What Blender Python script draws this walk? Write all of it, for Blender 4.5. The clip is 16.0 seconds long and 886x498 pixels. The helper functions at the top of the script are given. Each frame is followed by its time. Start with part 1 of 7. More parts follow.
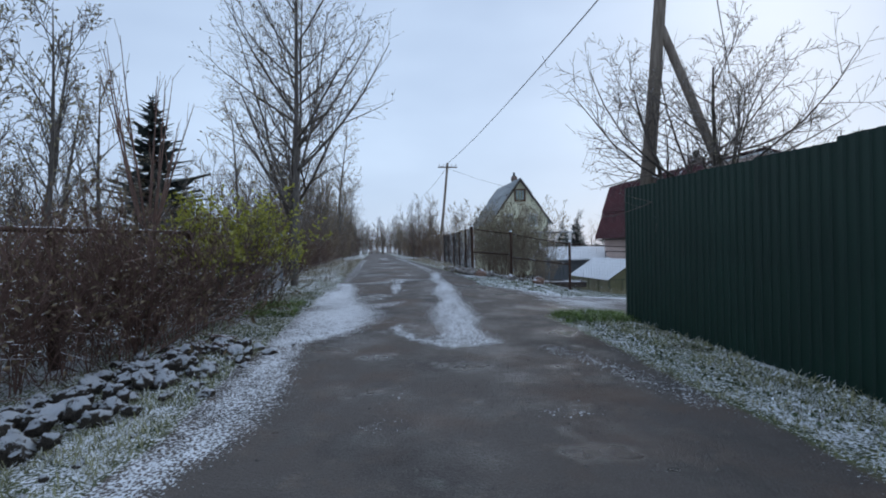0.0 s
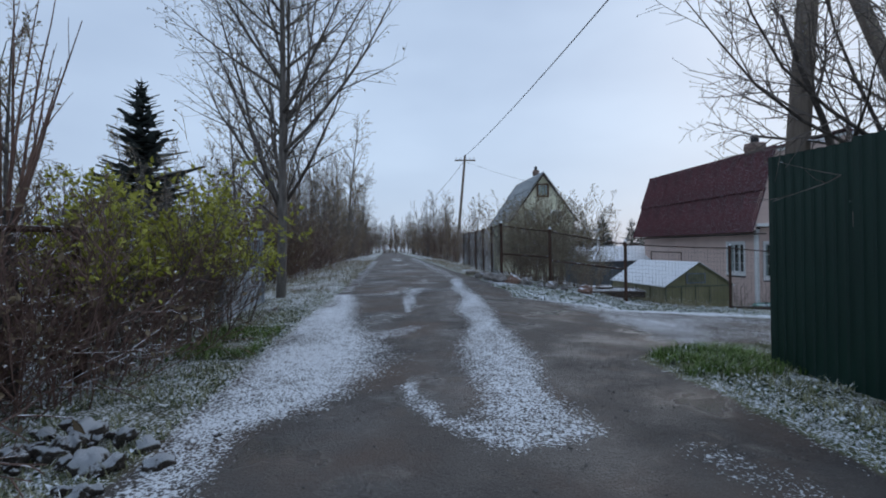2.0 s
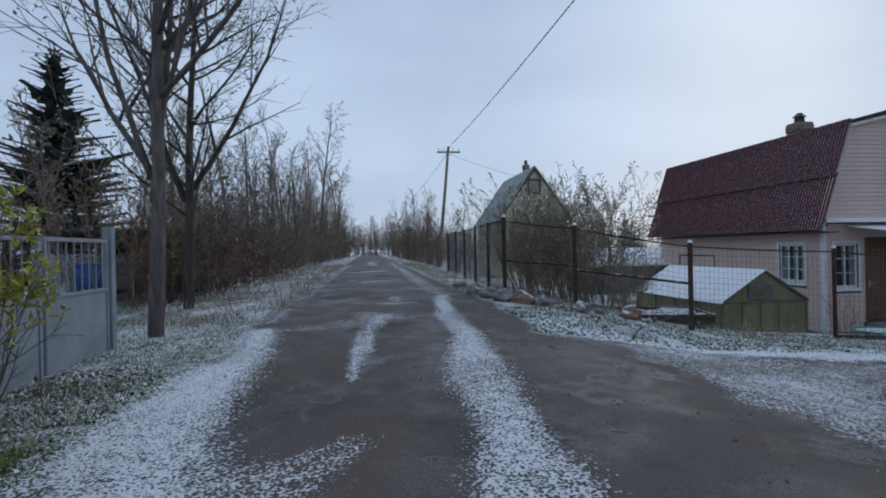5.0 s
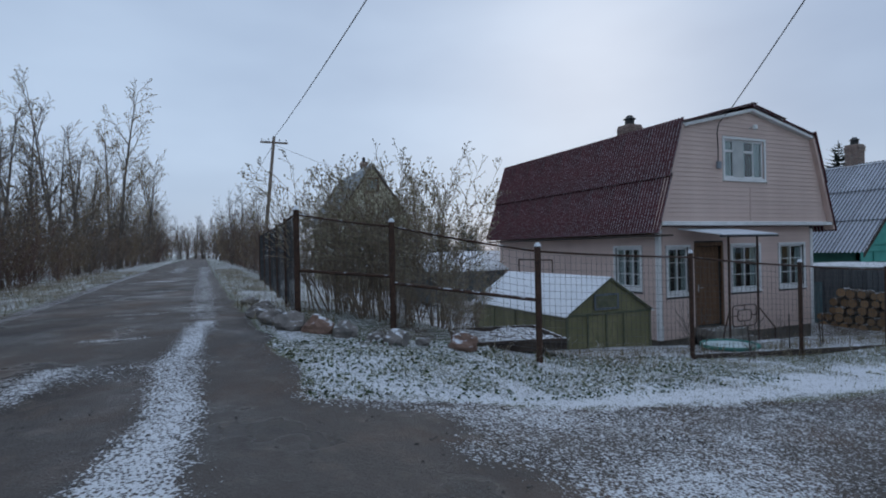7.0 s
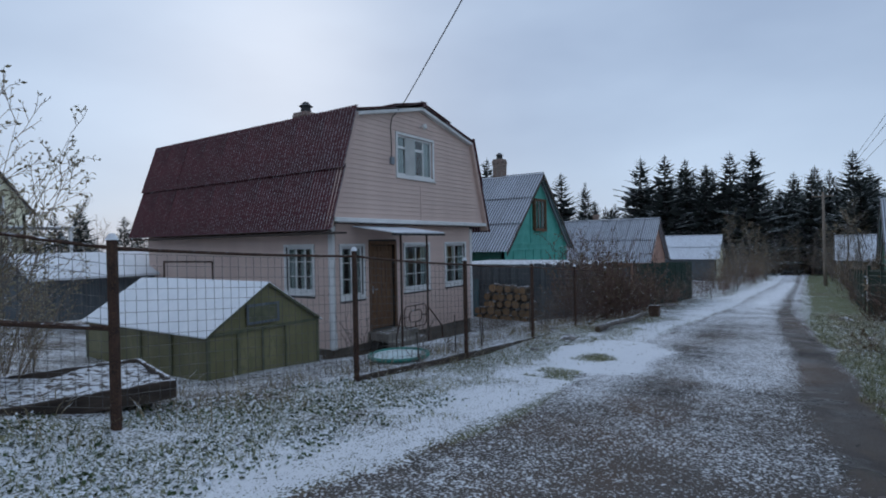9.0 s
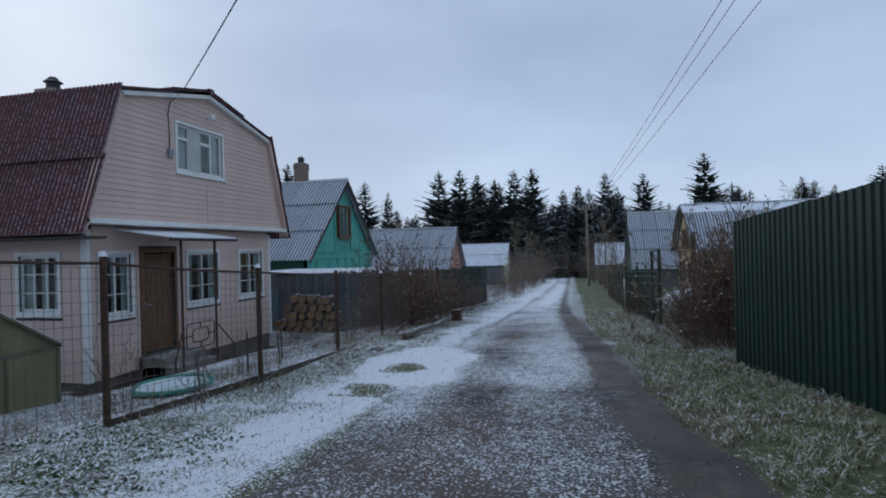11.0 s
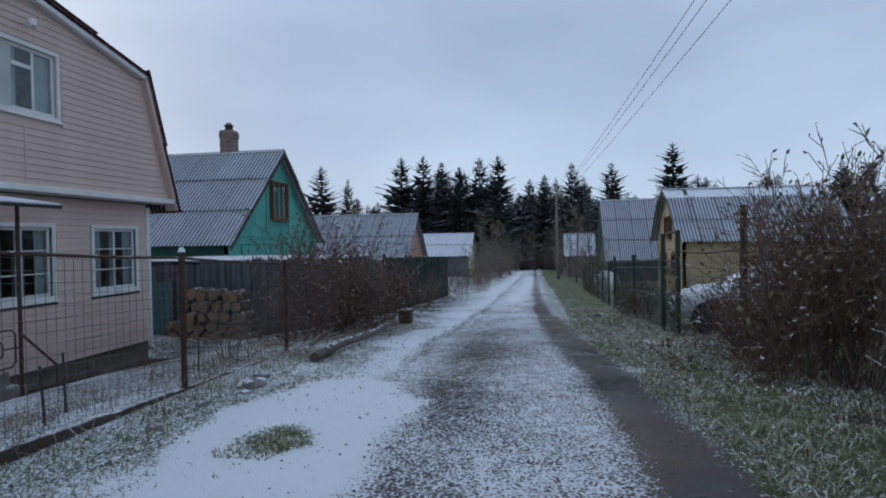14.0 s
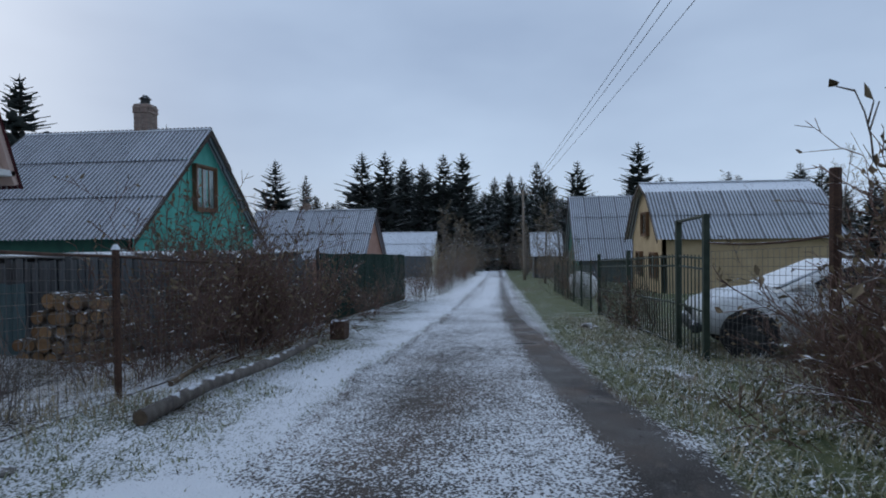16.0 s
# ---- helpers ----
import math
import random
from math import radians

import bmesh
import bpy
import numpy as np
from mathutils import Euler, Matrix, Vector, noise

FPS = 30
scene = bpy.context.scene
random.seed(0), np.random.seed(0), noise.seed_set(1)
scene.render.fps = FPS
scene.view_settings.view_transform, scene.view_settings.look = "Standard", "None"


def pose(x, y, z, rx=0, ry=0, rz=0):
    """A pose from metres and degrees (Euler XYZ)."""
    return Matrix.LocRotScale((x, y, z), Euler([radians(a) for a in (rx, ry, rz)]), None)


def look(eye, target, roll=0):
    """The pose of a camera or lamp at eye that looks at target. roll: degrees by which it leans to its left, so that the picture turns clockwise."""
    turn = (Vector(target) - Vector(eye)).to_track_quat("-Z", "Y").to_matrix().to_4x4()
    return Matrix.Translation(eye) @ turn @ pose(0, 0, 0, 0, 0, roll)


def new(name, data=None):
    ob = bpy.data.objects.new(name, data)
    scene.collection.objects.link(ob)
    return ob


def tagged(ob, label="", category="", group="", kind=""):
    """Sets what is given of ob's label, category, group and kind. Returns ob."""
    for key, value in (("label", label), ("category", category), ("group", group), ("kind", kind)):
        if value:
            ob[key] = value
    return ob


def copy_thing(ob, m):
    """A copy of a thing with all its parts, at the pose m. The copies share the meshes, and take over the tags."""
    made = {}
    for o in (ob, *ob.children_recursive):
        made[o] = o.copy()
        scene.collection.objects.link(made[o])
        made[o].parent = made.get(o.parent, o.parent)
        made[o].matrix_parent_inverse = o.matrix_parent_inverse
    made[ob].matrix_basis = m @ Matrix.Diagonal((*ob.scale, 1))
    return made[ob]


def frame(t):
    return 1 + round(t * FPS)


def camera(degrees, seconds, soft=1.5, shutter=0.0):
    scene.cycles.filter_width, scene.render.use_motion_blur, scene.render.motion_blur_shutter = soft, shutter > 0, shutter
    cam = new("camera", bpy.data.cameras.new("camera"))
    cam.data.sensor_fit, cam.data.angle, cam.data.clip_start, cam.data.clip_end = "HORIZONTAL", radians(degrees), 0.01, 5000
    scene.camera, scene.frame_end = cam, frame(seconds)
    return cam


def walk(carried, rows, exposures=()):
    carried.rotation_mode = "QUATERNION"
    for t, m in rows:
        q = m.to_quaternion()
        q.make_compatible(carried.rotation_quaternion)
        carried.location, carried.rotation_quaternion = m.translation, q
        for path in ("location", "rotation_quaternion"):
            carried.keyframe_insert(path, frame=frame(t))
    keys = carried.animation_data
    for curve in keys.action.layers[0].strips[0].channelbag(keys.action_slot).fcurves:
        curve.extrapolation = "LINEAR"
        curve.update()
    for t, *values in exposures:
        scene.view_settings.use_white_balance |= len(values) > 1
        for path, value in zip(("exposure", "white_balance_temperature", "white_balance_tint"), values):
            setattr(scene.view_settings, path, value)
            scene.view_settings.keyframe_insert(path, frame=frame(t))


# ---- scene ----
cam = camera(78.9, 16.0, 1.9)
PATH = [
    (0, (-0.018, -0.28, 1.277), (0.238, 1.704, 1.278), -0.9),
    (0.5, (0.097, 0.45, 1.316), (0.338, 2.436, 1.32), -1.1),
    (1, (0.143, 1.244, 1.328), (0.372, 3.231, 1.331), -1.1),
    (1.5, (0.117, 2.069, 1.322), (0.339, 4.057, 1.322), -0.9),
    (2, (0.13, 2.78, 1.35), (0.335, 4.77, 1.347), -1.0),
    (2.5, (0.14, 3.46, 1.355), (0.342, 5.45, 1.353), -0.9),
    (3, (0.195, 4.1, 1.358), (0.38, 6.092, 1.36), -1.0),
    (5.5, (0.889, 7.67, 1.431), (1.243, 9.639, 1.431), -1.4),
    (6, (1.241, 8.299, 1.448), (1.723, 10.24, 1.448), -1.4),
    (6.5, (1.563, 8.853, 1.405), (2.158, 10.762, 1.41), -1.2),
    (7, (2.004, 9.483, 1.423), (2.818, 11.31, 1.423), -1.2),
    (7.5, (2.537, 9.942, 1.424), (3.587, 11.644, 1.428), -1.4),
    (8, (2.989, 10.292, 1.399), (4.249, 11.845, 1.395), -1.3),
    (8.5, (3.42, 10.502, 1.37), (4.873, 11.877, 1.358), -1.4),
    (9, (3.792, 10.728, 1.355), (5.447, 11.85, 1.336), -1.1),
    (9.5, (3.911, 10.784, 1.337), (5.779, 11.499, 1.335), -1.3),
    (10, (3.939, 10.772, 1.323), (5.881, 11.252, 1.332), -1.5),
    (10.2, (3.989, 10.808, 1.322), (5.941, 11.243, 1.328), -1.6),
    (12.5, (6.139, 11.437, 1.153), (8.059, 11.996, 1.124), -1.1),
    (13, (6.837, 11.513, 1.131), (8.756, 12.073, 1.096), -1.0),
    (13.5, (7.49, 11.509, 1.087), (9.432, 11.985, 1.054), -1.1),
    (14, (8.201, 11.488, 1.036), (10.172, 11.828, 1.001), -0.9),
    (14.5, (8.92, 11.548, 0.982), (10.898, 11.847, 0.949), -0.9),
    (15, (9.599, 11.543, 0.91), (11.581, 11.805, 0.877), -0.8),
    (15.5, (10.348, 11.623, 0.88), (12.332, 11.874, 0.848), -0.6),
    (16, (11.068, 11.658, 0.839), (13.057, 11.867, 0.805), -0.6),
]
walk(cam, [(t, look(eye, target, roll)) for t, eye, target, roll in PATH],
     exposures=((0, 0.2), (1.5, 0.1), (3, 0.0), (5.5, -0.08), (7, -0.1), (9, -0.03), (12.5, 0.0), (16, -0.05)))

# ---- world, sun, exposure ----
world = bpy.data.worlds.new("overcast_sky")
scene.world = world
world.use_nodes = True
wn, wl = world.node_tree.nodes, world.node_tree.links
wn.clear()
w_out = wn.new("ShaderNodeOutputWorld")
w_bg = wn.new("ShaderNodeBackground")
w_sky = wn.new("ShaderNodeTexSky")
w_sky.sky_type = "NISHITA"
w_sky.sun_disc = False
w_sky.sun_elevation = radians(22)
w_sky.sun_rotation = radians(40)
w_co = wn.new("ShaderNodeTexCoord")
w_map = wn.new("ShaderNodeMapping")
w_map.inputs["Scale"].default_value = (1.0, 1.0, 2.6)
w_noise = wn.new("ShaderNodeTexNoise")
w_noise.inputs["Scale"].default_value = 1.7
w_noise.inputs["Detail"].default_value = 4.0
w_noise.inputs["Roughness"].default_value = 0.45
w_ramp = wn.new("ShaderNodeValToRGB")
w_ramp.color_ramp.elements[0].position = 0.30
w_ramp.color_ramp.elements[0].color = (4.4, 5.7, 8.0, 1)
w_ramp.color_ramp.elements[1].position = 0.72
w_ramp.color_ramp.elements[1].color = (6.45, 8.1, 10.6, 1)
w_mix = wn.new("ShaderNodeMixRGB")
w_mix.inputs["Fac"].default_value = 0.88
wl.new(w_co.outputs["Generated"], w_map.inputs["Vector"])
wl.new(w_map.outputs["Vector"], w_noise.inputs["Vector"])
wl.new(w_noise.outputs["Fac"], w_ramp.inputs["Fac"])
wl.new(w_sky.outputs["Color"], w_mix.inputs["Color1"])
wl.new(w_ramp.outputs["Color"], w_mix.inputs["Color2"])
wl.new(w_mix.outputs["Color"], w_bg.inputs["Color"])
w_bg.inputs["Strength"].default_value = 0.086
wl.new(w_bg.outputs["Background"], w_out.inputs["Surface"])

sun = new("sun", bpy.data.lights.new("sun", "SUN"))
sun.data.energy = 0.5
sun.data.angle = radians(40)
sun.data.color = (0.97, 0.98, 1.0)
sun.matrix_world = look((20, 24, 14), (0, 0, 0))


# ---- materials ----
def material(name, c1, c2, scale=6.0, rough=0.8, bump=0.3, metal=0.0, fine=None, snow=0.0, c3=None, stretch=(1, 1, 1),
             spec=0.4, obj_var=0.0, snow_scale=9.0, wear=0.5, stripe=None):
    """Two-scale noise colour, relief, and optional snow dust lying on what faces up."""
    m = bpy.data.materials.new(name)
    m.use_nodes = True
    n, l = m.node_tree.nodes, m.node_tree.links
    b = n["Principled BSDF"]
    co = n.new("ShaderNodeTexCoord")
    mp = n.new("ShaderNodeMapping")
    mp.inputs["Scale"].default_value = stretch
    l.new(co.outputs["Object"], mp.inputs["Vector"])
    big = n.new("ShaderNodeTexNoise")
    big.inputs["Scale"].default_value = scale
    big.inputs["Detail"].default_value = 5
    small = n.new("ShaderNodeTexNoise")
    small.inputs["Scale"].default_value = fine or scale * 9
    small.inputs["Detail"].default_value = 3
    for t in (big, small):
        l.new(mp.outputs["Vector"], t.inputs["Vector"])
    ramp = n.new("ShaderNodeValToRGB")
    ramp.color_ramp.elements[0].position, ramp.color_ramp.elements[1].position = 0.32, 0.68
    ramp.color_ramp.elements[0].color, ramp.color_ramp.elements[1].color = (*c1, 1), (*c2, 1)
    l.new(big.outputs["Fac"], ramp.inputs["Fac"])
    out = ramp.outputs["Color"]
    if c3:
        r3 = n.new("ShaderNodeValToRGB")
        r3.color_ramp.elements[0].position, r3.color_ramp.elements[1].position = wear, wear + 0.12
        r3.color_ramp.elements[0].color, r3.color_ramp.elements[1].color = (0, 0, 0, 1), (1, 1, 1, 1)
        l.new(small.outputs["Fac"], r3.inputs["Fac"])
        mx = n.new("ShaderNodeMixRGB")
        l.new(r3.outputs["Color"], mx.inputs["Fac"])
        l.new(out, mx.inputs["Color1"])
        mx.inputs["Color2"].default_value = (*c3, 1)
        out = mx.outputs["Color"]
    if stripe:
        # frost lying in the valleys of a corrugated sheet
        sx = n.new("ShaderNodeSeparateXYZ")
        l.new(co.outputs["Object"], sx.inputs["Vector"])
        ph = n.new("ShaderNodeMath")
        ph.operation = "MULTIPLY"
        l.new(sx.outputs["X"], ph.inputs[0])
        ph.inputs[1].default_value = 2 * math.pi / stripe[0]
        si = n.new("ShaderNodeMath")
        si.operation = "SINE"
        l.new(ph.outputs["Value"], si.inputs[0])
        sm = n.new("ShaderNodeMath")
        sm.operation = "MULTIPLY_ADD"
        l.new(small.outputs["Fac"], sm.inputs[0])
        sm.inputs[1].default_value = stripe[3]
        l.new(si.outputs["Value"], sm.inputs[2])
        rg = n.new("ShaderNodeMapRange")
        rg.inputs["From Min"].default_value, rg.inputs["From Max"].default_value = stripe[2] + 0.3, stripe[2] - 0.5
        l.new(sm.outputs["Value"], rg.inputs["Value"])
        mx2 = n.new("ShaderNodeMixRGB")
        l.new(rg.outputs["Result"], mx2.inputs["Fac"])
        l.new(out, mx2.inputs["Color1"])
        mx2.inputs["Color2"].default_value = (*stripe[1], 1)
        out = mx2.outputs["Color"]
    if obj_var:
        inf = n.new("ShaderNodeObjectInfo")
        mr = n.new("ShaderNodeMapRange")
        mr.inputs["To Min"].default_value, mr.inputs["To Max"].default_value = 1 - obj_var, 1 + obj_var
        l.new(inf.outputs["Random"], mr.inputs["Value"])
        hv = n.new("ShaderNodeHueSaturation")
        l.new(mr.outputs["Result"], hv.inputs["Value"])
        l.new(out, hv.inputs["Color"])
        out = hv.outputs["Color"]
    rough_out = None
    if snow:
        geo = n.new("ShaderNodeNewGeometry")
        sep = n.new("ShaderNodeSeparateXYZ")
        l.new(geo.outputs["Normal"], sep.inputs["Vector"])
        sn = n.new("ShaderNodeTexNoise")
        sn.inputs["Scale"].default_value = snow_scale
        sn.inputs["Detail"].default_value = 6
        sn.inputs["Roughness"].default_value = 0.65
        l.new(geo.outputs["Position"], sn.inputs["Vector"])
        ad = n.new("ShaderNodeMath")
        ad.operation = "MULTIPLY_ADD"
        l.new(sep.outputs["Z"], ad.inputs[0])
        ad.inputs[1].default_value = 0.42
        l.new(sn.outputs["Fac"], ad.inputs[2])
        sr = n.new("ShaderNodeMapRange")
        sr.inputs["From Min"].default_value = 1.02 - 0.5 * snow
        sr.inputs["From Max"].default_value = 1.12 - 0.5 * snow
        l.new(ad.outputs["Value"], sr.inputs["Value"])
        ms = n.new("ShaderNodeMixRGB")
        l.new(sr.outputs["Result"], ms.inputs["Fac"])
        l.new(out, ms.inputs["Color1"])
        ms.inputs["Color2"].default_value = (0.78, 0.81, 0.86, 1)
        out = ms.outputs["Color"]
    l.new(out, b.inputs["Base Color"])
    b.inputs["Roughness"].default_value = rough
    b.inputs["Metallic"].default_value = metal
    b.inputs["Specular IOR Level"].default_value = spec
    if bump:
        add = n.new("ShaderNodeMath")
        add.operation = "ADD"
        l.new(big.outputs["Fac"], add.inputs[0])
        l.new(small.outputs["Fac"], add.inputs[1])
        bp = n.new("ShaderNodeBump")
        bp.inputs["Strength"].default_value = bump
        bp.inputs["Distance"].default_value = 0.02
        l.new(add.outputs["Value"], bp.inputs["Height"])
        l.new(bp.outputs["Normal"], b.inputs["Normal"])
    return m


def glass_material(name):
    m = bpy.data.materials.new(name)
    m.use_nodes = True
    n, l = m.node_tree.nodes, m.node_tree.links
    n.clear()
    o = n.new("ShaderNodeOutputMaterial")
    tr = n.new("ShaderNodeBsdfTransparent")
    tr.inputs["Color"].default_value = (0.82, 0.88, 0.88, 1)
    gl = n.new("ShaderNodeBsdfGlossy")
    gl.inputs["Roughness"].default_value = 0.03
    lw = n.new("ShaderNodeLayerWeight")
    lw.inputs["Blend"].default_value = 0.5
    pw = n.new("ShaderNodeMath")
    pw.operation = "POWER"
    l.new(lw.outputs["Facing"], pw.inputs[0])
    pw.inputs[1].default_value = 4.0
    fr = n.new("ShaderNodeMath")
    fr.operation = "MULTIPLY_ADD"
    l.new(pw.outputs["Value"], fr.inputs[0])
    fr.inputs[1].default_value, fr.inputs[2].default_value = 0.8, 0.06
    mx = n.new("ShaderNodeMixShader")
    l.new(fr.outputs["Value"], mx.inputs["Fac"])
    l.new(tr.outputs["BSDF"], mx.inputs[1])
    l.new(gl.outputs["BSDF"], mx.inputs[2])
    l.new(mx.outputs["Shader"], o.inputs["Surface"])
    return m


M = {}
M["bark"] = material("bark", (0.045, 0.036, 0.03), (0.12, 0.1, 0.085), 5, 0.95, 0.8, stretch=(3, 3, 0.6), snow=0.25)
M["bark_grey"] = material("bark_grey", (0.1, 0.085, 0.075), (0.2, 0.175, 0.155), 5, 0.95, 0.8, stretch=(3, 3, 0.7), snow=0.35)
M["twig"] = material("twig", (0.1, 0.082, 0.072), (0.2, 0.17, 0.15), 4, 0.95, 0, snow=0.3)
M["twig_red"] = material("twig_red", (0.105, 0.062, 0.05), (0.2, 0.125, 0.1), 4, 0.95, 0, snow=0.3)
M["twig_tan"] = material("twig_tan", (0.17, 0.12, 0.08), (0.31, 0.23, 0.155), 4, 0.95, 0, snow=0.3)
M["twig_willow"] = material("twig_willow", (0.18, 0.135, 0.098), (0.32, 0.25, 0.185), 4, 0.95, 0, snow=0.3)
M["leaf_green"] = material("leaf_green", (0.27, 0.27, 0.03), (0.48, 0.46, 0.08), 5, 0.6, 0, snow=0.15)
M["leaf_dry"] = material("leaf_dry", (0.12, 0.085, 0.05), (0.24, 0.18, 0.11), 5, 0.8, 0, snow=0.35)
M["bud"] = material("bud", (0.24, 0.21, 0.13), (0.4, 0.35, 0.24), 5, 0.8, 0, snow=0.4)
# needle colour is lifted towards grey to carry distance haze, with frost on top
M["needle"] = material("needle", (0.06, 0.075, 0.07), (0.115, 0.13, 0.12), 2, 0.9, 0, snow=0.2, snow_scale=2.2)
M["grass"] = material("grass", (0.19, 0.2, 0.11), (0.35, 0.34, 0.22), 1.2, 0.8, 0, c3=(0.5, 0.51, 0.48), fine=17, wear=0.55, snow=0.3)
M["dry_grass"] = material("dry_grass", (0.22, 0.18, 0.11), (0.38, 0.32, 0.22), 2, 0.9, 0, c3=(0.5, 0.48, 0.43), fine=13, wear=0.61, snow=0.3)
M["weed"] = material("weed", (0.05, 0.085, 0.03), (0.12, 0.16, 0.07), 3, 0.7, 0, c3=(0.5, 0.53, 0.5), fine=28, wear=0.52, snow=0.55, snow_scale=22)
M["gravel"] = material("gravel", (0.05, 0.045, 0.042), (0.2, 0.185, 0.17), 40, 0.9, 0, snow=0.1)
M["green_grass"] = material("green_grass", (0.07, 0.13, 0.02), (0.16, 0.25, 0.05), 3, 0.7, 0, c3=(0.3, 0.33, 0.18), fine=15, wear=0.58)
M["verge_grass"] = material("verge_grass", (0.18, 0.19, 0.09), (0.34, 0.33, 0.19), 2, 0.8, 0, c3=(0.55, 0.56, 0.5), fine=14, wear=0.53, snow=0.3)
M["rust"] = material("rust", (0.035, 0.024, 0.02), (0.09, 0.05, 0.036), 12, 0.85, 0.4, metal=0.2, c3=(0.13, 0.07, 0.045), snow=0.3)
M["dark_metal"] = material("dark_metal", (0.03, 0.032, 0.034), (0.06, 0.06, 0.06), 14, 0.6, 0.2, metal=0.4, snow=0.3)
M["wire"] = material("wire", (0.1, 0.1, 0.1), (0.18, 0.175, 0.17), 20, 0.6, 0, metal=0.5)
M["cable"] = material("cable", (0.03, 0.03, 0.032), (0.05, 0.05, 0.05), 3, 0.7, 0)
M["green_sheet"] = material("green_sheet", (0.004, 0.022, 0.015), (0.006, 0.03, 0.02), 1.4, 0.5, 0.05, fine=30, spec=0.35, obj_var=0.08)
M["pole_wood"] = material("pole_wood", (0.16, 0.125, 0.1), (0.29, 0.235, 0.19), 6, 0.9, 0.6, stretch=(4, 4, 0.35))
M["siding"] = material("siding", (0.565, 0.42, 0.365), (0.645, 0.49, 0.425), 1.5, 0.55, 0.06, fine=40, obj_var=0.035)
M["white_trim"] = material("white_trim", (0.66, 0.66, 0.65), (0.78, 0.78, 0.77), 4, 0.5, 0.1, c3=(0.55, 0.54, 0.52), wear=0.62)
M["roof_red"] = material("roof_red", (0.06, 0.011, 0.014), (0.115, 0.022, 0.027), 1.3, 0.55, 0.15, fine=26, c3=(0.2, 0.17, 0.17), wear=0.66, obj_var=0.05, snow=0.2, snow_scale=16, stripe=(0.095, (0.42, 0.38, 0.4), -2.42, -3.4))
M["slate"] = material("slate", (0.13, 0.135, 0.145), (0.23, 0.23, 0.245), 1.6, 0.9, 0.2, fine=30, c3=(0.36, 0.37, 0.39), wear=0.6, obj_var=0.07, snow=0.12, snow_scale=7, stripe=(0.15, (0.6, 0.63, 0.69), -0.6, -1.5))
M["slate_snow"] = material("slate_snow", (0.3, 0.31, 0.33), (0.42, 0.43, 0.45), 1.6, 0.9, 0.2, fine=20, c3=(0.7, 0.72, 0.76), wear=0.48, snow=0.75, snow_scale=6)
M["snow_roof"] = material("snow_roof", (0.74, 0.77, 0.81), (0.82, 0.84, 0.87), 3, 0.75, 0.3, fine=40)
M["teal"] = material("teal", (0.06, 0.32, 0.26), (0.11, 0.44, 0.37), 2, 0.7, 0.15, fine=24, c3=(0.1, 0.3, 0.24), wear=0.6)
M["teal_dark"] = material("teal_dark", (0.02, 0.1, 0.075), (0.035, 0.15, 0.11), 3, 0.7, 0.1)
M["yellow_wall"] = material("yellow_wall", (0.42, 0.31, 0.18), (0.5, 0.38, 0.23), 2, 0.85, 0.15, fine=30)
M["cream_wall"] = material("cream_wall", (0.7, 0.67, 0.48), (0.8, 0.77, 0.58), 2, 0.8, 0.1)
M["pink_wall"] = material("pink_wall", (0.36, 0.2, 0.15), (0.45, 0.27, 0.21), 2, 0.85, 0.1)
M["faded_teal"] = material("faded_teal", (0.07, 0.13, 0.15), (0.12, 0.2, 0.22), 3, 0.85, 0.3, stretch=(6, 6, 0.5), obj_var=0.12)
M["grey_plank"] = material("grey_plank", (0.07, 0.085, 0.095), (0.15, 0.165, 0.175), 3, 0.9, 0.4, stretch=(6, 6, 0.5), obj_var=0.22)
M["brown_wood"] = material("brown_wood", (0.1, 0.05, 0.025), (0.19, 0.1, 0.05), 3, 0.65, 0.3, stretch=(7, 7, 0.6))
M["dark_wood"] = material("dark_wood", (0.04, 0.03, 0.025), (0.1, 0.075, 0.06), 4, 0.9, 0.4, stretch=(1, 6, 6), snow=0.35)
M["log_bark"] = material("log_bark", (0.08, 0.055, 0.038), (0.18, 0.13, 0.085), 8, 0.95, 0.6, snow=0.3)
M["log_end"] = material("log_end", (0.24, 0.145, 0.075), (0.38, 0.24, 0.13), 9, 0.9, 0.2, c3=(0.26, 0.17, 0.09), wear=0.58, obj_var=0.2)
M["brick"] = material("brick", (0.19, 0.12, 0.095), (0.32, 0.22, 0.18), 5, 0.9, 0.4, c3=(0.36, 0.33, 0.3), obj_var=0.2, snow=0.2)
M["concrete"] = material("concrete", (0.16, 0.145, 0.125), (0.27, 0.25, 0.22), 3, 0.95, 0.4, snow=0.15)
M["plinth"] = material("plinth", (0.09, 0.075, 0.06), (0.18, 0.15, 0.125), 3, 0.95, 0.4)
M["film"] = material("film", (0.14, 0.13, 0.06), (0.24, 0.22, 0.115), 3, 0.45, 0.15, fine=12, stretch=(1, 1, 0.35), c3=(0.17, 0.165, 0.08))
M["frame_green"] = material("frame_green", (0.09, 0.1, 0.06), (0.15, 0.15, 0.09), 7, 0.8, 0.2)
M["curtain"] = material("curtain", (0.42, 0.44, 0.43), (0.56, 0.57, 0.55), 3, 0.95, 0.1)
# near-black room walls: the dimness of the unlit rooms is in the colour
M["dim_interior"] = material("dim_interior", (0.05, 0.05, 0.05), (0.09, 0.085, 0.08), 2, 0.9, 0)
M["stone"] = material("stone", (0.14, 0.13, 0.12), (0.3, 0.27, 0.25), 5, 0.9, 0.5, snow=0.3)
M["stone_red"] = material("stone_red", (0.17, 0.1, 0.075), (0.28, 0.18, 0.14), 5, 0.9, 0.5, snow=0.35)
M["soil"] = material("soil", (0.045, 0.036, 0.03), (0.13, 0.105, 0.085), 7, 0.95, 0.9, snow=0.72, snow_scale=13)
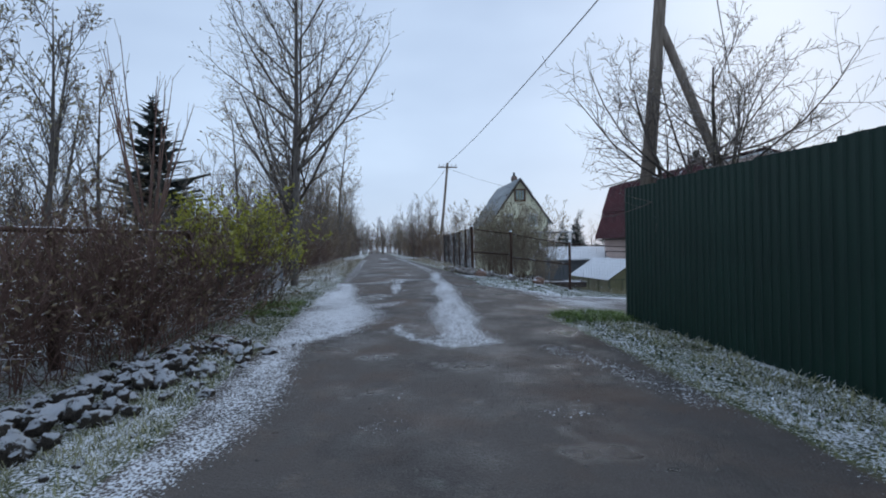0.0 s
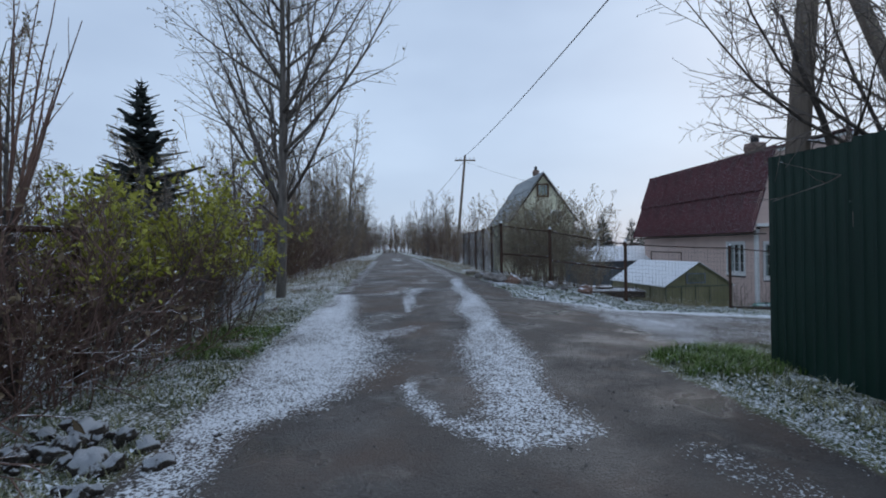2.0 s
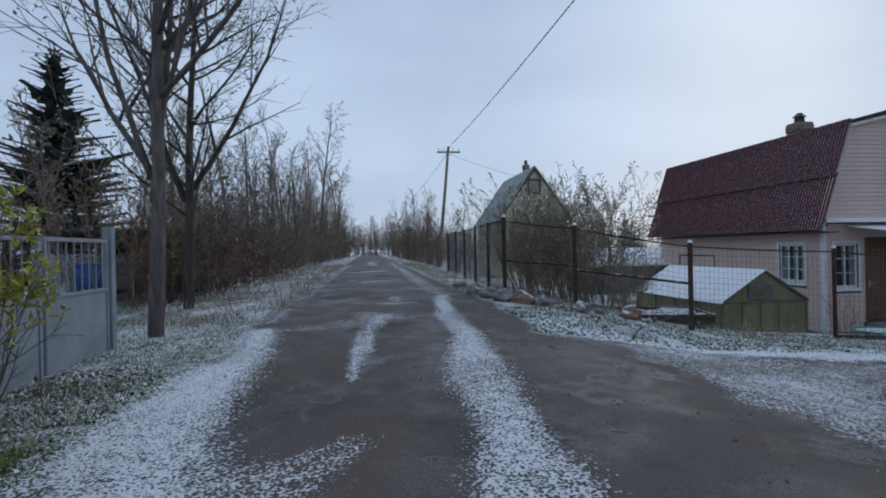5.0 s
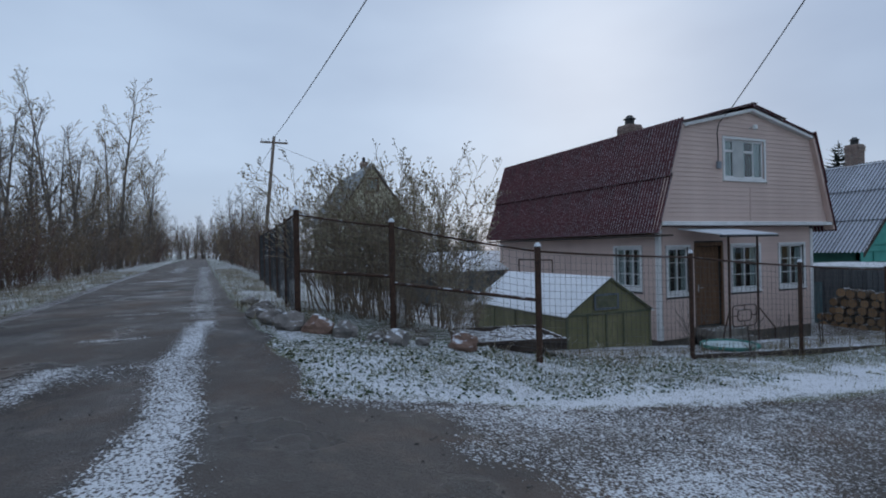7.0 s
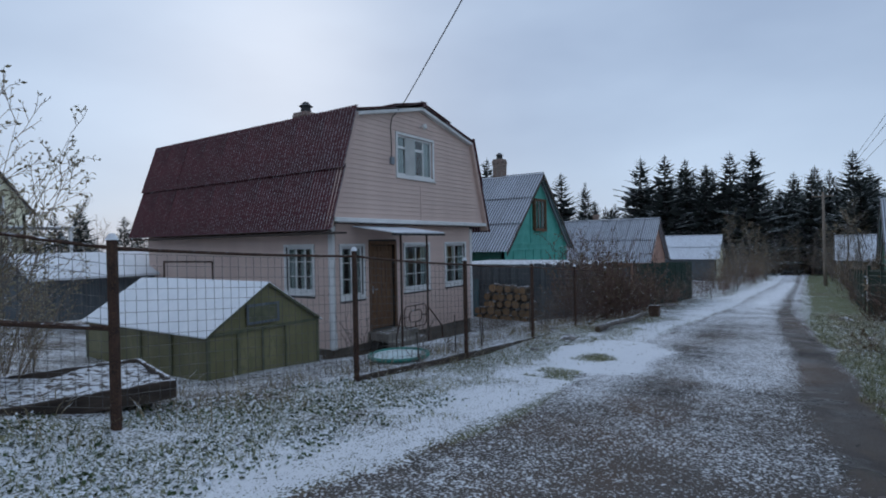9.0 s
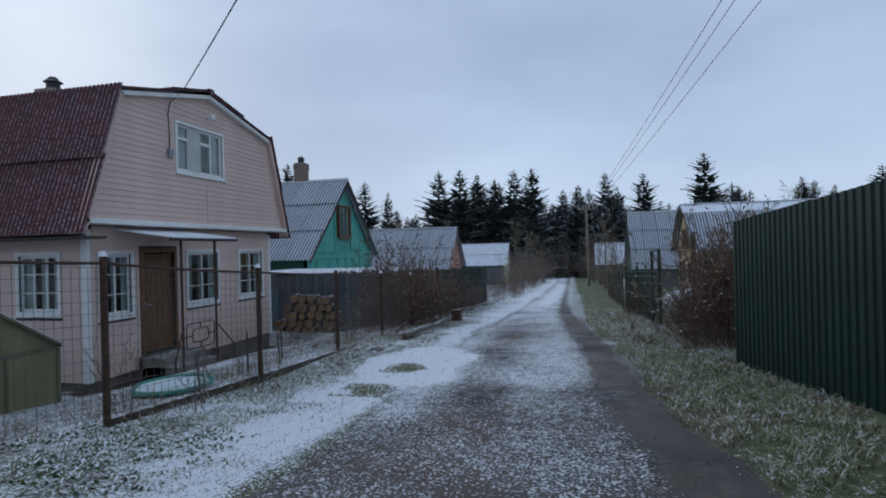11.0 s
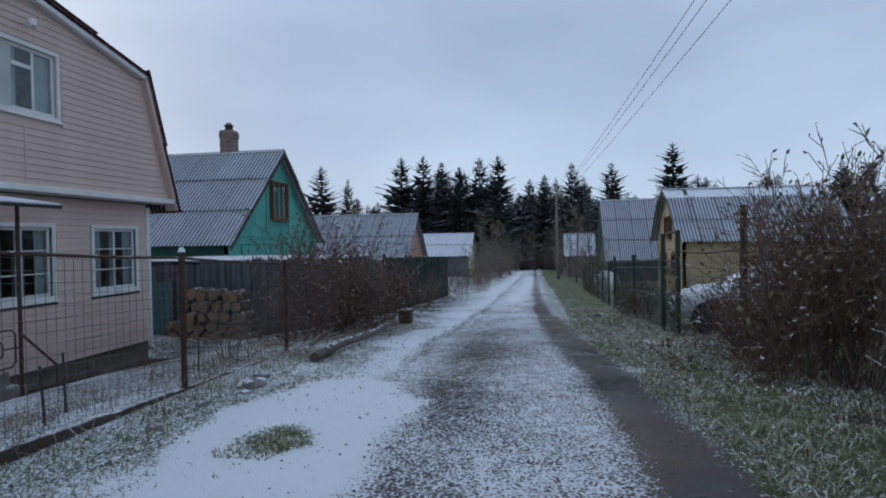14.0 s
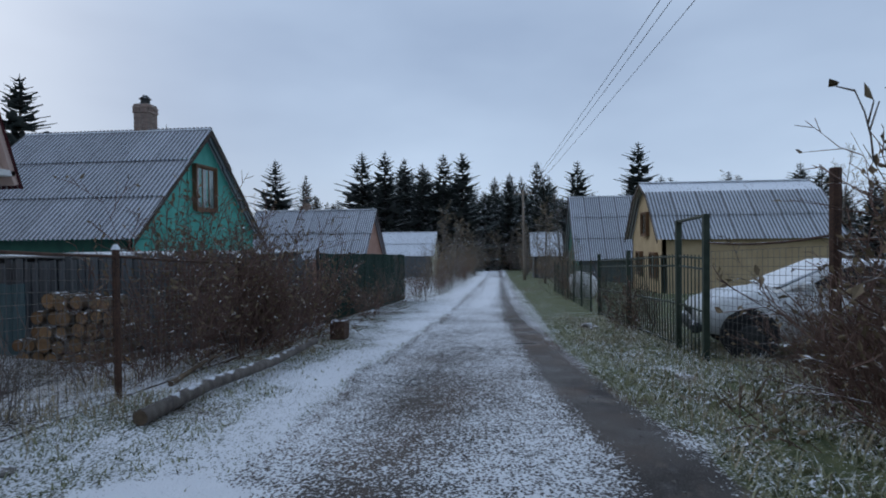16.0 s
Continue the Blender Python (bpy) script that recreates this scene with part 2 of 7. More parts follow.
M["bed_soil"] = material("bed_soil", (0.045, 0.036, 0.03), (0.13, 0.105, 0.085), 7, 0.95, 0.9, snow=0.36, snow_scale=16)
M["slate_pale"] = material("slate_pale", (0.3, 0.32, 0.32), (0.42, 0.44, 0.45), 1.6, 0.9, 0.2, fine=30, obj_var=0.1, snow=0.3)
M["gate_grey"] = material("gate_grey", (0.2, 0.23, 0.26), (0.28, 0.31, 0.34), 3, 0.6, 0.1, c3=(0.16, 0.15, 0.14), wear=0.63)
M["blue_plastic"] = material("blue_plastic", (0.02, 0.08, 0.3), (0.03, 0.12, 0.4), 4, 0.5, 0)
M["car_paint"] = material("car_paint", (0.55, 0.57, 0.58), (0.62, 0.64, 0.65), 2, 0.35, 0, metal=0.2, snow=0.34, snow_scale=4)
M["tyre"] = material("tyre", (0.012, 0.012, 0.013), (0.025, 0.025, 0.026), 12, 0.9, 0.3)
M["chrome"] = material("chrome", (0.3, 0.3, 0.31), (0.45, 0.45, 0.46), 9, 0.35, 0, metal=0.8)
M["hose"] = material("hose", (0.02, 0.16, 0.13), (0.03, 0.24, 0.19), 6, 0.5, 0)
M["water"] = material("pool_snow", (0.5, 0.62, 0.63), (0.62, 0.7, 0.72), 6, 0.4, 0.1)
M["porcelain"] = material("porcelain", (0.7, 0.7, 0.68), (0.8, 0.8, 0.78), 5, 0.3, 0)
GLASS = glass_material("window_glass")


# ---- geometry helpers ----
class Geo:
    """Vertices and faces of one mesh."""

    def __init__(self):
        self.v, self.f = [], []

    def add(self, verts, faces):
        k = len(self.v)
        self.v.extend(verts)
        self.f.extend(tuple(i + k for i in face) for face in faces)
        return self

    def box(self, a, b, c=0.0):
        """A box from corner a to corner b, its edges chamfered by c."""
        (x0, y0, z0), (x1, y1, z1) = a, b
        c = min(c, (x1 - x0) * 0.45, (y1 - y0) * 0.45, (z1 - z0) * 0.45)
        if c <= 0:
            v = [(x, y, z) for x in (x0, x1) for y in (y0, y1) for z in (z0, z1)]
            return self.add(v, [(0, 1, 3, 2), (4, 6, 7, 5), (0, 4, 5, 1), (2, 3, 7, 6), (0, 2, 6, 4), (1, 5, 7, 3)])
        v, f = [], []
        rings = [(z0, c), (z0 + c, 0), (z1 - c, 0), (z1, c)]
        for z, i in rings:
            p, q = (x0 + i, x1 - i), (y0 + i, y1 - i)
            d = c if i == 0 else c * 0.6
            v += [(p[0] + d, q[0], z), (p[1] - d, q[0], z), (p[1], q[0] + d, z), (p[1], q[1] - d, z),
                  (p[1] - d, q[1], z), (p[0] + d, q[1], z), (p[0], q[1] - d, z), (p[0], q[0] + d, z)]
        for r in range(3):
            for k in range(8):
                f.append((r * 8 + k, r * 8 + (k + 1) % 8, r * 8 + 8 + (k + 1) % 8, r * 8 + 8 + k))
        f += [tuple(range(7, -1, -1)), tuple(range(24, 32))]
        return self.add(v, f)

    def tube(self, pts, r0, r1=None, sides=6, caps=True):
        """A tapering round bar along points."""
        pts = [Vector(p) for p in pts]
        r1 = r0 if r1 is None else r1
        n, k = len(pts), len(self.v)
        prev = None
        for i, p in enumerate(pts):
            d = (pts[min(i + 1, n - 1)] - pts[max(i - 1, 0)]).normalized()
            u = d.orthogonal().normalized() if prev is None else (prev - d * prev.dot(d)).normalized()
            prev = u
            w = d.cross(u)
            r = r0 + (r1 - r0) * i / max(1, n - 1)
            for s in range(sides):
                a = 2 * math.pi * s / sides
                q = p + (u * math.cos(a) + w * math.sin(a)) * r
                self.v.append((q.x, q.y, q.z))
        for i in range(n - 1):
            for s in range(sides):
                t = (s + 1) % sides
                self.f.append((k + i * sides + s, k + i * sides + t, k + (i + 1) * sides + t, k + (i + 1) * sides + s))
        if caps:
            self.f.append(tuple(k + s for s in range(sides - 1, -1, -1)))
            self.f.append(tuple(k + (n - 1) * sides + s for s in range(sides)))
        return self

    def welded(self):
        """Joins corners that lie in one place."""
        seen, first = {}, []
        for p in self.v:
            first.append(seen.setdefault(tuple(round(c, 4) for c in p), len(seen)))
        self.v = list(seen)
        self.f = [tuple(first[i] for i in f) for f in self.f]
        return self

    def moved(self, m):
        self.v = [tuple(m @ Vector(p)) for p in self.v]
        return self

    def mesh(self, name, mat, smooth=False):
        me = bpy.data.meshes.new(name)
        me.from_pydata(self.v, [], self.f)
        me.materials.append(mat)
        if smooth:
            me.polygons.foreach_set("use_smooth", [True] * len(me.polygons))
        me.update()
        return me


def part(name, geo, mat, parent, label="", smooth=False):
    ob = new(name, geo.mesh(name, mat, smooth))
    ob.parent = parent
    return tagged(ob, label)


def thing(name, label, category, loc=(0, 0, 0), rz=0.0, group="", kind=""):
    ob = new(name)
    ob.empty_display_size = 0.2
    ob.matrix_basis = pose(*loc, 0, 0, rz)
    return tagged(ob, label, category, group, kind)


def solo(name, geo, mat, label, category, loc=(0, 0, 0), rz=0.0, group="", kind="", smooth=False):
    ob = new(name, geo.mesh(name, mat, smooth))
    ob.matrix_basis = pose(*loc, 0, 0, rz)
    return tagged(ob, label, category, group, kind)


def smooth01(a, b, x):
    t = min(1.0, max(0.0, (x - a) / (b - a)))
    return t * t * (3 - 2 * t)


def interp(x, table):
    for (x0, y0), (x1, y1) in zip(table, table[1:]):
        if x <= x1:
            return y0 + (y1 - y0) * max(0.0, (x - x0) / (x1 - x0))
    return table[-1][1]


# ---- ground ----
MAIN_Z = [(-40, -0.05), (2, 0.0), (6, 0.12), (9, 0.24), (14, 0.38), (17.5, 0.5), (30, 0.56), (200, 0.6)]
SIDE_Z = [(1.5, 0.2), (4, 0.06), (6.2, -0.12), (9, -0.26), (11.3, -0.41), (15, -0.55), (18.7, -0.8), (30, -1.35), (60, -2.75), (90, -3.6), (200, -4)]


def ground_z(x, y):
    zm = interp(y, MAIN_Z)
    zs = interp(x, SIDE_Z)
    k = smooth01(13, 16, y)
    s = smooth01(1.5 + 1.0 * k, 5 + 3 * k, x)
    s0 = smooth01(9.5, 6.0, y) * smooth01(14, 4, x)
    z = zm + (zs - zm) * s * (1 - 0.6 * s0)
    drop = smooth01(15.2, 18.5, y) * smooth01(5.0, 8.0, x) * 0.33
    drop += 0.36 * smooth01(17.4, 19.2, y) * smooth01(9.5, 12, x) * smooth01(19.6, 18.2, x)
    left = smooth01(-1.6, -4.5, x) * 0.12
    z -= drop + left
    return z + 0.05 * noise.noise(Vector((x * 0.23, y * 0.23, 3.1))) * smooth01(2.2, 5, abs(x - 0.7) if y > 13 or y < 8 else 3)


def drop_to(x, y, dz=0.0):
    return (x, y, ground_z(x, y) + dz)


def road_left(y):
    return interp(y, [(-30, -1.6), (3, -1.45), (6.6, -1.36), (10.8, -1.15), (14, -0.9), (26, -0.85), (120, -0.8)])


def road_right(y):
    return interp(y, [(-30, 2.7), (3, 2.66), (6, 2.74), (8, 2.7), (14, 2.75), (17, 2.55), (30, 2.4), (120, 2.4)])


def side_low(x):
    return interp(x, [(3, 9.4), (8.3, 9.9), (10, 10.15), (12, 10.28), (14.2, 10.38), (16.5, 10.55), (24, 10.98), (120, 11.15)])


def side_high(x):
    return interp(x, [(3, 13.6), (8, 12.9), (12, 13.2), (18, 13.25), (24, 13.05), (120, 13.0)])


# snow lying on the carriageway: strokes of (x, y, half width), each with its depth
MAIN_SNOW = [
    (0.92, ((-0.9, 14.2, 0.4), (-0.85, 12.6, 0.5), (-0.9, 10.6, 0.62), (-0.75, 9.2, 0.92), (-0.8, 8.1, 0.9), (-0.9, 7.4, 0.8), (-1.15, 6.8, 0.5))),
    (0.75, ((-1.1, 6.3, 0.3), (-1.1, 5.3, 0.36), (-1.2, 4.4, 0.48), (-1.25, 3.4, 0.4), (-1.5, 2.4, 0.3), (-1.6, 0.5, 0.25))),
    (0.82, ((2.0, 17.5, 0.2), (1.75, 15.0, 0.22), (1.8, 13.5, 0.26), (1.6, 12.2, 0.34), (1.52, 11.3, 0.34), (1.5, 10.3, 0.26), (1.32, 9.2, 0.42), (1.25, 8.1, 0.45), (1.15, 7.2, 0.38), (1.1, 6.4, 0.42))),
]
SMALL_SNOW = [
    (0.8, ((0.24, 7.5, 0.1), (0.45, 6.6, 0.13), (0.9, 6.1, 0.2), (1.45, 6.25, 0.15))),
    (0.7, ((0.5, 10.2, 0.14), (0.1, 9.7, 0.3))),
    (0.78, ((0.8, 15.2, 0.2), (0.58, 14.0, 0.15), (0.5, 12.8, 0.16), (0.45, 11.6, 0.1))),
    (0.52, ((-0.3, 14.3, 0.3), (0.9, 14.9, 0.42), (1.8, 15.0, 0.35))),
    (0.7, ((0.85, 16.6, 0.15), (1.35, 16.6, 0.15))),
]
FAR_SNOW = [
    (0.85, ((0.5, 29.3, 0.35), (1.0, 29.2, 0.35))),
    (0.62, ((-0.9, 15.0, 0.3), (-0.75, 20.0, 0.25), (-0.7, 40.0, 0.3))),
    (0.6, ((2.0, 18.0, 0.25), (2.0, 28.0, 0.28), (2.1, 48.0, 0.35))),
    (0.6, ((0.2, 19.3, 0.2), (1.3, 19.0, 0.2))),
    (0.6, ((0.0, 23.5, 0.2), (0.9, 23.0, 0.3))),
    (0.6, ((0.8, 38.0, 0.4), (0.8, 48.0, 0.5))),
    (0.52, ((2.0, 5.8, 0.2), (2.3, 4.8, 0.22), (2.5, 3.6, 0.2))),
    (0.85, ((2.85, 0.5, 0.22), (2.85, 3.5, 0.2), (2.95, 5.0, 0.2), (2.95, 6.4, 0.18))),
    (0.3, ((0.2, 4.4, 0.15), (0.0, 3.4, 0.2))),
    (0.45, ((1.3, 3.6, 0.14), (1.55, 3.55, 0.1))),
]
SIDE_SNOW = [
    (0.58, ((3.0, 13.7, 0.4), (4.2, 13.3, 0.5), (6.0, 13.3, 0.6), (9.0, 13.6, 0.8))),
    (0.62, ((3.6, 12.4, 0.3), (5.2, 12.2, 0.5), (7.0, 12.9, 0.5))),
    (0.66, ((3.7, 10.8, 0.35), (4.2, 11.4, 0.5))),
    (0.55, ((3.6, 9.2, 0.4), (4.4, 9.9, 0.5), (5.6, 10.8, 0.4))),
    (1.6, ((11.2, 13.25, 0.8), (12.7, 13.4, 0.9), (13.5, 13.4, 0.55))),
    (0.85, ((13.2, 13.5, 0.7), (15.2, 13.6, 0.4))),
    (0.8, ((13.5, 13.1, 0.55), (16.0, 13.05, 0.35), (19.0, 13.1, 0.35), (26.0, 12.9, 0.35))),
    (1.05, ((28.0, 12.3, 0.5), (40.0, 12.0, 0.8), (62.0, 12.0, 0.9))),
]


def laid_out(strokes):
    """Stroke segments with their bounds."""
    out = []
    for depth, pts in strokes:
        for (x0, y0, w0), (x1, y1, w1) in zip(pts, pts[1:]):
            m = 1.8 * max(w0, w1)
            out.append((min(x0, x1) - m, max(x0, x1) + m, min(y0, y1) - m, max(y0, y1) + m, x0, y0, w0, x1 - x0, y1 - y0, w1 - w0, depth))
    return out


STROKES = laid_out(MAIN_SNOW) + laid_out(SMALL_SNOW) + laid_out(FAR_SNOW) + laid_out(SIDE_SNOW)
TRACK = [(7.0, 10.1), (10.3, 10.5), (12.5, 10.6), (14.2, 10.68), (16.5, 10.9), (20, 11.1), (24, 11.35), (40, 11.55), (90, 11.6)]


def cover(x, y):
    """Snow, asphalt and grass at a place on the ground, each 0 to 1."""
    wob = 0.28 * noise.noise(Vector((x * 1.1, y * 1.1, 0.5))) + 0.12 * noise.noise(Vector((x * 3.1, y * 3.1, 7.5)))
    main = min(x - road_left(y), road_right(y) - x) + 0.5 * wob
    side = min(y - side_low(x), side_high(x) - y) + 0.5 * wob if x > 2.0 else -9
    fillet = 0.0
    if 2.0 < x < 5.0 and 7.6 < y < 10.0:
        fillet = min(0.4, (y - 7.9) * 0.9 - (x - 2.6) * 0.75)
    inside = max(main, side, fillet - 0.1)
    asphalt = smooth01(-0.12, 0.15, inside)
    snow = deep = 0.0
    for xa, xb, ya, yb, x0, y0, w0, dx, dy, dw, d in STROKES:
        if not (xa < x < xb and ya < y < yb):
            continue
        t = min(1.0, max(0.0, ((x - x0) * dx + (y - y0) * dy) / (dx * dx + dy * dy)))
        q = math.hypot(x - x0 - t * dx, y - y0 - t * dy) / (w0 + t * dw) + wob * 0.9
        if d > 1.5:
            deep = max(deep, smooth01(1.4, 0.6, q))
        snow = max(snow, 0.76 * d * smooth01(1.55, 0.4, q) * (1 + 0.6 * wob))
    if x > 5.5 and side > -0.3:
        lane = 0.61 - 0.05 * smooth01(12.5, 14.5, x) + 0.1 * smooth01(18, 28, x) + 0.42 * wob
        lane -= 0.14 * math.exp(-((y - 12.35) / 0.35) ** 2) * smooth01(22, 16, x)
        lane *= smooth01(7.5, 11.0, x + 1.8 * (y - 11.6))
        lane = max(lane, 0.42 + 0.5 * wob)
        lane -= 0.35 * math.exp(-(((x - 10.2) / 0.8) ** 2 + ((y - 12.0) / 0.3) ** 2))
        snow = max(snow, lane)
    if 2.9 < x < 6.5 and 9.2 < y < 13.6:
        snow = max(snow, (0.5 + 0.6 * wob) * smooth01(3.3, 3.9, x + 0.3 * wob) * smooth01(6.5, 5.4, x + 0.5 * (11.8 - y)))
    if x > 6.0 and side > -0.3:
        snow -= (0.75 - 0.45 * smooth01(19, 30, x)) * math.exp(-((y - interp(x, TRACK)) / 0.2) ** 2)
    edge = math.exp(-((inside + 0.22) / 0.28) ** 2)
    snow = max(snow * max(asphalt, 0.8), (0.45 if x > 4.0 and y < 10.9 else 0.85) * edge * (0.75 + wob))
    off = 1 - asphalt
    verge = 0.34 + 0.7 * wob
    if x > 2.6 and 13.0 < y < 15.6:
        verge = 0.57 + 0.7 * wob + 0.25 * smooth01(14.6, 13.2, y)
    if y > 15.2 and x > 5.5:
        verge = 0.54 + 0.55 * wob - 0.16 * smooth01(16.8, 18.2, y)
    if x > 3.2 and y < 10.6:
        verge = (0.32 if x < 5 else 0.16) + 0.65 * wob + 0.5 * math.exp(-(((x - 18.0) / 0.9) ** 2 + ((y - 9.6) / 0.3) ** 2))
    if x < -1.0:
        verge = 0.45 + 0.6 * wob + 0.08 * smooth01(7, 4, y)
    snow = max(snow, off * verge, 0.97 * deep)
    green = off * smooth01(-0.1, 0.3, 0.55 - abs(inside + 0.75) * 0.55 + wob)
    for gx, gy, gr in ((3.45, 7.9, 0.7), (11.85, 13.35, 0.34), (10.35, 13.45, 0.3), (-1.9, 10.0, 0.5)):
        d = math.hypot(x - gx, (y - gy) * 1.3)
        if d < gr * 1.3:
            k = smooth01(gr * 1.2, gr * 0.5, d + 0.4 * wob)
            green, asphalt, snow = max(green, k), asphalt * (1 - k), snow * (1 - 0.75 * k)
    if 12.0 < x < 18.6 and 18.2 < y < 19.6:
        snow *= 1 - 0.9 * smooth01(18.3, 18.9, y + 0.8 * wob)
        green = 0.0
    if y > 15.3 and x > 5.5:
        green *= 0.2
    return min(1.0, max(0.0, snow)), asphalt, min(1.0, green)


def litter(x, y):
    """Bare soil with dead leaves: below the bush by the lane and in the flower bed before the house."""
    w = 0.5 * noise.noise(Vector((x * 1.4, y * 1.4, 3.5)))
    bush = smooth01(1.25, 0.7, math.hypot((x - 15.2) / 1.9, (y - 8.6) / 0.75) + w)
    bed = smooth01(17.6, 18.4, y + w) * smooth01(20.0, 19.4, y) * smooth01(8.5, 9.5, x) * smooth01(19.2, 18.4, x)
    return max(bush, bed, smooth01(0.55, 0.2, abs(y - 15.6) + w) * smooth01(14.0, 15.0, x) * smooth01(22.0, 20.5, x))


def spaced(stops):
    """Coordinates from stop to stop with a given step."""
    out = []
    for (a, step), (b, _) in zip(stops, stops[1:]):
        n = max(1, round((b - a) / step))
        out += [a + (b - a) * i / n for i in range(n)]
    return out + [stops[-1][0]]


def build_ground():
    xs = spaced([(-900, 150), (-150, 25), (-30, 3), (-8, 0.6), (-4.5, 0.15), (6, 0.15), (21, 0.17), (26, 0.6), (60, 2.0), (140, 12), (300, 150), (900, 150)])
    ys = spaced([(-600, 120), (-60, 8), (-10, 1.5), (0.5, 0.15), (16, 0.15), (19, 0.5), (60, 1.5), (150, 8), (300, 90), (900, 150)])
    nx = len(xs)
    verts = [(x, y, ground_z(x, y)) for y in ys for x in xs]
    faces = [(j * nx + i, j * nx + i + 1, (j + 1) * nx + i + 1, (j + 1) * nx + i) for j in range(len(ys) - 1) for i in range(nx - 1)]
    me = bpy.data.meshes.new("ground")
    me.from_pydata(verts, [], faces)
    col = me.attributes.new("cover", "FLOAT_COLOR", "POINT")
    flat = []
    for x, y, z in verts:
        s, a, g = cover(x, y)
        flat += (s, a, g, litter(x, y))
    col.data.foreach_set("color", flat)
    me.polygons.foreach_set("use_smooth", [True] * len(me.polygons))
    m = bpy.data.materials.new("ground_cover")
    m.use_nodes = True
    n, l = m.node_tree.nodes, m.node_tree.links
    b = n["Principled BSDF"]
    at = n.new("ShaderNodeAttribute")
    at.attribute_name = "cover"
    sep = n.new("ShaderNodeSeparateColor")
    l.new(at.outputs["Color"], sep.inputs["Color"])
    geo = n.new("ShaderNodeNewGeometry")

    def tex(scale, detail=4, rough=0.6):
        t = n.new("ShaderNodeTexNoise")
        t.inputs["Scale"].default_value, t.inputs["Detail"].default_value, t.inputs["Roughness"].default_value = scale, detail, rough
        l.new(geo.outputs["Position"], t.inputs["Vector"])
        return t.outputs["Fac"]

    def math_node(op, a, bb, c=None):
        t = n.new("ShaderNodeMath")
        t.operation = op
        for i, v in enumerate((a, bb, c)):
            if v is None:
                continue
            if isinstance(v, (int, float)):
                t.inputs[i].default_value = v
            else:
                l.new(v, t.inputs[i])
        return t.outputs["Value"]

    def mix(fac, a, bb):
        t = n.new("ShaderNodeMixRGB")
        for i, v in enumerate((fac, a, bb)):
            if isinstance(v, tuple):
                t.inputs[i].default_value = (*v, 1)
            else:
                l.new(v, t.inputs[i])
        return t.outputs["Color"]

    def ranged(v, lo, hi):
        t = n.new("ShaderNodeMapRange")
        t.inputs["From Min"].default_value, t.inputs["From Max"].default_value = lo, hi
        l.new(v, t.inputs["Value"])
        return t.outputs["Result"]

    fine, mid, big, grit = tex(50, 5, 0.68), tex(9, 4), tex(1.3, 5), tex(110, 2)
    vor = n.new("ShaderNodeTexVoronoi")
    vor.inputs["Scale"].default_value = 46
    l.new(geo.outputs["Position"], vor.inputs["Vector"])
    asphalt_c = mix(ranged(big, 0.35, 0.65), (0.066, 0.056, 0.05), (0.118, 0.101, 0.09))
    asphalt_c = mix(ranged(tex(0.55, 5), 0.5, 0.64), asphalt_c, (0.042, 0.037, 0.035))
    asphalt_c = mix(ranged(tex(3.6, 5), 0.56, 0.66), asphalt_c, (0.12, 0.096, 0.08))
    asphalt_c = mix(ranged(tex(0.8, 4), 0.5, 0.66), asphalt_c, (0.125, 0.088, 0.068))
    asphalt_c = mix(ranged(grit, 0.52, 0.72), asphalt_c, (0.17, 0.155, 0.145))
    soil_c = mix(ranged(mid, 0.35, 0.65), (0.075, 0.055, 0.04), (0.19, 0.155, 0.11))
    grass_c = mix(ranged(mid, 0.35, 0.65), (0.055, 0.075, 0.03), (0.17, 0.18, 0.085))
    earth = mix(ranged(math_node("ADD", sep.outputs["Blue"], math_node("MULTIPLY", mid, 0.6)), 0.45, 0.8), soil_c, grass_c)
    leaf_c = mix(ranged(fine, 0.4, 0.62), (0.028, 0.021, 0.016), (0.11, 0.075, 0.045))
    earth = mix(ranged(math_node("ADD", at.outputs["Alpha"], math_node("MULTIPLY", math_node("SUBTRACT", fine, 0.5), 0.8)), 0.3, 0.6), earth, leaf_c)
    base = mix(ranged(math_node("ADD", sep.outputs["Green"], math_node("MULTIPLY", math_node("SUBTRACT", fine, 0.5), 0.7)), 0.4, 0.6), earth, asphalt_c)
    speck = ranged(math_node("ADD", math_node("MULTIPLY", fine, 0.62), math_node("ADD", math_node("MULTIPLY", vor.outputs["Distance"], 0.3), math_node("MULTIPLY", mid, 0.22))), 0.36, 0.82)
    level = math_node("ADD", math_node("MULTIPLY", sep.outputs["Red"], 1.0), math_node("SUBTRACT", speck, 1.0))
    snow_f = ranged(level, -0.055, 0.065)
    snow_c = mix(mid, (0.79, 0.82, 0.87), (0.87, 0.89, 0.92))
    l.new(mix(snow_f, base, snow_c), b.inputs["Base Color"])
    wet = math_node("MULTIPLY", sep.outputs["Green"], ranged(big, 0.6, 0.36))
    puddle = math_node("MULTIPLY", sep.outputs["Green"], ranged(tex(1.1, 3), 0.58, 0.66))
    dry = math_node("MAXIMUM", 0.1, math_node("SUBTRACT", math_node("SUBTRACT", 0.88, math_node("MULTIPLY", wet, 0.5)), math_node("MULTIPLY", puddle, 0.55)))
    l.new(math_node("MAXIMUM", dry, math_node("MULTIPLY", snow_f, 0.85)), b.inputs["Roughness"])
    b.inputs["Specular IOR Level"].default_value = 0.35
    bp = n.new("ShaderNodeBump")
    bp.inputs["Strength"].default_value = 0.85
    bp.inputs["Distance"].default_value = 0.03
    hgt = math_node("ADD", math_node("MULTIPLY", speck, 0.35), math_node("ADD", math_node("MULTIPLY", snow_f, 0.5), math_node("MULTIPLY", grit, 0.3)))
    l.new(hgt, bp.inputs["Height"])
    l.new(bp.outputs["Normal"], b.inputs["Normal"])
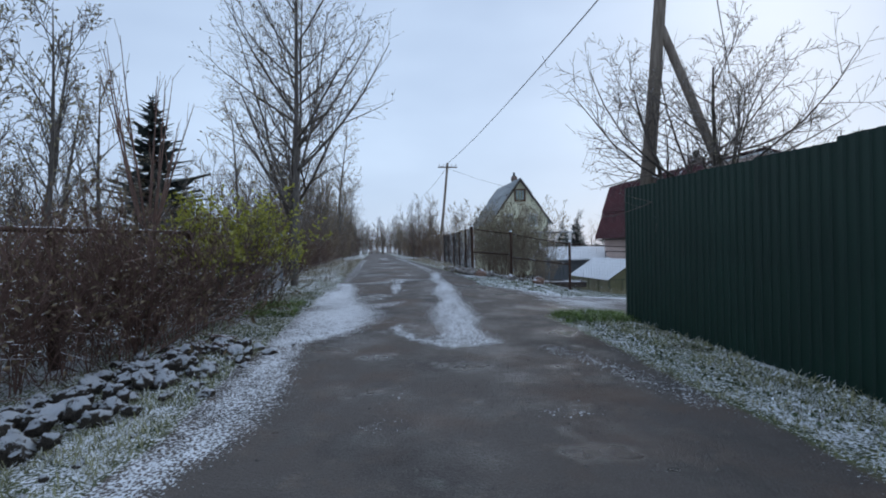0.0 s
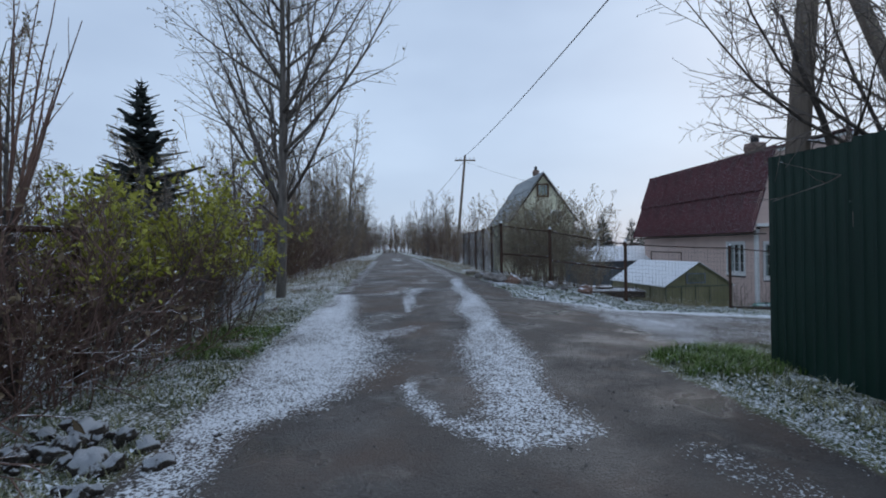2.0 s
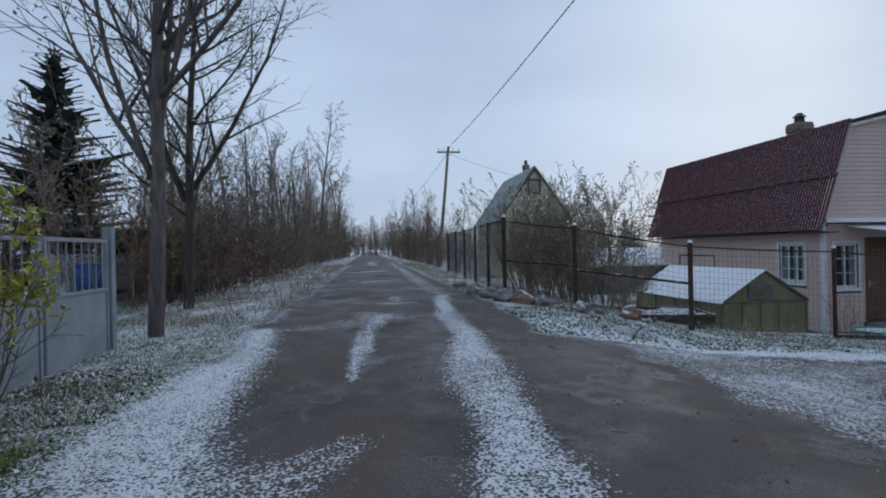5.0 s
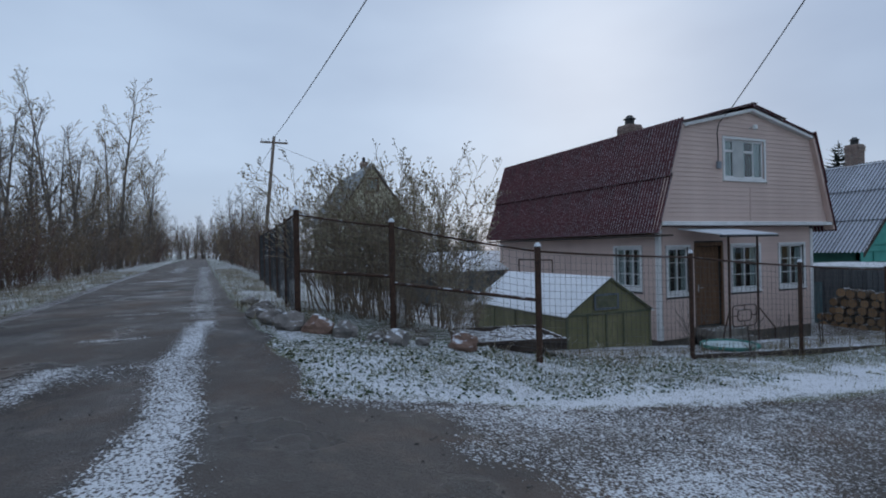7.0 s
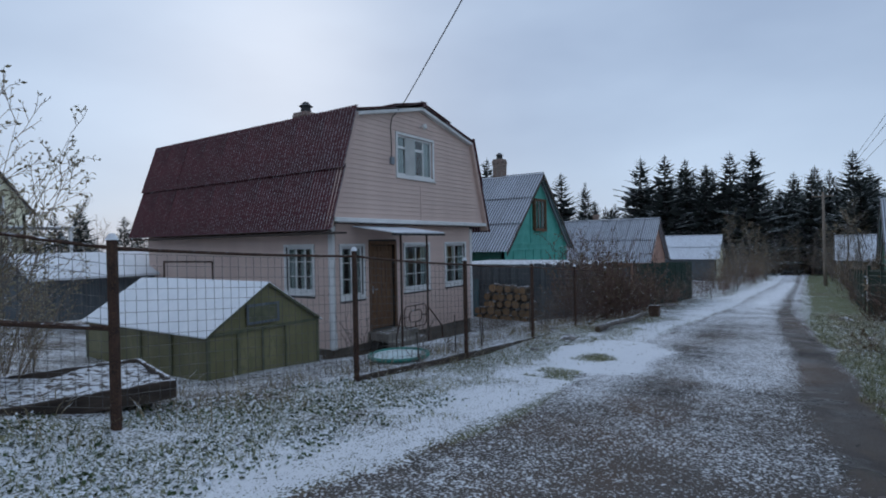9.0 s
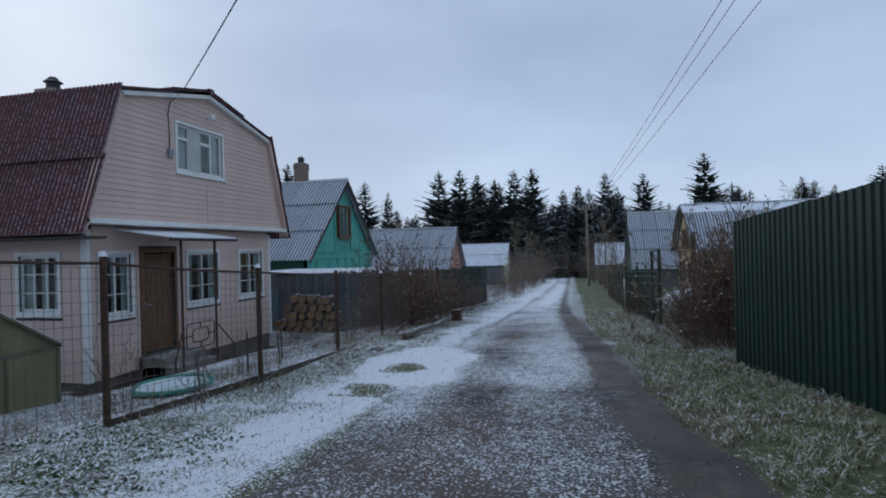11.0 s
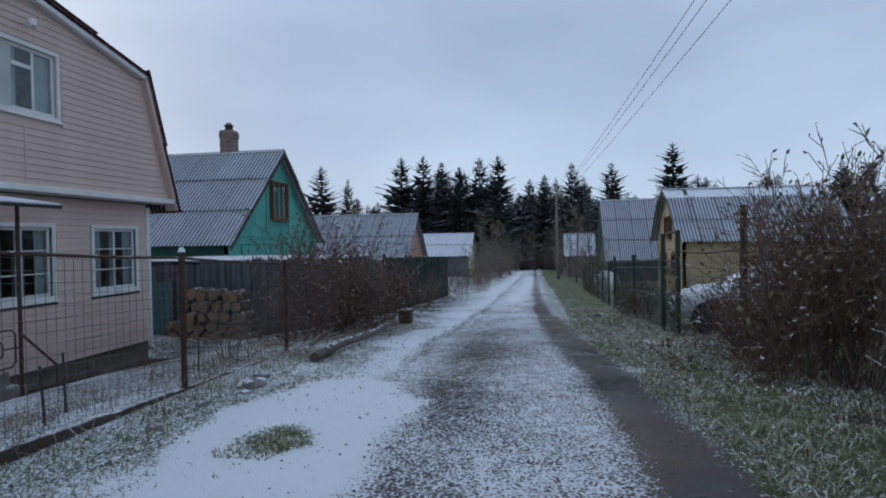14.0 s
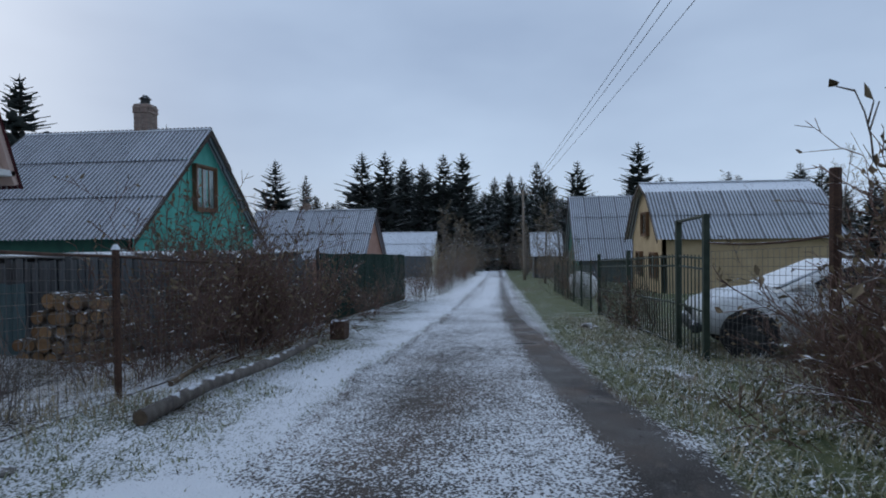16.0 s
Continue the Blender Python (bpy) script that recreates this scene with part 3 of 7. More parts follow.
    me.materials.append(m)
    return tagged(new("ground", me), "wet dark asphalt lanes with patchy thin snow and grassy verges", "ground", kind="structure")


build_ground()


# ---- dark green profiled fence ----
def profile_sheet(length, height, drop):
    """A trapezoid-ribbed steel sheet along +x, its base at z 0, dropping by drop along its length."""
    g = Geo()
    prof, x = [], 0.0
    while x < length - 0.001:
        prof += [(x, 0), (x + 0.055, 0), (x + 0.07, 0.018), (x + 0.11, 0.018)]
        x += 0.125
    prof = [(min(p, length), q) for p, q in prof] + [(length, 0)]
    for p, q in prof:
        z = -drop * p / length
        g.v += [(p, q, z), (p, q, z + height), (p, q - 0.004, z + height), (p, q - 0.004, z)]
    for i in range(len(prof) - 1):
        for k in range(4):
            g.f.append((i * 4 + k, i * 4 + (k + 1) % 4, i * 4 + 4 + (k + 1) % 4, i * 4 + 4 + k))
    return g


def sheet_fence(pts, label, side=-1, step=1.12):
    """A fence of sheets along a line of (x, y, bottom, top)."""
    fence = thing("sheet_metal_fence", label, "fence", (pts[0][0], pts[0][1], pts[0][2]))
    base = Vector(pts[0][:3])
    for (x0, y0, b0, t0), (x1, y1, b1, t1) in zip(pts, pts[1:]):
        run = Vector((x1 - x0, y1 - y0, 0))
        n = max(1, round(run.length / step))
        ang = math.degrees(math.atan2(run.y, run.x))
        for i in range(n):
            f, f2 = i / n, (i + 1) / n
            za, zb = b0 + (b1 - b0) * f, b0 + (b1 - b0) * f2
            h = (t0 - b0) + (t1 - t0 - b1 + b0) * f
            g = profile_sheet(run.length / n - 0.002, h + random.uniform(-0.012, 0.012), za - zb)
            o = part("sheet", g, M["green_sheet"], fence)
            o.matrix_basis = pose(x0 + run.x * f - base.x, y0 + run.y * f - base.y, za - base.z, 0, 0, ang)
        for i in range(0, n + 1, 2):
            f = i / n
            g = Geo().box((-0.03, -0.03, -0.3), (0.03, 0.03, (t0 - b0) * 0.97), 0.005)
            o = part("post", g, M["dark_metal"], fence)
            nrm = Vector((run.y, -run.x, 0)).normalized() * 0.05 * side
            o.matrix_basis = pose(x0 + run.x * f + nrm.x - base.x, y0 + run.y * f + nrm.y - base.y, b0 + (b1 - b0) * f - base.z, 0, 0, ang)
        for hz in (0.35, 1.6):
            nrm = Vector((run.y, -run.x, 0)).normalized() * 0.028 * side
            g = Geo().tube([(x0 + nrm.x - base.x, y0 + nrm.y - base.y, b0 + hz - base.z), (x1 + nrm.x - base.x, y1 + nrm.y - base.y, b1 + hz - base.z)], 0.018, sides=4)
            part("rail", g, M["dark_metal"], fence)
    return fence


sheet_fence([(12.95, 8.78, -0.52, 1.55), (9.0, 8.28, -0.2, 1.85), (3.96, 7.84, 0.12, 2.2)], "tall dark green ribbed sheet-metal fence beside the snowy lane")
sheet_fence([(3.95, 7.82, 0.12, 2.2), (3.83, 3.75, -0.02, 2.16), (3.6, -1.5, -0.12, 2.1), (3.4, -8.0, -0.14, 2.1)], "tall dark green ribbed sheet-metal fence along the wet road")
sheet_fence([(31.5, 15.3, -1.5, 0.28), (22.3, 15.5, -1.05, 0.55)], "low dark green ribbed sheet-metal fence behind bare bushes", 1)


# ---- power poles and wires ----
def sagged(a, b, sag, n=14):
    a, b = Vector(a), Vector(b)
    return [a.lerp(b, i / n) - Vector((0, 0, sag * 4 * (i / n) * (1 - i / n))) for i in range(n + 1)]


def power_pole(x, y, top, lean, label, arm_dir=0.0, brace=None, reach=0.75):
    z0 = ground_z(x, y)
    p = thing("power_pole", label, "power pole", (x, y, z0))
    h = top - z0
    tip = Vector((lean[0], lean[1], h))
    mid = tip * 0.5 + Vector((0.02, 0.01, 0))
    part("shaft", Geo().tube([(0, 0, -0.4), tip * 0.25, mid, tip], 0.135, 0.085, 10), M["pole_wood"], p, smooth=True)
    if brace:
        part("brace", Geo().tube([(brace[0], brace[1], -0.3), Vector((brace[0], brace[1], 0)).lerp(tip * brace[2], 0.5) + Vector((0.03, 0, 0)), tip * brace[2]], 0.095, 0.07, 9), M["pole_wood"], p, smooth=True)
    c, s = math.cos(radians(arm_dir)), math.sin(radians(arm_dir))
    arm = Geo().box((-reach, -0.045, -0.05), (reach, 0.045, 0.05), 0.012).moved(pose(tip.x, tip.y, h - 0.35, 0, 0, arm_dir))
    part("crossarm", arm, M["pole_wood"], p)
    for u in (-0.87 * reach, -0.4 * reach, 0.4 * reach, 0.87 * reach):
        g = Geo().tube([(0, 0, 0), (0, 0, 0.1)], 0.012, sides=6).tube([(0, 0, 0.08), (0, 0, 0.12), (0, 0, 0.18)], 0.045, 0.03, 8)
        g.moved(pose(tip.x + u * c, tip.y + u * s, h - 0.3))
        part("insulator", g, M["porcelain"], p, "white porcelain insulator")
    return p


power_pole(4.24, 8.02, 8.0, (0.75, 0.1), "weathered wooden power pole with a slanting brace behind a green fence", 80, (2.2, -0.42, 0.62), 1.6)
power_pole(5.0, 41.2, 8.0, (0.8, 0.0), "leaning wooden power pole with crossarm by the road", 0)
power_pole(56.0, 9.6, 4.9, (0.0, 0.1), "distant wooden power pole before a spruce forest", 90)


def wire(a, b, sag, label, r=0.011):
    solo("overhead_wire", Geo().tube(sagged(a, b, sag), r, sides=5), M["cable"], label, "wire")


wire((5.55, 8.3, 7.45), (5.8, 41.2, 7.95), 0.3, "black overhead cable between wooden poles", 0.016)
wire((5.6, 8.2, 6.95), (14.4, 19.06, 4.83), 0.12, "black service cable running to the house gable", 0.012)
for wy in (6.95, 6.6, 5.9):
    wire((4.7, wy, 7.75), (56.0, 9.6 + (wy - 7.2) * 0.4, 4.75), 0.3, "thin overhead wire above the side lane", 0.009)
wire((5.85, 41.2, 7.75), (5.5, 90.0, 8.0), 0.5, "black overhead cable beyond the leaning pole", 0.014)
wire((5.3, 41.2, 7.75), (14.0, 46.0, 6.2), 0.2, "thin service wire to the cream house", 0.009)


# ---- building helpers ----
def corrugated(width, slope, pitch, amp, x0=0.0):
    """A wavy sheet: width along x, slope length along y, waves across x."""
    n = max(2, int(width / pitch * 6))
    g = Geo()
    for i in range(n + 1):
        x = width * i / n
        z = amp * math.sin(2 * math.pi * (x + x0) / pitch)
        g.v += [(x, 0, z), (x, slope, z), (x, slope, z - 0.006), (x, 0, z - 0.006)]
    for i in range(n):
        for k in range(4):
            g.f.append((i * 4 + k, i * 4 + (k + 1) % 4, i * 4 + 4 + (k + 1) % 4, i * 4 + 4 + k))
    return g


def roof_slope(parent, low, high, run, rows, cols, mat, pitch, amp, name="roof_sheet"):
    """Sheets laid from the eave point low to the upper point high, along the direction run."""
    low, high, run = Vector(low), Vector(high), Vector(run)
    up = high - low
    xa, ya = run.normalized(), up.normalized()
    za = xa.cross(ya)
    if za.z < 0:
        low, xa = low + run, -xa
        za = xa.cross(ya)
    w, h = run.length / cols, up.length / rows
    turn = Matrix((xa, ya, za)).transposed().to_4x4()
    for r in range(rows):
        for c in range(cols):
            g = corrugated(w + 0.02, h + 0.1, pitch, amp)
            lift = za * (0.02 + 0.004 * (c % 2)) + za * 0.035 * r
            o = part(name, g, mat, parent)
            o.matrix_basis = Matrix.Translation(low + xa * (c * w) + ya * (r * h) + lift) @ turn
            tilt = Matrix.Rotation(radians(-0.9 + random.uniform(-0.06, 0.06)), 4, "X")
            o.matrix_basis = o.matrix_basis @ tilt


def wall_cells(g, u0, u1, z0, z1, holes, put):
    """Fills a wall rectangle with blocks that leave the holes (u0, z0, u1, z1) open; put(g, ua, za, ub, zb) makes a block."""
    us = sorted({u0, u1, *[h[0] for h in holes], *[h[2] for h in holes]})
    zs = sorted({z0, z1, *[h[1] for h in holes], *[h[3] for h in holes]})
    for ua, ub in zip(us, us[1:]):
        for za, zb in zip(zs, zs[1:]):
            cu, cz = (ua + ub) / 2, (za + zb) / 2
            if not any(h[0] < cu < h[2] and h[1] < cz < h[3] for h in holes):
                put(g, ua, za, ub, zb)


def window(parent, w, h, place, cols=2, rows=3, mat="white_trim", curtain=True, casing=0.07, proud=0.0):
    """A casing, sash bars, panes and a curtain; its lower left outer corner at place, the face towards -y."""
    win = new("window")
    win.parent = parent
    win.matrix_basis = place
    g = Geo()
    c = casing
    d = 0.01 + proud
    g.box((-c, -0.03, -c), (w + c, d, 0), 0.006).box((-c, -0.03, h), (w + c, d, h + c), 0.006)
    g.box((-c, -0.028, 0), (0, d, h), 0.006).box((w, -0.028, 0), (w + c, d, h), 0.006)
    g.box((-c - 0.02, -0.06, -c - 0.03), (w + c + 0.02, 0.0, -c), 0.006)
    part("casing", g, M[mat], win)
    s = Geo()
    s.box((0, 0.03, 0), (w, 0.07, 0.05), 0.004).box((0, 0.03, h - 0.05), (w, 0.07, h), 0.004)
    s.box((0, 0.031, 0.05), (0.05, 0.069, h - 0.05), 0.004).box((w - 0.05, 0.031, 0.05), (w, 0.069, h - 0.05), 0.004)
    for i in range(1, cols):
        s.box((w * i / cols - 0.018, 0.032, 0.05), (w * i / cols + 0.018, 0.068, h - 0.05), 0.004)
    for i in range(1, rows):
        z = h * i / rows
        s.box((0.05, 0.036, z - 0.01), (w - 0.05, 0.064, z + 0.01), 0.003)
    part("sash", s, M[mat], win)
    for i in range(cols):
        pane = part("pane", Geo().box((w * i / cols + 0.02, 0.048, 0.03), (w * (i + 1) / cols - 0.02, 0.052, h - 0.03)), GLASS, win, "clear glass pane")
        pane.visible_shadow = False
    if curtain:
        k = Geo()
        n = 40
        for i in range(n + 1):
            x = w * i / n
            y = 0.105 + 0.016 * math.sin(i * 1.35) + 0.01 * math.sin(i * 0.47)
            k.v += [(x, y, 0.03), (x, y, h)]
            if i and not (0.27 < i / n < 0.46 or 0.6 < i / n < 0.8):
                k.f.append((2 * i - 2, 2 * i, 2 * i + 1, 2 * i - 1))
        part("curtain", k, M["curtain"], win, "greyish net curtain")
    return win


def board(x0, x1, z0, h, thick=0.018):
    """A siding board whose lower edge stands proud."""
    g = Geo()
    g.v = [(x0, 0, z0), (x1, 0, z0), (x1, 0, z0 + h), (x0, 0, z0 + h), (x0, -thick, z0), (x1, -thick, z0), (x1, -thick, z0 + 0.012), (x0, -thick, z0 + 0.012),
           (x0, -0.004, z0 + h), (x1, -0.004, z0 + h)]
    g.f = [(4, 5, 6, 7), (7, 6, 9, 8), (0, 1, 5, 4), (8, 9, 2, 3), (0, 4, 7, 8, 3), (1, 2, 9, 6, 5), (0, 3, 2, 1)]
    return g


def chimney(parent, x, y, z0, z1, half=0.2):
    c = new("chimney")
    c.parent = parent
    c.matrix_basis = pose(x, y, z0)
    n = int((z1 - z0) / 0.078)
    g1 = Geo().box((-half + 0.012, -half + 0.012, 0), (half - 0.012, half - 0.012, z1 - z0 - 0.02))
    part("core", g1, M["concrete"], c)
    brick_mesh = Geo().box((-half / 2 + 0.006, -half, 0), (half / 2 - 0.006, -half + 0.12, 0.066), 0.006).mesh("brick", M["brick"])
    for k in range(n):
        out = 0.045 if n - 5 < k < n - 1 else 0.0
        for q in range(4):
            for u in (-half / 2, half / 2):
                b = new("brick", brick_mesh)
                b.parent = c
                off = 0.01 if k % 2 else -0.01
                b.matrix_basis = pose(0, 0, k * 0.078, 0, 0, 90 * q) @ pose(u + off, -out, 0)
    t = z1 - z0
    cap = Geo().tube([(0, 0, t - 0.02), (0, 0, t + 0.12), (0, 0, t + 0.2)], 0.6 * half, 0.55 * half, 10).tube([(0, 0, t + 0.19), (0, 0, t + 0.24), (0, 0, t + 0.32)], 0.8 * half, 0.3 * half, 10)
    part("cap", cap, M["dark_metal"], c, "dark metal cowl")


# ---- pink mansard house ----
def pink_house():
    x0, x1, yf, yu, yb = 12.33, 18.33, 19.51, 19.24, 27.3
    zb, ze = -1.1, 1.86
    h = thing("country_house", "two-storey pale pink sided house with a dark red mansard roof", "house", (x0, yf, zb))
    dx, dy, dz = -x0, -yf, -zb

    def P(x, y, z):
        return (x + dx, y + dy, z + dz)

    front_holes = [(12.63, 0.19, 13.33, 1.33), (13.62, -0.72, 14.5, 1.36), (14.95, 0.19, 16.0, 1.34), (16.88, 0.19, 17.92, 1.34)]
    side_holes = [(20.14, 0.31, 21.04, 1.34)]
    g = Geo()
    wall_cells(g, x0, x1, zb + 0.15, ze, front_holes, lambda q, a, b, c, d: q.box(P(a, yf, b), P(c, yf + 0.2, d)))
    part("wall", g.welded(), M["dim_interior"], h)
    g = Geo()
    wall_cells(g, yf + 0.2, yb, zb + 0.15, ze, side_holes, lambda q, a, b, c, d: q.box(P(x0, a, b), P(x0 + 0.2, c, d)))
    part("wall", g.welded(), M["dim_interior"], h)
    part("wall", Geo().box(P(x1 - 0.2, yf + 0.2, zb + 0.15), P(x1, yb, ze)), M["siding"], h)
    part("wall", Geo().box(P(x0 + 0.2, yb - 0.2, zb + 0.15), P(x1 - 0.2, yb, ze)), M["siding"], h)
    part("floor", Geo().box(P(x0 + 0.2, yf + 0.2, zb + 0.2), P(x1 - 0.2, yb - 0.2, zb + 0.3)), M["brown_wood"], h)
    part("ceiling", Geo().box(P(x0 + 0.2, yf + 0.2, ze - 0.16), P(x1 - 0.2, yb - 0.2, ze - 0.02)), M["siding"], h)
    part("partition", Geo().box(P(x0 + 0.2, yf + 2.4, zb + 0.3), P(x1 - 0.2, yf + 2.5, ze - 0.16)), M["dim_interior"], h)
    part("plinth", Geo().box(P(x0 + 0.04, yf + 0.04, zb - 0.6), P(x1 - 0.04, yb - 0.04, zb + 0.15), 0.02), M["plinth"], h, "stained concrete plinth")
    # siding boards
    bh = 0.112
    z = zb + 0.13
    while z < ze - 0.02:
        hh = min(bh, ze - z)
        cuts = sorted([(a - 0.09, c + 0.09) for a, b, c, d in front_holes if b - 0.12 < z + hh / 2 < d + 0.09])
        u = x0 + 0.12
        for a, c in cuts + [(x1 - 0.12, None)]:
            if a - u > 0.03:
                part("siding_board", board(u - x0, a - x0, 0, hh), M["siding"], h).matrix_basis = pose(0, 0, z - zb)
            u = c
        cuts = sorted([(a - 0.09, c + 0.09) for a, b, c, d in side_holes if b - 0.12 < z + hh / 2 < d + 0.09])
        u = yf + 0.12
        for a, c in cuts + [(yb, None)]:
            if a - u > 0.03:
                part("siding_board", board(-(a - yf), -(u - yf), 0, hh), M["siding"], h).matrix_basis = pose(0, 0, z - zb, 0, 0, -90)
            u = c
        z += bh
    for cx, cy, w2, d2 in ((x0 - 0.022, yf - 0.022, 0.13, 0.13), (x1 - 0.11, yf - 0.022, 0.13, 0.1)):
        part("corner_board", Geo().box(P(cx, cy, zb + 0.12), P(cx + w2, cy + d2, ze - 0.06), 0.01), M["white_trim"], h, "white corner board")
    # upper gable
    kl, kr, pk = (12.82, 4.36), (17.86, 4.36), (15.34, 4.94)
    el, er = 12.08, 18.6
    zc = 1.98
    outline = [(el, zc), (er, zc), kr, pk, kl]
    g = Geo()
    g.v = [P(x, yu, z) for x, z in outline] + [P(x, yu + 0.15, z) for x, z in outline]
    hole = (14.38, 3.13, 15.9, 4.13)
    hv = [(hole[0], hole[1]), (hole[2], hole[1]), (hole[2], hole[3]), (hole[0], hole[3])]
    g.v += [P(x, yu, z) for x, z in hv] + [P(x, yu + 0.15, z) for x, z in hv]
    # ring of faces round the window opening, front and reveals
    g.f = [(0, 1, 11, 10), (1, 2, 12, 11), (2, 3, 13, 12), (3, 4, 13), (4, 0, 10, 13)]
    g.f += [(10 + i, 10 + (i + 1) % 4, 14 + (i + 1) % 4, 14 + i) for i in range(4)]
    g.f += [(i, i + 5, (i + 1) % 5 + 5, (i + 1) % 5) for i in range(5)]
    part("gable_wall", g, M["siding"], h)

    def span(zz):
        if zz <= 4.36:
            t = (zz - zc) / (4.36 - zc)
            return el + (kl[0] - el) * t, er + (kr[0] - er) * t
        t = (zz - 4.36) / (4.94 - 4.36)
        return kl[0] + (pk[0] - kl[0]) * t, kr[0] + (pk[0] - kr[0]) * t

    z = zc
    while z < 4.88:
        a, c = span(z + bh * 0.7)
        segs = [(a + 0.02, c - 0.02)]
        if hole[1] - 0.12 < z + bh / 2 < hole[3] + 0.09:
            segs = [(a + 0.02, hole[0] - 0.09), (hole[2] + 0.09, c - 0.02)]
        for s, e in segs:
            if e - s > 0.05:
                part("siding_board", board(s - x0, e - x0, 0, bh), M["siding"], h).matrix_basis = pose(0, yu - yf - 0.001, z - zb)
        z += bh
    part("joint_strip", Geo().box(P(15.3, yu - 0.024, zc), P(15.34, yu - 0.018, 2.88)), M["siding"], h)
    # eave ledge, barge boards, soffit
    part("ledge", Geo().box(P(el - 0.1, yu - 0.13, ze + 0.02), P(er + 0.1, yf + 0.02, zc), 0.01), M["white_trim"], h, "white eave ledge above the ground floor")
    for (a, b), (c, d) in (((el - 0.12, zc - 0.2), kl), (kl, pk), (pk, kr), (kr, (er + 0.12, zc - 0.2))):
        v = Vector((c - a, 0, d - b))
        g = Geo().box((-0.02, -0.13, -0.05), (v.length + 0.02, 0.12, 0.035), 0.008)
        g.moved(Matrix.Translation(P(a, yu, b)) @ Matrix.Rotation(-math.atan2(v.z, v.x), 4, "Y"))
        part("barge_board", g, M["white_trim"] if b > 3 and d > 3 else M["siding"], h)
    # roof
    roof = new("roof")
    roof.parent = h
    ry0, ry1 = 19.06 - yf, 27.6 - yf
    run = Vector((0, ry1 - ry0, 0))

    def R(x, z):
        return Vector((x - x0, ry0, z - zb))

    roof_slope(roof, R(11.9, 1.7), R(12.78, 4.42), run, 2, 9, M["roof_red"], 0.095, 0.019)
    roof_slope(roof, R(12.74, 4.41), R(15.34, 5.04), run, 2, 9, M["roof_red"], 0.095, 0.019)
    roof_slope(roof, R(17.92, 4.41), R(15.34, 5.04), run, 2, 9, M["roof_red"], 0.095, 0.019)
    roof_slope(roof, R(18.76, 1.7), R(17.9, 4.42), run, 2, 9, M["roof_red"], 0.095, 0.019)
    part("ridge_cap", Geo().tube([R(15.34, 5.05), R(15.34, 5.05) + run], 0.07, sides=8), M["roof_red"], roof)
    part("eave_edge", Geo().box((11.92 - x0, ry0, 1.62 - zb), (12.35 - x0, ry1, 1.66 - zb)), M["dark_wood"], roof, "dark wooden soffit")
    g = Geo()
    g.v = [P(x, yy, z) for yy in (yb - 0.1, yb) for x, z in outline]
    g.f = [tuple(range(5)), tuple(range(9, 4, -1))] + [(i, i + 5, (i + 1) % 5 + 5, (i + 1) % 5) for i in range(5)]
    part("back_gable", g, M["siding"], h)
    chimney(h, 15.2 - x0, 23.45 - yf, 4.75 - zb, 5.46 - zb, 0.27)
    # windows
    for a, b, c, d in front_holes[:1] + front_holes[2:]:
        window(h, c - a, d - b, pose(*P(a, yf, b)), 2, 3)
    a, b, c, d = side_holes[0]
    window(h, c - a, d - b, pose(*P(x0, c, b), 0, 0, -90), 3, 3)
    a, b, c, d = hole
    window(h, c - a, d - b, pose(*P(a, yu, b)), 4, 1)
    for u in (14.4, 15.16):
        part("transom", Geo().box(P(u, yu + 0.022, 3.8), P(u + 0.34, yu + 0.075, 3.86)), M["white_trim"], h)
    part("mullion", Geo().box(P(14.75, yu + 0.02, 3.15), P(15.14, yu + 0.028, 4.1), 0.002), M["curtain"], h, "pale curtain behind the middle pane")
    part("lampshade", Geo().tube([P(15.34, yu - 0.02, 4.45), P(15.34, yu - 0.16, 4.5)], 0.02, sides=6).tube([P(15.34, yu - 0.16, 4.5), P(15.34, yu - 0.2, 4.4)], 0.07, 0.05, 8), M["white_trim"], h, "small wall lamp under the gable")
    part("meter_box", Geo().box(P(14.05, yu - 0.09, 3.34), P(14.18, yu - 0.018, 3.52), 0.01), M["gate_grey"], h, "small grey junction box")
    part("cable", Geo().tube([P(14.12, yu - 0.03, 3.5), P(14.13, yu - 0.03, 3.9), P(14.1, yu - 0.03, 4.25), P(14.14, yu - 0.05, 4.5), P(14.3, yu - 0.14, 4.72)], 0.011, sides=5), M["cable"], h)
    part("downpipe", Geo().tube([P(12.42, yf - 0.03, 1.7), P(12.42, yf - 0.03, -0.6)], 0.02, sides=6), M["siding"], h)
    part("threshold", Geo().box(P(13.45, yf - 0.04, -1.0), P(14.68, yf - 0.02, -0.73), 0.004), M["plinth"], h)
    # door
    door = new("door")
    door.parent = h
    door.matrix_basis = pose(*P(13.62, yf, -0.72))
    g = Geo().box((-0.08, -0.035, 0), (0, 0.03, 2.08), 0.006).box((0.88, -0.035, 0), (0.96, 0.03, 2.08), 0.006).box((-0.08, -0.034, 2.08), (0.96, 0.03, 2.17), 0.006)
    part("door_frame", g, M["brown_wood"], door)
    for i in range(6):
        part("plank", Geo().box((0.01 + i * 0.144, 0.05, 0.02), (0.15 + i * 0.144, 0.085, 2.06), 0.006), M["brown_wood"], door)
    for z in (0.25, 1.0, 1.8):
        part("ledger", Geo().box((0.03, 0.03, z), (0.85, 0.05, z + 0.11), 0.006), M["brown_wood"], door)
    part("handle", Geo().box((0.06, 0.015, 0.9), (0.1, 0.03, 1.08), 0.004).tube([(0.08, 0.02, 1.0), (0.08, -0.04, 1.0), (0.19, -0.04, 1.0)], 0.01, sides=6), M["chrome"], door, "steel lever handle")
    # porch roof with posts and side grille
    porch = new("porch")
    porch.parent = h
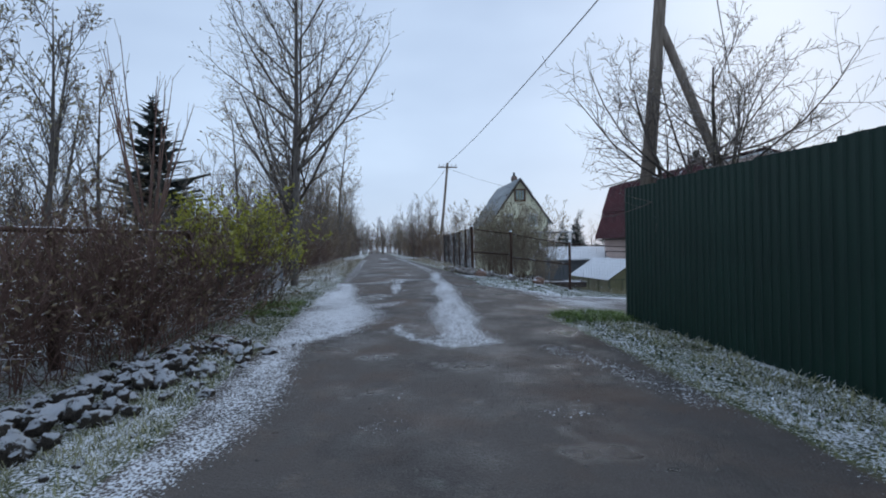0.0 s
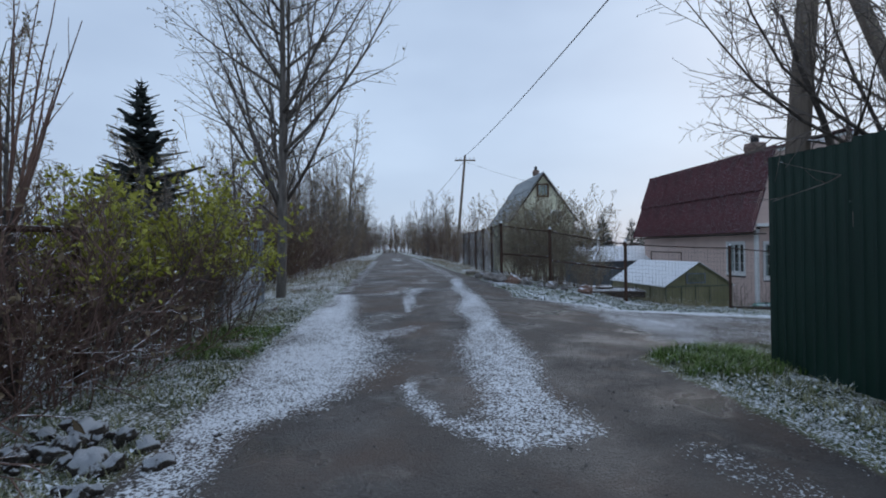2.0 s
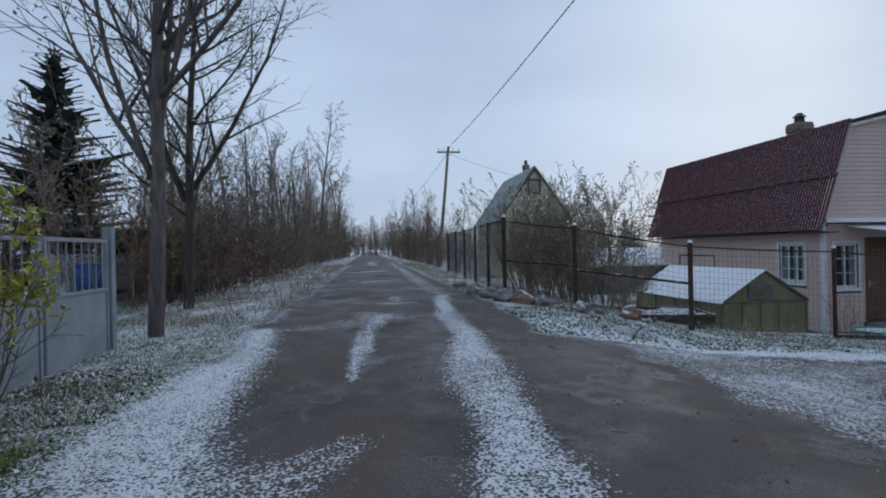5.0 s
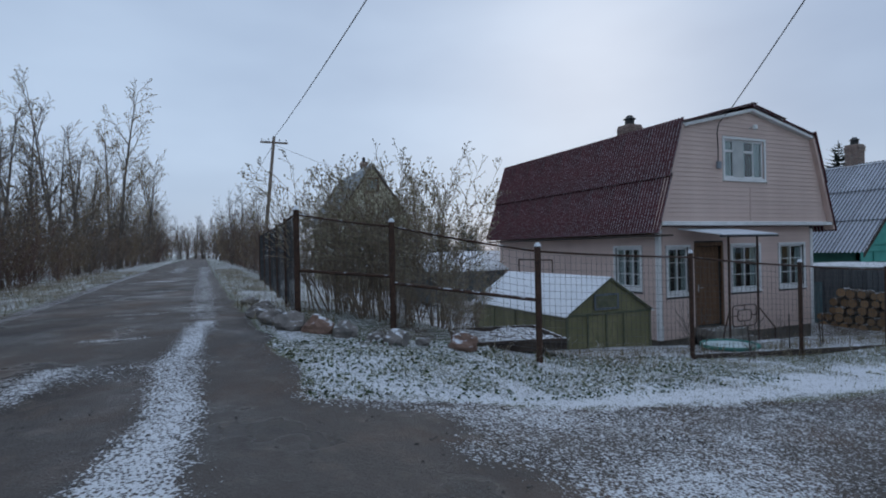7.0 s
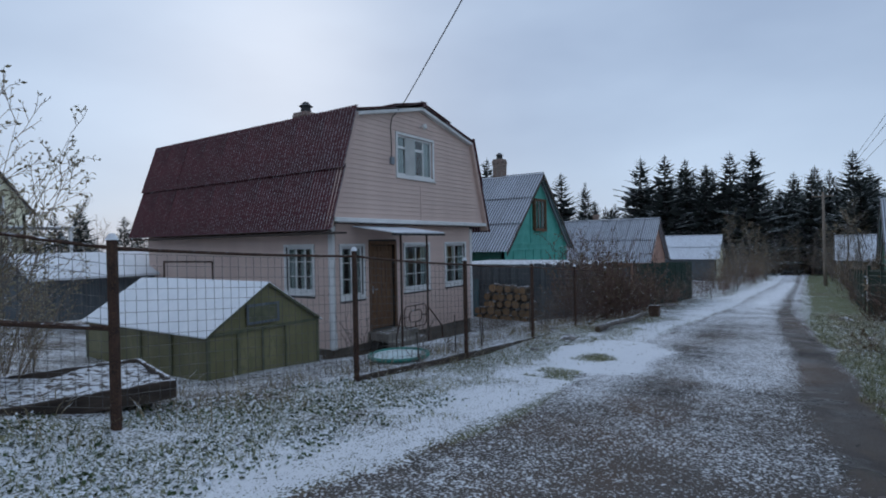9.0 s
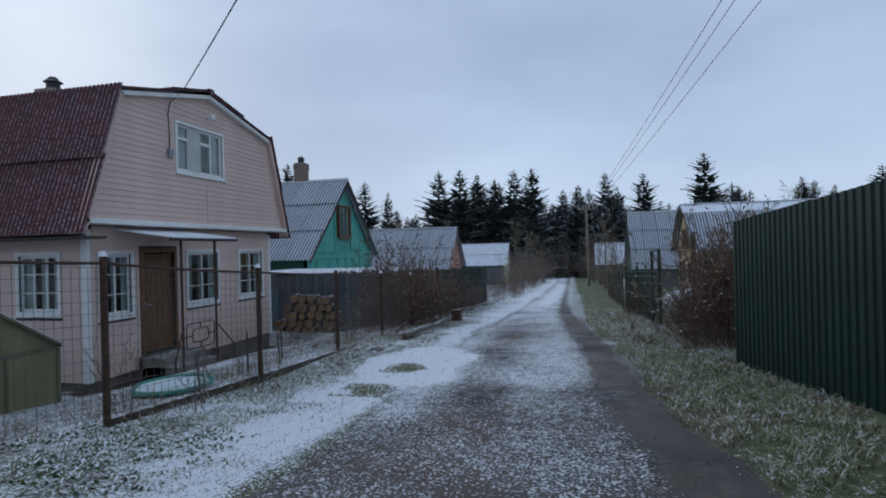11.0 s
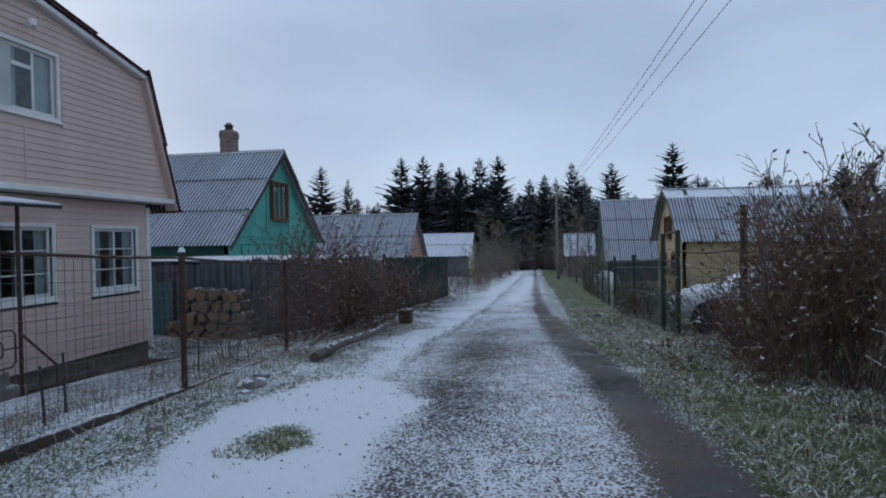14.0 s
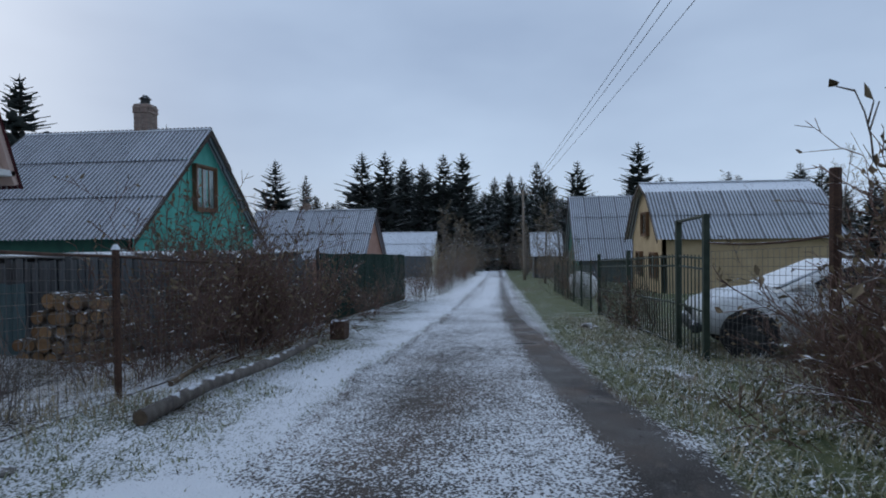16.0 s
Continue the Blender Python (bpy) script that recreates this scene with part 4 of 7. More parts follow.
    porch.matrix_basis = pose(*P(13.9, yf - 1.1, zb))
    part("canopy", Geo().box((-0.95, -0.2, 0), (1.0, 1.08, 0.03), 0.006).moved(pose(0, 0, 2.74, 8, 0, 0)), M["snow_roof"], porch, "thin snow on the sheet canopy")
    part("canopy_edge", Geo().box((-0.97, -0.22, -0.05), (1.02, -0.15, 0.0), 0.006).moved(pose(0, 0, 2.74, 8, 0, 0)), M["dark_metal"], porch)
    for ux in (-0.49, 0.52):
        part("post", Geo().tube([(ux, 0, -0.35), (ux, 0, 2.72)], 0.025, sides=8), M["rust"], porch)
    grille = Geo()
    for a, b, c, d in ((-0.4, 0.52, 0.44, 1.02), (-0.22, 0.64, 0.26, 0.9)):
        k = 0.06
        loop = [(a + k, b), (c - k, b), (c, b + k), (c, d - k), (c - k, d), (a + k, d), (a, d - k), (a, b + k), (a + k, b)]
        grille.tube([(u, 0, w) for u, w in loop], 0.014, sides=5, caps=False)
    for a, b in (((0.02, 0.52), (0.02, 0.64)), ((0.02, 0.9), (0.02, 1.02)), ((-0.49, 0.77), (-0.22, 0.77)), ((0.26, 0.77), (0.52, 0.77))):
        grille.tube([(a[0], 0, a[1]), (b[0], 0, b[1])], 0.012, sides=5)
    part("grille", grille, M["rust"], porch, "welded iron grille between the porch posts")
    for pts in ([(0.52, 0, 0.95), (0.95, -0.12, 0.42), (0.95, -0.12, -0.1)], [(-0.49, 0, 0.95), (-0.85, -0.12, 0.4), (-0.85, -0.12, -0.1)]):
        part("handrail", Geo().tube(pts, 0.018, sides=6), M["rust"], porch)
    for i in range(2):
        part("step", Geo().box((-0.45, 0.15 + 0.3 * i, -0.3), (0.75, 1.0, 0.02 + 0.17 * (i + 1)), 0.015), M["concrete"], porch)
    return h


pink_house()


# ---- neighbouring houses ----
def gable_house(name_label, xr, y0, y1, half, z_base, z_eave, z_ridge, roof_mat, wall_mat, gable_mat, mans=None, over=0.35, rows=3, wins=(), chim=None, front=-1, chim_half=0.2):
    """A house whose ridge runs along y at xr; the gable with windows stands at y0 (front -1) or y1 (front 1)."""
    h = thing("country_house", name_label, "house", (xr, y0, z_base))
    L = y1 - y0
    H = z_eave - z_base
    w = half - over
    for sx in (-1, 1):
        a, b = sorted((sx * w, sx * (w - 0.15)))
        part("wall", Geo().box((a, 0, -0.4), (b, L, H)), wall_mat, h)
    apex = z_ridge - z_base
    slope = (apex - H) / half
    prof = [(-w, -0.4), (w, -0.4), (w, H + slope * over - 0.05), (0, apex - 0.05), (-w, H + slope * over - 0.05)]
    if mans:
        mx, mz = mans[0], mans[1] - z_base
        prof = [(-w, -0.4), (w, -0.4), (w, H + 0.1), (mx, mz - 0.05), (0, apex - 0.05), (-mx, mz - 0.05), (-w, H + 0.1)]
    for yy in (0.0, L - 0.15):
        g = Geo()
        n = len(prof)
        g.v = [(x, yy, z) for x, z in prof] + [(x, yy + 0.15, z) for x, z in prof]
        g.f = [tuple(range(n)), tuple(range(2 * n - 1, n - 1, -1))] + [(i, i + n, (i + 1) % n + n, (i + 1) % n) for i in range(n)]
        part("gable_wall", g, gable_mat, h)
    roof = new("roof")
    roof.parent = h
    run = Vector((0, L + 2 * over, 0))
    cols = max(2, round(run.length / 1.15))
    for sx in (-1, 1):
        if mans:
            roof_slope(roof, (sx * half, -over, H), (sx * mans[0], -over, mz), run, 2, cols, roof_mat, 0.15, 0.034)
            roof_slope(roof, (sx * mans[0], -over, mz), (0, -over, apex), run, 1, cols, M["slate_snow"], 0.15, 0.024)
        else:
            roof_slope(roof, (sx * half, -over, H), (0, -over, apex), run, rows, cols, roof_mat, 0.15, 0.034)
        for yy in (-over, L + over - 0.03):
            pts = [(sx * half, H), (0, apex)] if not mans else [(sx * half, H), (sx * mans[0], mz), (0, apex)]
            for (a, b), (c, d) in zip(pts, pts[1:]):
                g = Geo()
                g.v = [(a, yy, b - 0.17), (c, yy, d - 0.17), (c, yy, d + 0.01), (a, yy, b + 0.01), (a, yy + 0.03, b - 0.17), (c, yy + 0.03, d - 0.17), (c, yy + 0.03, d + 0.01), (a, yy + 0.03, b + 0.01)]
                g.f = [(0, 1, 2, 3), (7, 6, 5, 4), (0, 4, 5, 1), (3, 2, 6, 7), (0, 3, 7, 4), (1, 5, 6, 2)]
                part("barge_board", g, M["dark_wood"], roof)
    part("ridge_cap", Geo().box((-0.12, -over, apex - 0.01), (0.12, L + over, apex + 0.06), 0.03), M["slate_snow"], roof)
    for u, z, ww, hh, mat in wins:
        if front < 0:
            window(h, ww, hh, pose(u, -0.14, z - z_base), 3, 1, mat, True, 0.07, 0.125)
        else:
            window(h, ww, hh, pose(u + ww, L + 0.14, z - z_base, 0, 0, 180), 2, 1, mat, True, 0.07, 0.125)
    if chim:
        chimney(h, 0.2, chim[0] - y0, apex - 0.3, chim[1] - z_base, chim_half)
    return h


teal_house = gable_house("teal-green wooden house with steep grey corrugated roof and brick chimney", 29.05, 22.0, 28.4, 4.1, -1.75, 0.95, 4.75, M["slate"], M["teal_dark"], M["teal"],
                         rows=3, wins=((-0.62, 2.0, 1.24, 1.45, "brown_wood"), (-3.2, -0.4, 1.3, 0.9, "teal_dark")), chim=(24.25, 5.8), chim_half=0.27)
g = Geo()
for u in (-3.75, -2.9, -1.6, -0.7, 0.2, 1.1, 2.0, 2.9, 3.6):
    g.box((u, -0.04, 1.4), (u + 0.09, -0.006, 2.72), 0.006)
for z in (1.35, 2.72, 2.98):
    g.box((-3.7, -0.045, z), (3.7, -0.004, z + 0.1), 0.006)
g.box((-1.0, -0.046, 2.98), (-0.9, -0.005, 5.4), 0.006).box((0.9, -0.046, 2.98), (1.0, -0.005, 5.4), 0.006)
part("wall_batten", g, M["teal"], teal_house)
g = Geo()
for k in range(5):
    g.box((-0.85, -0.03, 3.1 + k * 0.13), (0.85, -0.006, 3.21 + k * 0.13), 0.005)
part("apron_board", g, M["teal"], teal_house)

gable_house("far house with worn grey corrugated roof and pinkish gable", 50.0, 21.0, 29.5, 3.6, -3.2, -0.4, 3.1, M["slate"], M["pink_wall"], M["pink_wall"], rows=2, chim=(26, 3.7))
gable_house("far low house with snowy roof at the lane's end", 75.0, 19.4, 26.0, 3.4, -3.9, -1.0, 1.75, M["slate_snow"], M["grey_plank"], M["cream_wall"], rows=2)
gable_house("ochre house with grey corrugated mansard roof and snowy ridge", 38.0, -2.4, 4.6, 3.0, -2.2, 0.75, 3.45, M["slate"], M["yellow_wall"], M["yellow_wall"], mans=(1.15, 2.85),
            wins=((-0.5, 1.0, 0.9, 1.0, "brown_wood"), (-1.9, -0.9, 0.8, 1.0, "brown_wood"), (0.6, -0.9, 0.8, 1.0, "brown_wood")), front=1)
gable_house("far house with pale blue-grey corrugated roof", 52.0, 1.4, 6.2, 3.2, -2.9, -0.7, 3.85, M["slate"], M["grey_plank"], M["teal_dark"], rows=3)
gable_house("far small shed with snowy roof", 64.0, 6.0, 8.4, 2.0, -3.2, -0.8, 1.4, M["slate_snow"], M["grey_plank"], M["grey_plank"], rows=1)
cream = gable_house("cream-yellow house with grey roof behind leafless shrubs", 12.3, 44.0, 52.0, 2.75, -0.6, 3.3, 7.05, M["slate_pale"], M["cream_wall"], M["cream_wall"], rows=3,
                    wins=((-0.4, 5.3, 0.8, 0.9, "brown_wood"), (-1.4, 3.2, 0.7, 0.9, "white_trim"), (0.7, 3.2, 0.7, 0.9, "white_trim"), (-1.5, 0.8, 0.9, 1.2, "white_trim")), chim=(46.5, 7.7))
g = Geo().box((-1.5, -2.6, 3.1), (3.8, 0.4, 3.18), 0.02).moved(pose(0, 0, 0, 0, 0, 0))
part("veranda_roof", g, M["slate_snow"], cream, "snowy veranda roof")
for u in (-1.3, 0.9, 3.4):
    part("veranda_post", Geo().box((u, -2.5, 0), (u + 0.14, -2.36, 3.1), 0.01), M["white_trim"], cream)


# ---- greenhouse ----
def greenhouse():
    g0 = thing("greenhouse", "low greenhouse of yellowed film with snow on its roof", "greenhouse", (8.17, 17.72, -0.74))
    w, L, he, ha = 2.04, 3.7, 0.88, 1.53
    t = 0.012
    for a, b in (((0, 0), (t, L)), ((w - t, 0), (w, L))):
        part("side_panel", Geo().box((a[0], a[1], 0), (b[0], b[1], he)), M["film"], g0)
    for yy in (0.0, L - t):
        g = Geo()
        pr = [(t, 0), (w - t, 0), (w - t, he), (w / 2, ha), (t, he)]
        g.v = [(x, yy, z) for x, z in pr] + [(x, yy + t, z) for x, z in pr]
        g.f = [(0, 1, 2, 3, 4), (9, 8, 7, 6, 5)] + [(i, i + 5, (i + 1) % 5 + 5, (i + 1) % 5) for i in range(5)]
        part("end_panel", g, M["film"], g0)
    s = Vector((w / 2, 0, ha - he))
    for k, (x, d) in enumerate(((0, 1), (w, -1))):
        g = Geo()
        o = 0.07
        a, b = (x - d * o, he - o * s.z / s.x), (w / 2, ha + 0.012)
        g.v = [(a[0], -0.06, a[1]), (b[0], -0.06, b[1]), (b[0], L + 0.06, b[1]), (a[0], L + 0.06, a[1])]
        g.v += [(p, q, r + 0.02) for p, q, r in g.v]
        g.f = [(0, 3, 2, 1), (4, 5, 6, 7), (0, 1, 5, 4), (1, 2, 6, 5), (2, 3, 7, 6), (3, 0, 4, 7)]
        part("roof_panel", g, M["snow_roof"], g0, "roof panel under thin snow")
    for x in (-0.02, w - 0.03):
        for yy in (-0.02, L - 0.03):
            part("frame_bar", Geo().box((x, yy, -0.05), (x + 0.05, yy + 0.05, he), 0.006), M["frame_green"], g0)
    for u in (0.46, 0.9, 1.34):
        part("frame_bar", Geo().box((u, -0.022, 0), (u + 0.035, -0.002, he), 0.004), M["frame_green"], g0)
    for z in (0.0, he - 0.05):
        part("frame_bar", Geo().box((0.03, -0.024, z), (w - 0.03, -0.003, z + 0.05), 0.004), M["frame_green"], g0)
        part("frame_bar", Geo().box((-0.024, 0.03, z), (-0.003, L - 0.03, z + 0.05), 0.004), M["frame_green"], g0)
    for yy in (0.9, 1.8, 2.7):
        part("frame_bar", Geo().box((-0.022, yy, 0), (-0.002, yy + 0.04, he), 0.004), M["frame_green"], g0)
    v = Geo().box((0.62, -0.04, 0.93), (1.22, -0.026, 0.97)).box((0.62, -0.04, 1.2), (1.22, -0.026, 1.24)).box((0.62, -0.04, 0.97), (0.66, -0.026, 1.2)).box((1.18, -0.04, 0.97), (1.22, -0.026, 1.2))
    part("vent_frame", v, M["grey_plank"], g0)
    part("vent_pane", Geo().box((0.66, -0.03, 0.97), (1.18, -0.022, 1.2)), M["frame_green"], g0)
    for sx in (0, 1):
        a, b = Vector((sx * w, -0.05, he)), Vector((w / 2, -0.05, ha))
        part("gable_batten", Geo().tube([a, b], 0.022, sides=4), M["frame_green"], g0)
    return g0


greenhouse()


# ---- front garden fence of rusty pipes and welded mesh ----
def post_thing(parent, x, y, zb, zt, ox, oy, oz, r=0.032, cap=True):
    o = part("post", Geo().tube([(x - ox, y - oy, zb - 0.25 - oz), (x - ox, y - oy, zt - oz)], r, sides=8), M["rust"], parent)
    if cap:
        part("snow_cap", Geo().tube([(x - ox, y - oy, zt - oz), (x - ox, y - oy, zt + 0.03 - oz), (x - ox, y - oy, zt + 0.05 - oz)], r * 1.25, r * 0.5, 8), M["snow_roof"], o, "little cap of snow")
    return o


def netting(a, b, za, zb_, ha, hb, cell=0.085, r=0.0022, diamond=False):
    """Wire netting between two posts; za, zb_: its foot at either end; ha, hb: its head."""
    g = Geo()
    a, b = Vector(a), Vector(b)
    L = (b - a).length

    def at(u, w):
        f = u / L
        p = a.lerp(b, f)
        lo, hi = za + (zb_ - za) * f, ha + (hb - ha) * f
        return (p.x, p.y, lo + (hi - lo) * w)

    n = max(1, int(L / cell))
    if not diamond:
        for i in range(n + 1):
            g.tube([at(L * i / n, 0), at(L * i / n, 1)], r, sides=3, caps=False)
        m = int((ha - za) / cell)
        for j in range(m + 1):
            g.tube([at(0, j / m), at(L, j / m)], r, sides=3, caps=False)
        return g
    H = ha - za
    step = cell * 1.3
    k = -H
    while k < L:
        for s in (1, -1):
            u0, u1 = max(0.0, k), min(L, k + H)
            w0, w1 = (u0 - k) / H, (u1 - k) / H
            if s < 0:
                w0, w1 = 1 - w0, 1 - w1
            if u1 - u0 > 0.03:
                g.tube([at(u0, w0), at(u1, w1)], r, sides=3, caps=False)
        k += step
    return g


FENCE = [(3.17, 17.0, 0.52, 2.0), (4.26, 16.19, 0.36, 1.79), (5.72, 15.0, 0.12, 1.43), (8.44, 15.14, -0.2, 1.29), (10.62, 14.97, -0.3, 1.1), (13.2, 15.08, -0.48, 0.95),
         (15.65, 15.15, -0.6, 0.78), (18.2, 15.25, -0.75, 0.62)]


def front_fence():
    ox, oy, oz = FENCE[0][0], FENCE[0][1], FENCE[0][2]
    f = thing("garden_fence", "rusty pipe fence with wire mesh round the snowy garden", "fence", (ox, oy, oz))
    for k, (x, y, zb, zt) in enumerate(FENCE):
        post_thing(f, x, y, zb, zt, ox, oy, oz, 0.04 if k < 3 else 0.032)
    for k, ((x0, y0, b0, t0), (x1, y1, b1, t1)) in enumerate(zip(FENCE, FENCE[1:])):
        a, b = (x0 - ox, y0 - oy, t0 - 0.06 - oz), (x1 - ox, y1 - oy, t1 - 0.06 - oz)
        part("rail", Geo().tube(sagged(a, b, 0.015, 6), 0.014, sides=6), M["rust"], f)
        if k < 2:
            h0, h1 = (t0 - b0) * 0.44, (t1 - b1) * 0.5
            part("rail", Geo().tube([(x0 - ox, y0 - oy, b0 + h0 - oz), (x1 - ox, y1 - oy, b1 + h1 - oz)], 0.022, sides=6), M["rust"], f)
        o = part("netting", netting((x0 - ox, y0 - oy, 0), (x1 - ox, y1 - oy, 0), b0 + 0.06 - oz, b1 + 0.06 - oz, t0 - 0.1 - oz, t1 - 0.1 - oz), M["wire"], f)
        tagged(o, "welded grey wire mesh")
        if k > 2:
            run = Vector((x1 - x0, y1 - y0, b1 - b0))
            part("kerb_board", Geo().box((0, -0.02, -0.1), (run.length, 0.02, 0.025), 0.008).moved(pose(x0 - ox, y0 - oy, b0 - oz, 0, math.degrees(math.asin(-run.z / run.length)), math.degrees(math.atan2(run.y, run.x)))), M["dark_wood"], f)
    # the run along the main road
    g2 = thing("chain_link_fence", "dark chain-link fence with pipe posts beside the road", "fence", (3.17, 17.0, 0.52))
    pts = [(3.17, 17.0, 0.52, 2.0), (3.3, 19.0, 0.52, 2.0), (3.4, 21.0, 0.52, 2.0), (3.5, 23.2, 0.53, 2.0), (3.6, 25.5, 0.53, 2.02), (3.7, 28.0, 0.54, 2.02)]
    for k, (x, y, zb, zt) in enumerate(pts):
        if k:
            post_thing(g2, x, y, zb, zt, 3.17, 17.0, 0.52, 0.034, False)
    for (x0, y0, b0, t0), (x1, y1, b1, t1) in zip(pts, pts[1:]):
        part("rail", Geo().tube([(x0 - 3.17, y0 - 17, t0 - 0.57), (x1 - 3.17, y1 - 17, t1 - 0.57)], 0.016, sides=6), M["rust"], g2)
        part("netting", netting((x0 - 3.17, y0 - 17, 0), (x1 - 3.17, y1 - 17, 0), b0 - 0.5, b1 - 0.5, t0 - 0.55, t1 - 0.55, 0.06, 0.0024, True), M["dark_metal"], g2)
    return f


front_fence()


def left_fence():
    """The old mesh fence with a snowy top rail behind brush."""
    line = [(-2.7, 8.06, 0.18, 1.58), (-3.5, 6.1, 0.1, 1.56), (-4.3, 4.2, 0.02, 1.52), (-5.1, 2.2, 0.0, 1.5)]
    ox, oy, oz = line[0][:3]
    f = thing("mesh_fence", "old rusty mesh fence with a snowy top rail behind brush", "fence", (ox, oy, oz))
    for x, y, zb, zt in line:
        part("post", Geo().box((x - ox - 0.045, y - oy - 0.045, zb - 0.3 - oz), (x - ox + 0.045, y - oy + 0.045, zt - oz), 0.008), M["rust"], f)
    for (x0, y0, b0, t0), (x1, y1, b1, t1) in zip(line, line[1:]):
        part("rail", Geo().tube([(x0 - ox, y0 - oy, t0 - oz), (x1 - ox, y1 - oy, t1 - oz)], 0.03, sides=6), M["rust"], f, "rusty rail with snow on top")
        part("rail", Geo().tube([(x0 - ox, y0 - oy, b0 + 0.3 - oz), (x1 - ox, y1 - oy, b1 + 0.3 - oz)], 0.02, sides=6), M["rust"], f)
        part("netting", netting((x0 - ox, y0 - oy, 0), (x1 - ox, y1 - oy, 0), b0 - oz, b1 - oz, t0 - oz, t1 - oz, 0.055, 0.003, True), M["rust"], f)
    return f


left_fence()


def grey_gate():
    """Two grey steel gate leaves with open upper bars by the alder trees."""
    g = thing("metal_gate", "grey painted steel gate with barred upper half", "gate", (-2.32, 11.0, 0.24))
    for y0, y1 in ((0.05, 1.25), (1.3, 2.5)):
        leaf = new("gate_leaf")
        leaf.parent = g
        leaf.matrix_basis = pose(0, y0, 0)
        w = y1 - y0
        part("panel", Geo().box((-0.006, 0.03, 0.02), (0.006, w - 0.03, 0.8), 0.002), M["gate_grey"], leaf)
        fr = Geo().box((-0.02, 0, 0), (0.02, 0.04, 1.36), 0.004).box((-0.02, w - 0.04, 0), (0.02, w, 1.36), 0.004)
        fr.box((-0.019, 0.04, 0.78), (0.019, w - 0.04, 0.82), 0.004).box((-0.019, 0.04, 1.32), (0.019, w - 0.04, 1.36), 0.004)
        part("leaf_frame", fr, M["gate_grey"], leaf)
        for i in range(8):
            u = 0.1 + (w - 0.2) * i / 7
            part("bar", Geo().tube([(0, u, 0.82), (0, u, 1.32)], 0.008, sides=5), M["gate_grey"], leaf)
    for y in (0.0, 2.56):
        part("post", Geo().box((-0.05, y - 0.05, -0.3), (0.05, y + 0.05, 1.5), 0.008), M["gate_grey"], g)
    return g


grey_gate()


def old_rail_fence(pts, label):
    f = thing("wooden_rail_fence", label, "fence", drop_to(*pts[0]))
    ox, oy, oz = drop_to(*pts[0])
    for x, y in pts:
        z = ground_z(x, y)
        part("post", Geo().tube([(x - ox, y - oy, z - 0.3 - oz), (x - ox + 0.02, y - oy, z + 1.35 - oz)], 0.05, 0.04, 6), M["dark_wood"], f)
    for (x0, y0), (x1, y1) in zip(pts, pts[1:]):
        for h in (0.6, 1.2):
            part("rail", Geo().tube([(x0 - ox, y0 - oy, ground_z(x0, y0) + h - oz), ((x0 + x1) / 2 - ox, (y0 + y1) / 2 - oy, ground_z(x1, y1) + h - 0.05 - oz), (x1 - ox, y1 - oy, ground_z(x1, y1) + h - oz)], 0.04, 0.03, 6), M["dark_wood"], f)
    return f


old_rail_fence([(-3.4, 18.5), (-3.5, 21.0), (-3.6, 23.5), (-3.7, 26.0), (-3.8, 28.5)], "weathered pole fence half hidden in dry brush")

# lean-to and blue barrel behind the alders
lt = thing("lean_to", "dark lean-to with a snowy sagging pole roof", "shed", drop_to(-7.0, 19.5))
for u, v in ((0, 0), (3.2, 0), (0, 2.6), (3.2, 2.6)):
    part("post", Geo().tube([(u, v, -0.2), (u, v, 1.5)], 0.06, sides=6), M["dark_wood"], lt)
part("roof", Geo().box((-0.4, -0.4, 1.5), (3.6, 3.0, 1.58), 0.01), M["dark_wood"], lt, "sagging board roof under snow")
part("back_wall", Geo().box((-0.1, 2.6, -0.1), (3.3, 2.66, 1.5)), M["dark_wood"], lt)
br = thing("barrel", "blue plastic barrel beside a dark lean-to", "barrel", drop_to(-4.6, 17.9))
part("body", Geo().tube([(0, 0, 0), (0, 0, 0.1), (0, 0, 0.3)], 0.24, 0.27, 14).tube([(0, 0, 0.3), (0, 0, 0.6), (0, 0, 0.86)], 0.27, 0.24, 14), M["blue_plastic"], br, smooth=True)
part("rim", Geo().tube([(0, 0, 0.84), (0, 0, 0.89)], 0.26, sides=14), M["blue_plastic"], br)
bn = thing("bench", "low plank bench dusted with snow", "bench", drop_to(-4.2, 16.2), 80)
part("seat", Geo().box((-0.8, -0.15, 0.4), (0.8, 0.15, 0.44), 0.01), M["snow_roof"], bn, "snow-dusted plank")
for u in (-0.65, 0.6):
    part("leg", Geo().box((u, -0.12, -0.05), (u + 0.06, 0.12, 0.4), 0.008), M["dark_wood"], bn)
of = thing("chain_link_fence", "pale chain-link panel behind the trees", "fence", drop_to(-4.9, 17.0), 90)
part("netting", netting((0, 0, 0), (3.5, 0, 0), 0.3, 0.3, 1.1, 1.1, 0.05, 0.004, True), M["white_trim"], of)
for u in (0, 1.75, 3.5):
    part("post", Geo().tube([(u, 0, -0.2), (u, 0, 1.2)], 0.03, sides=6), M["white_trim"], of)


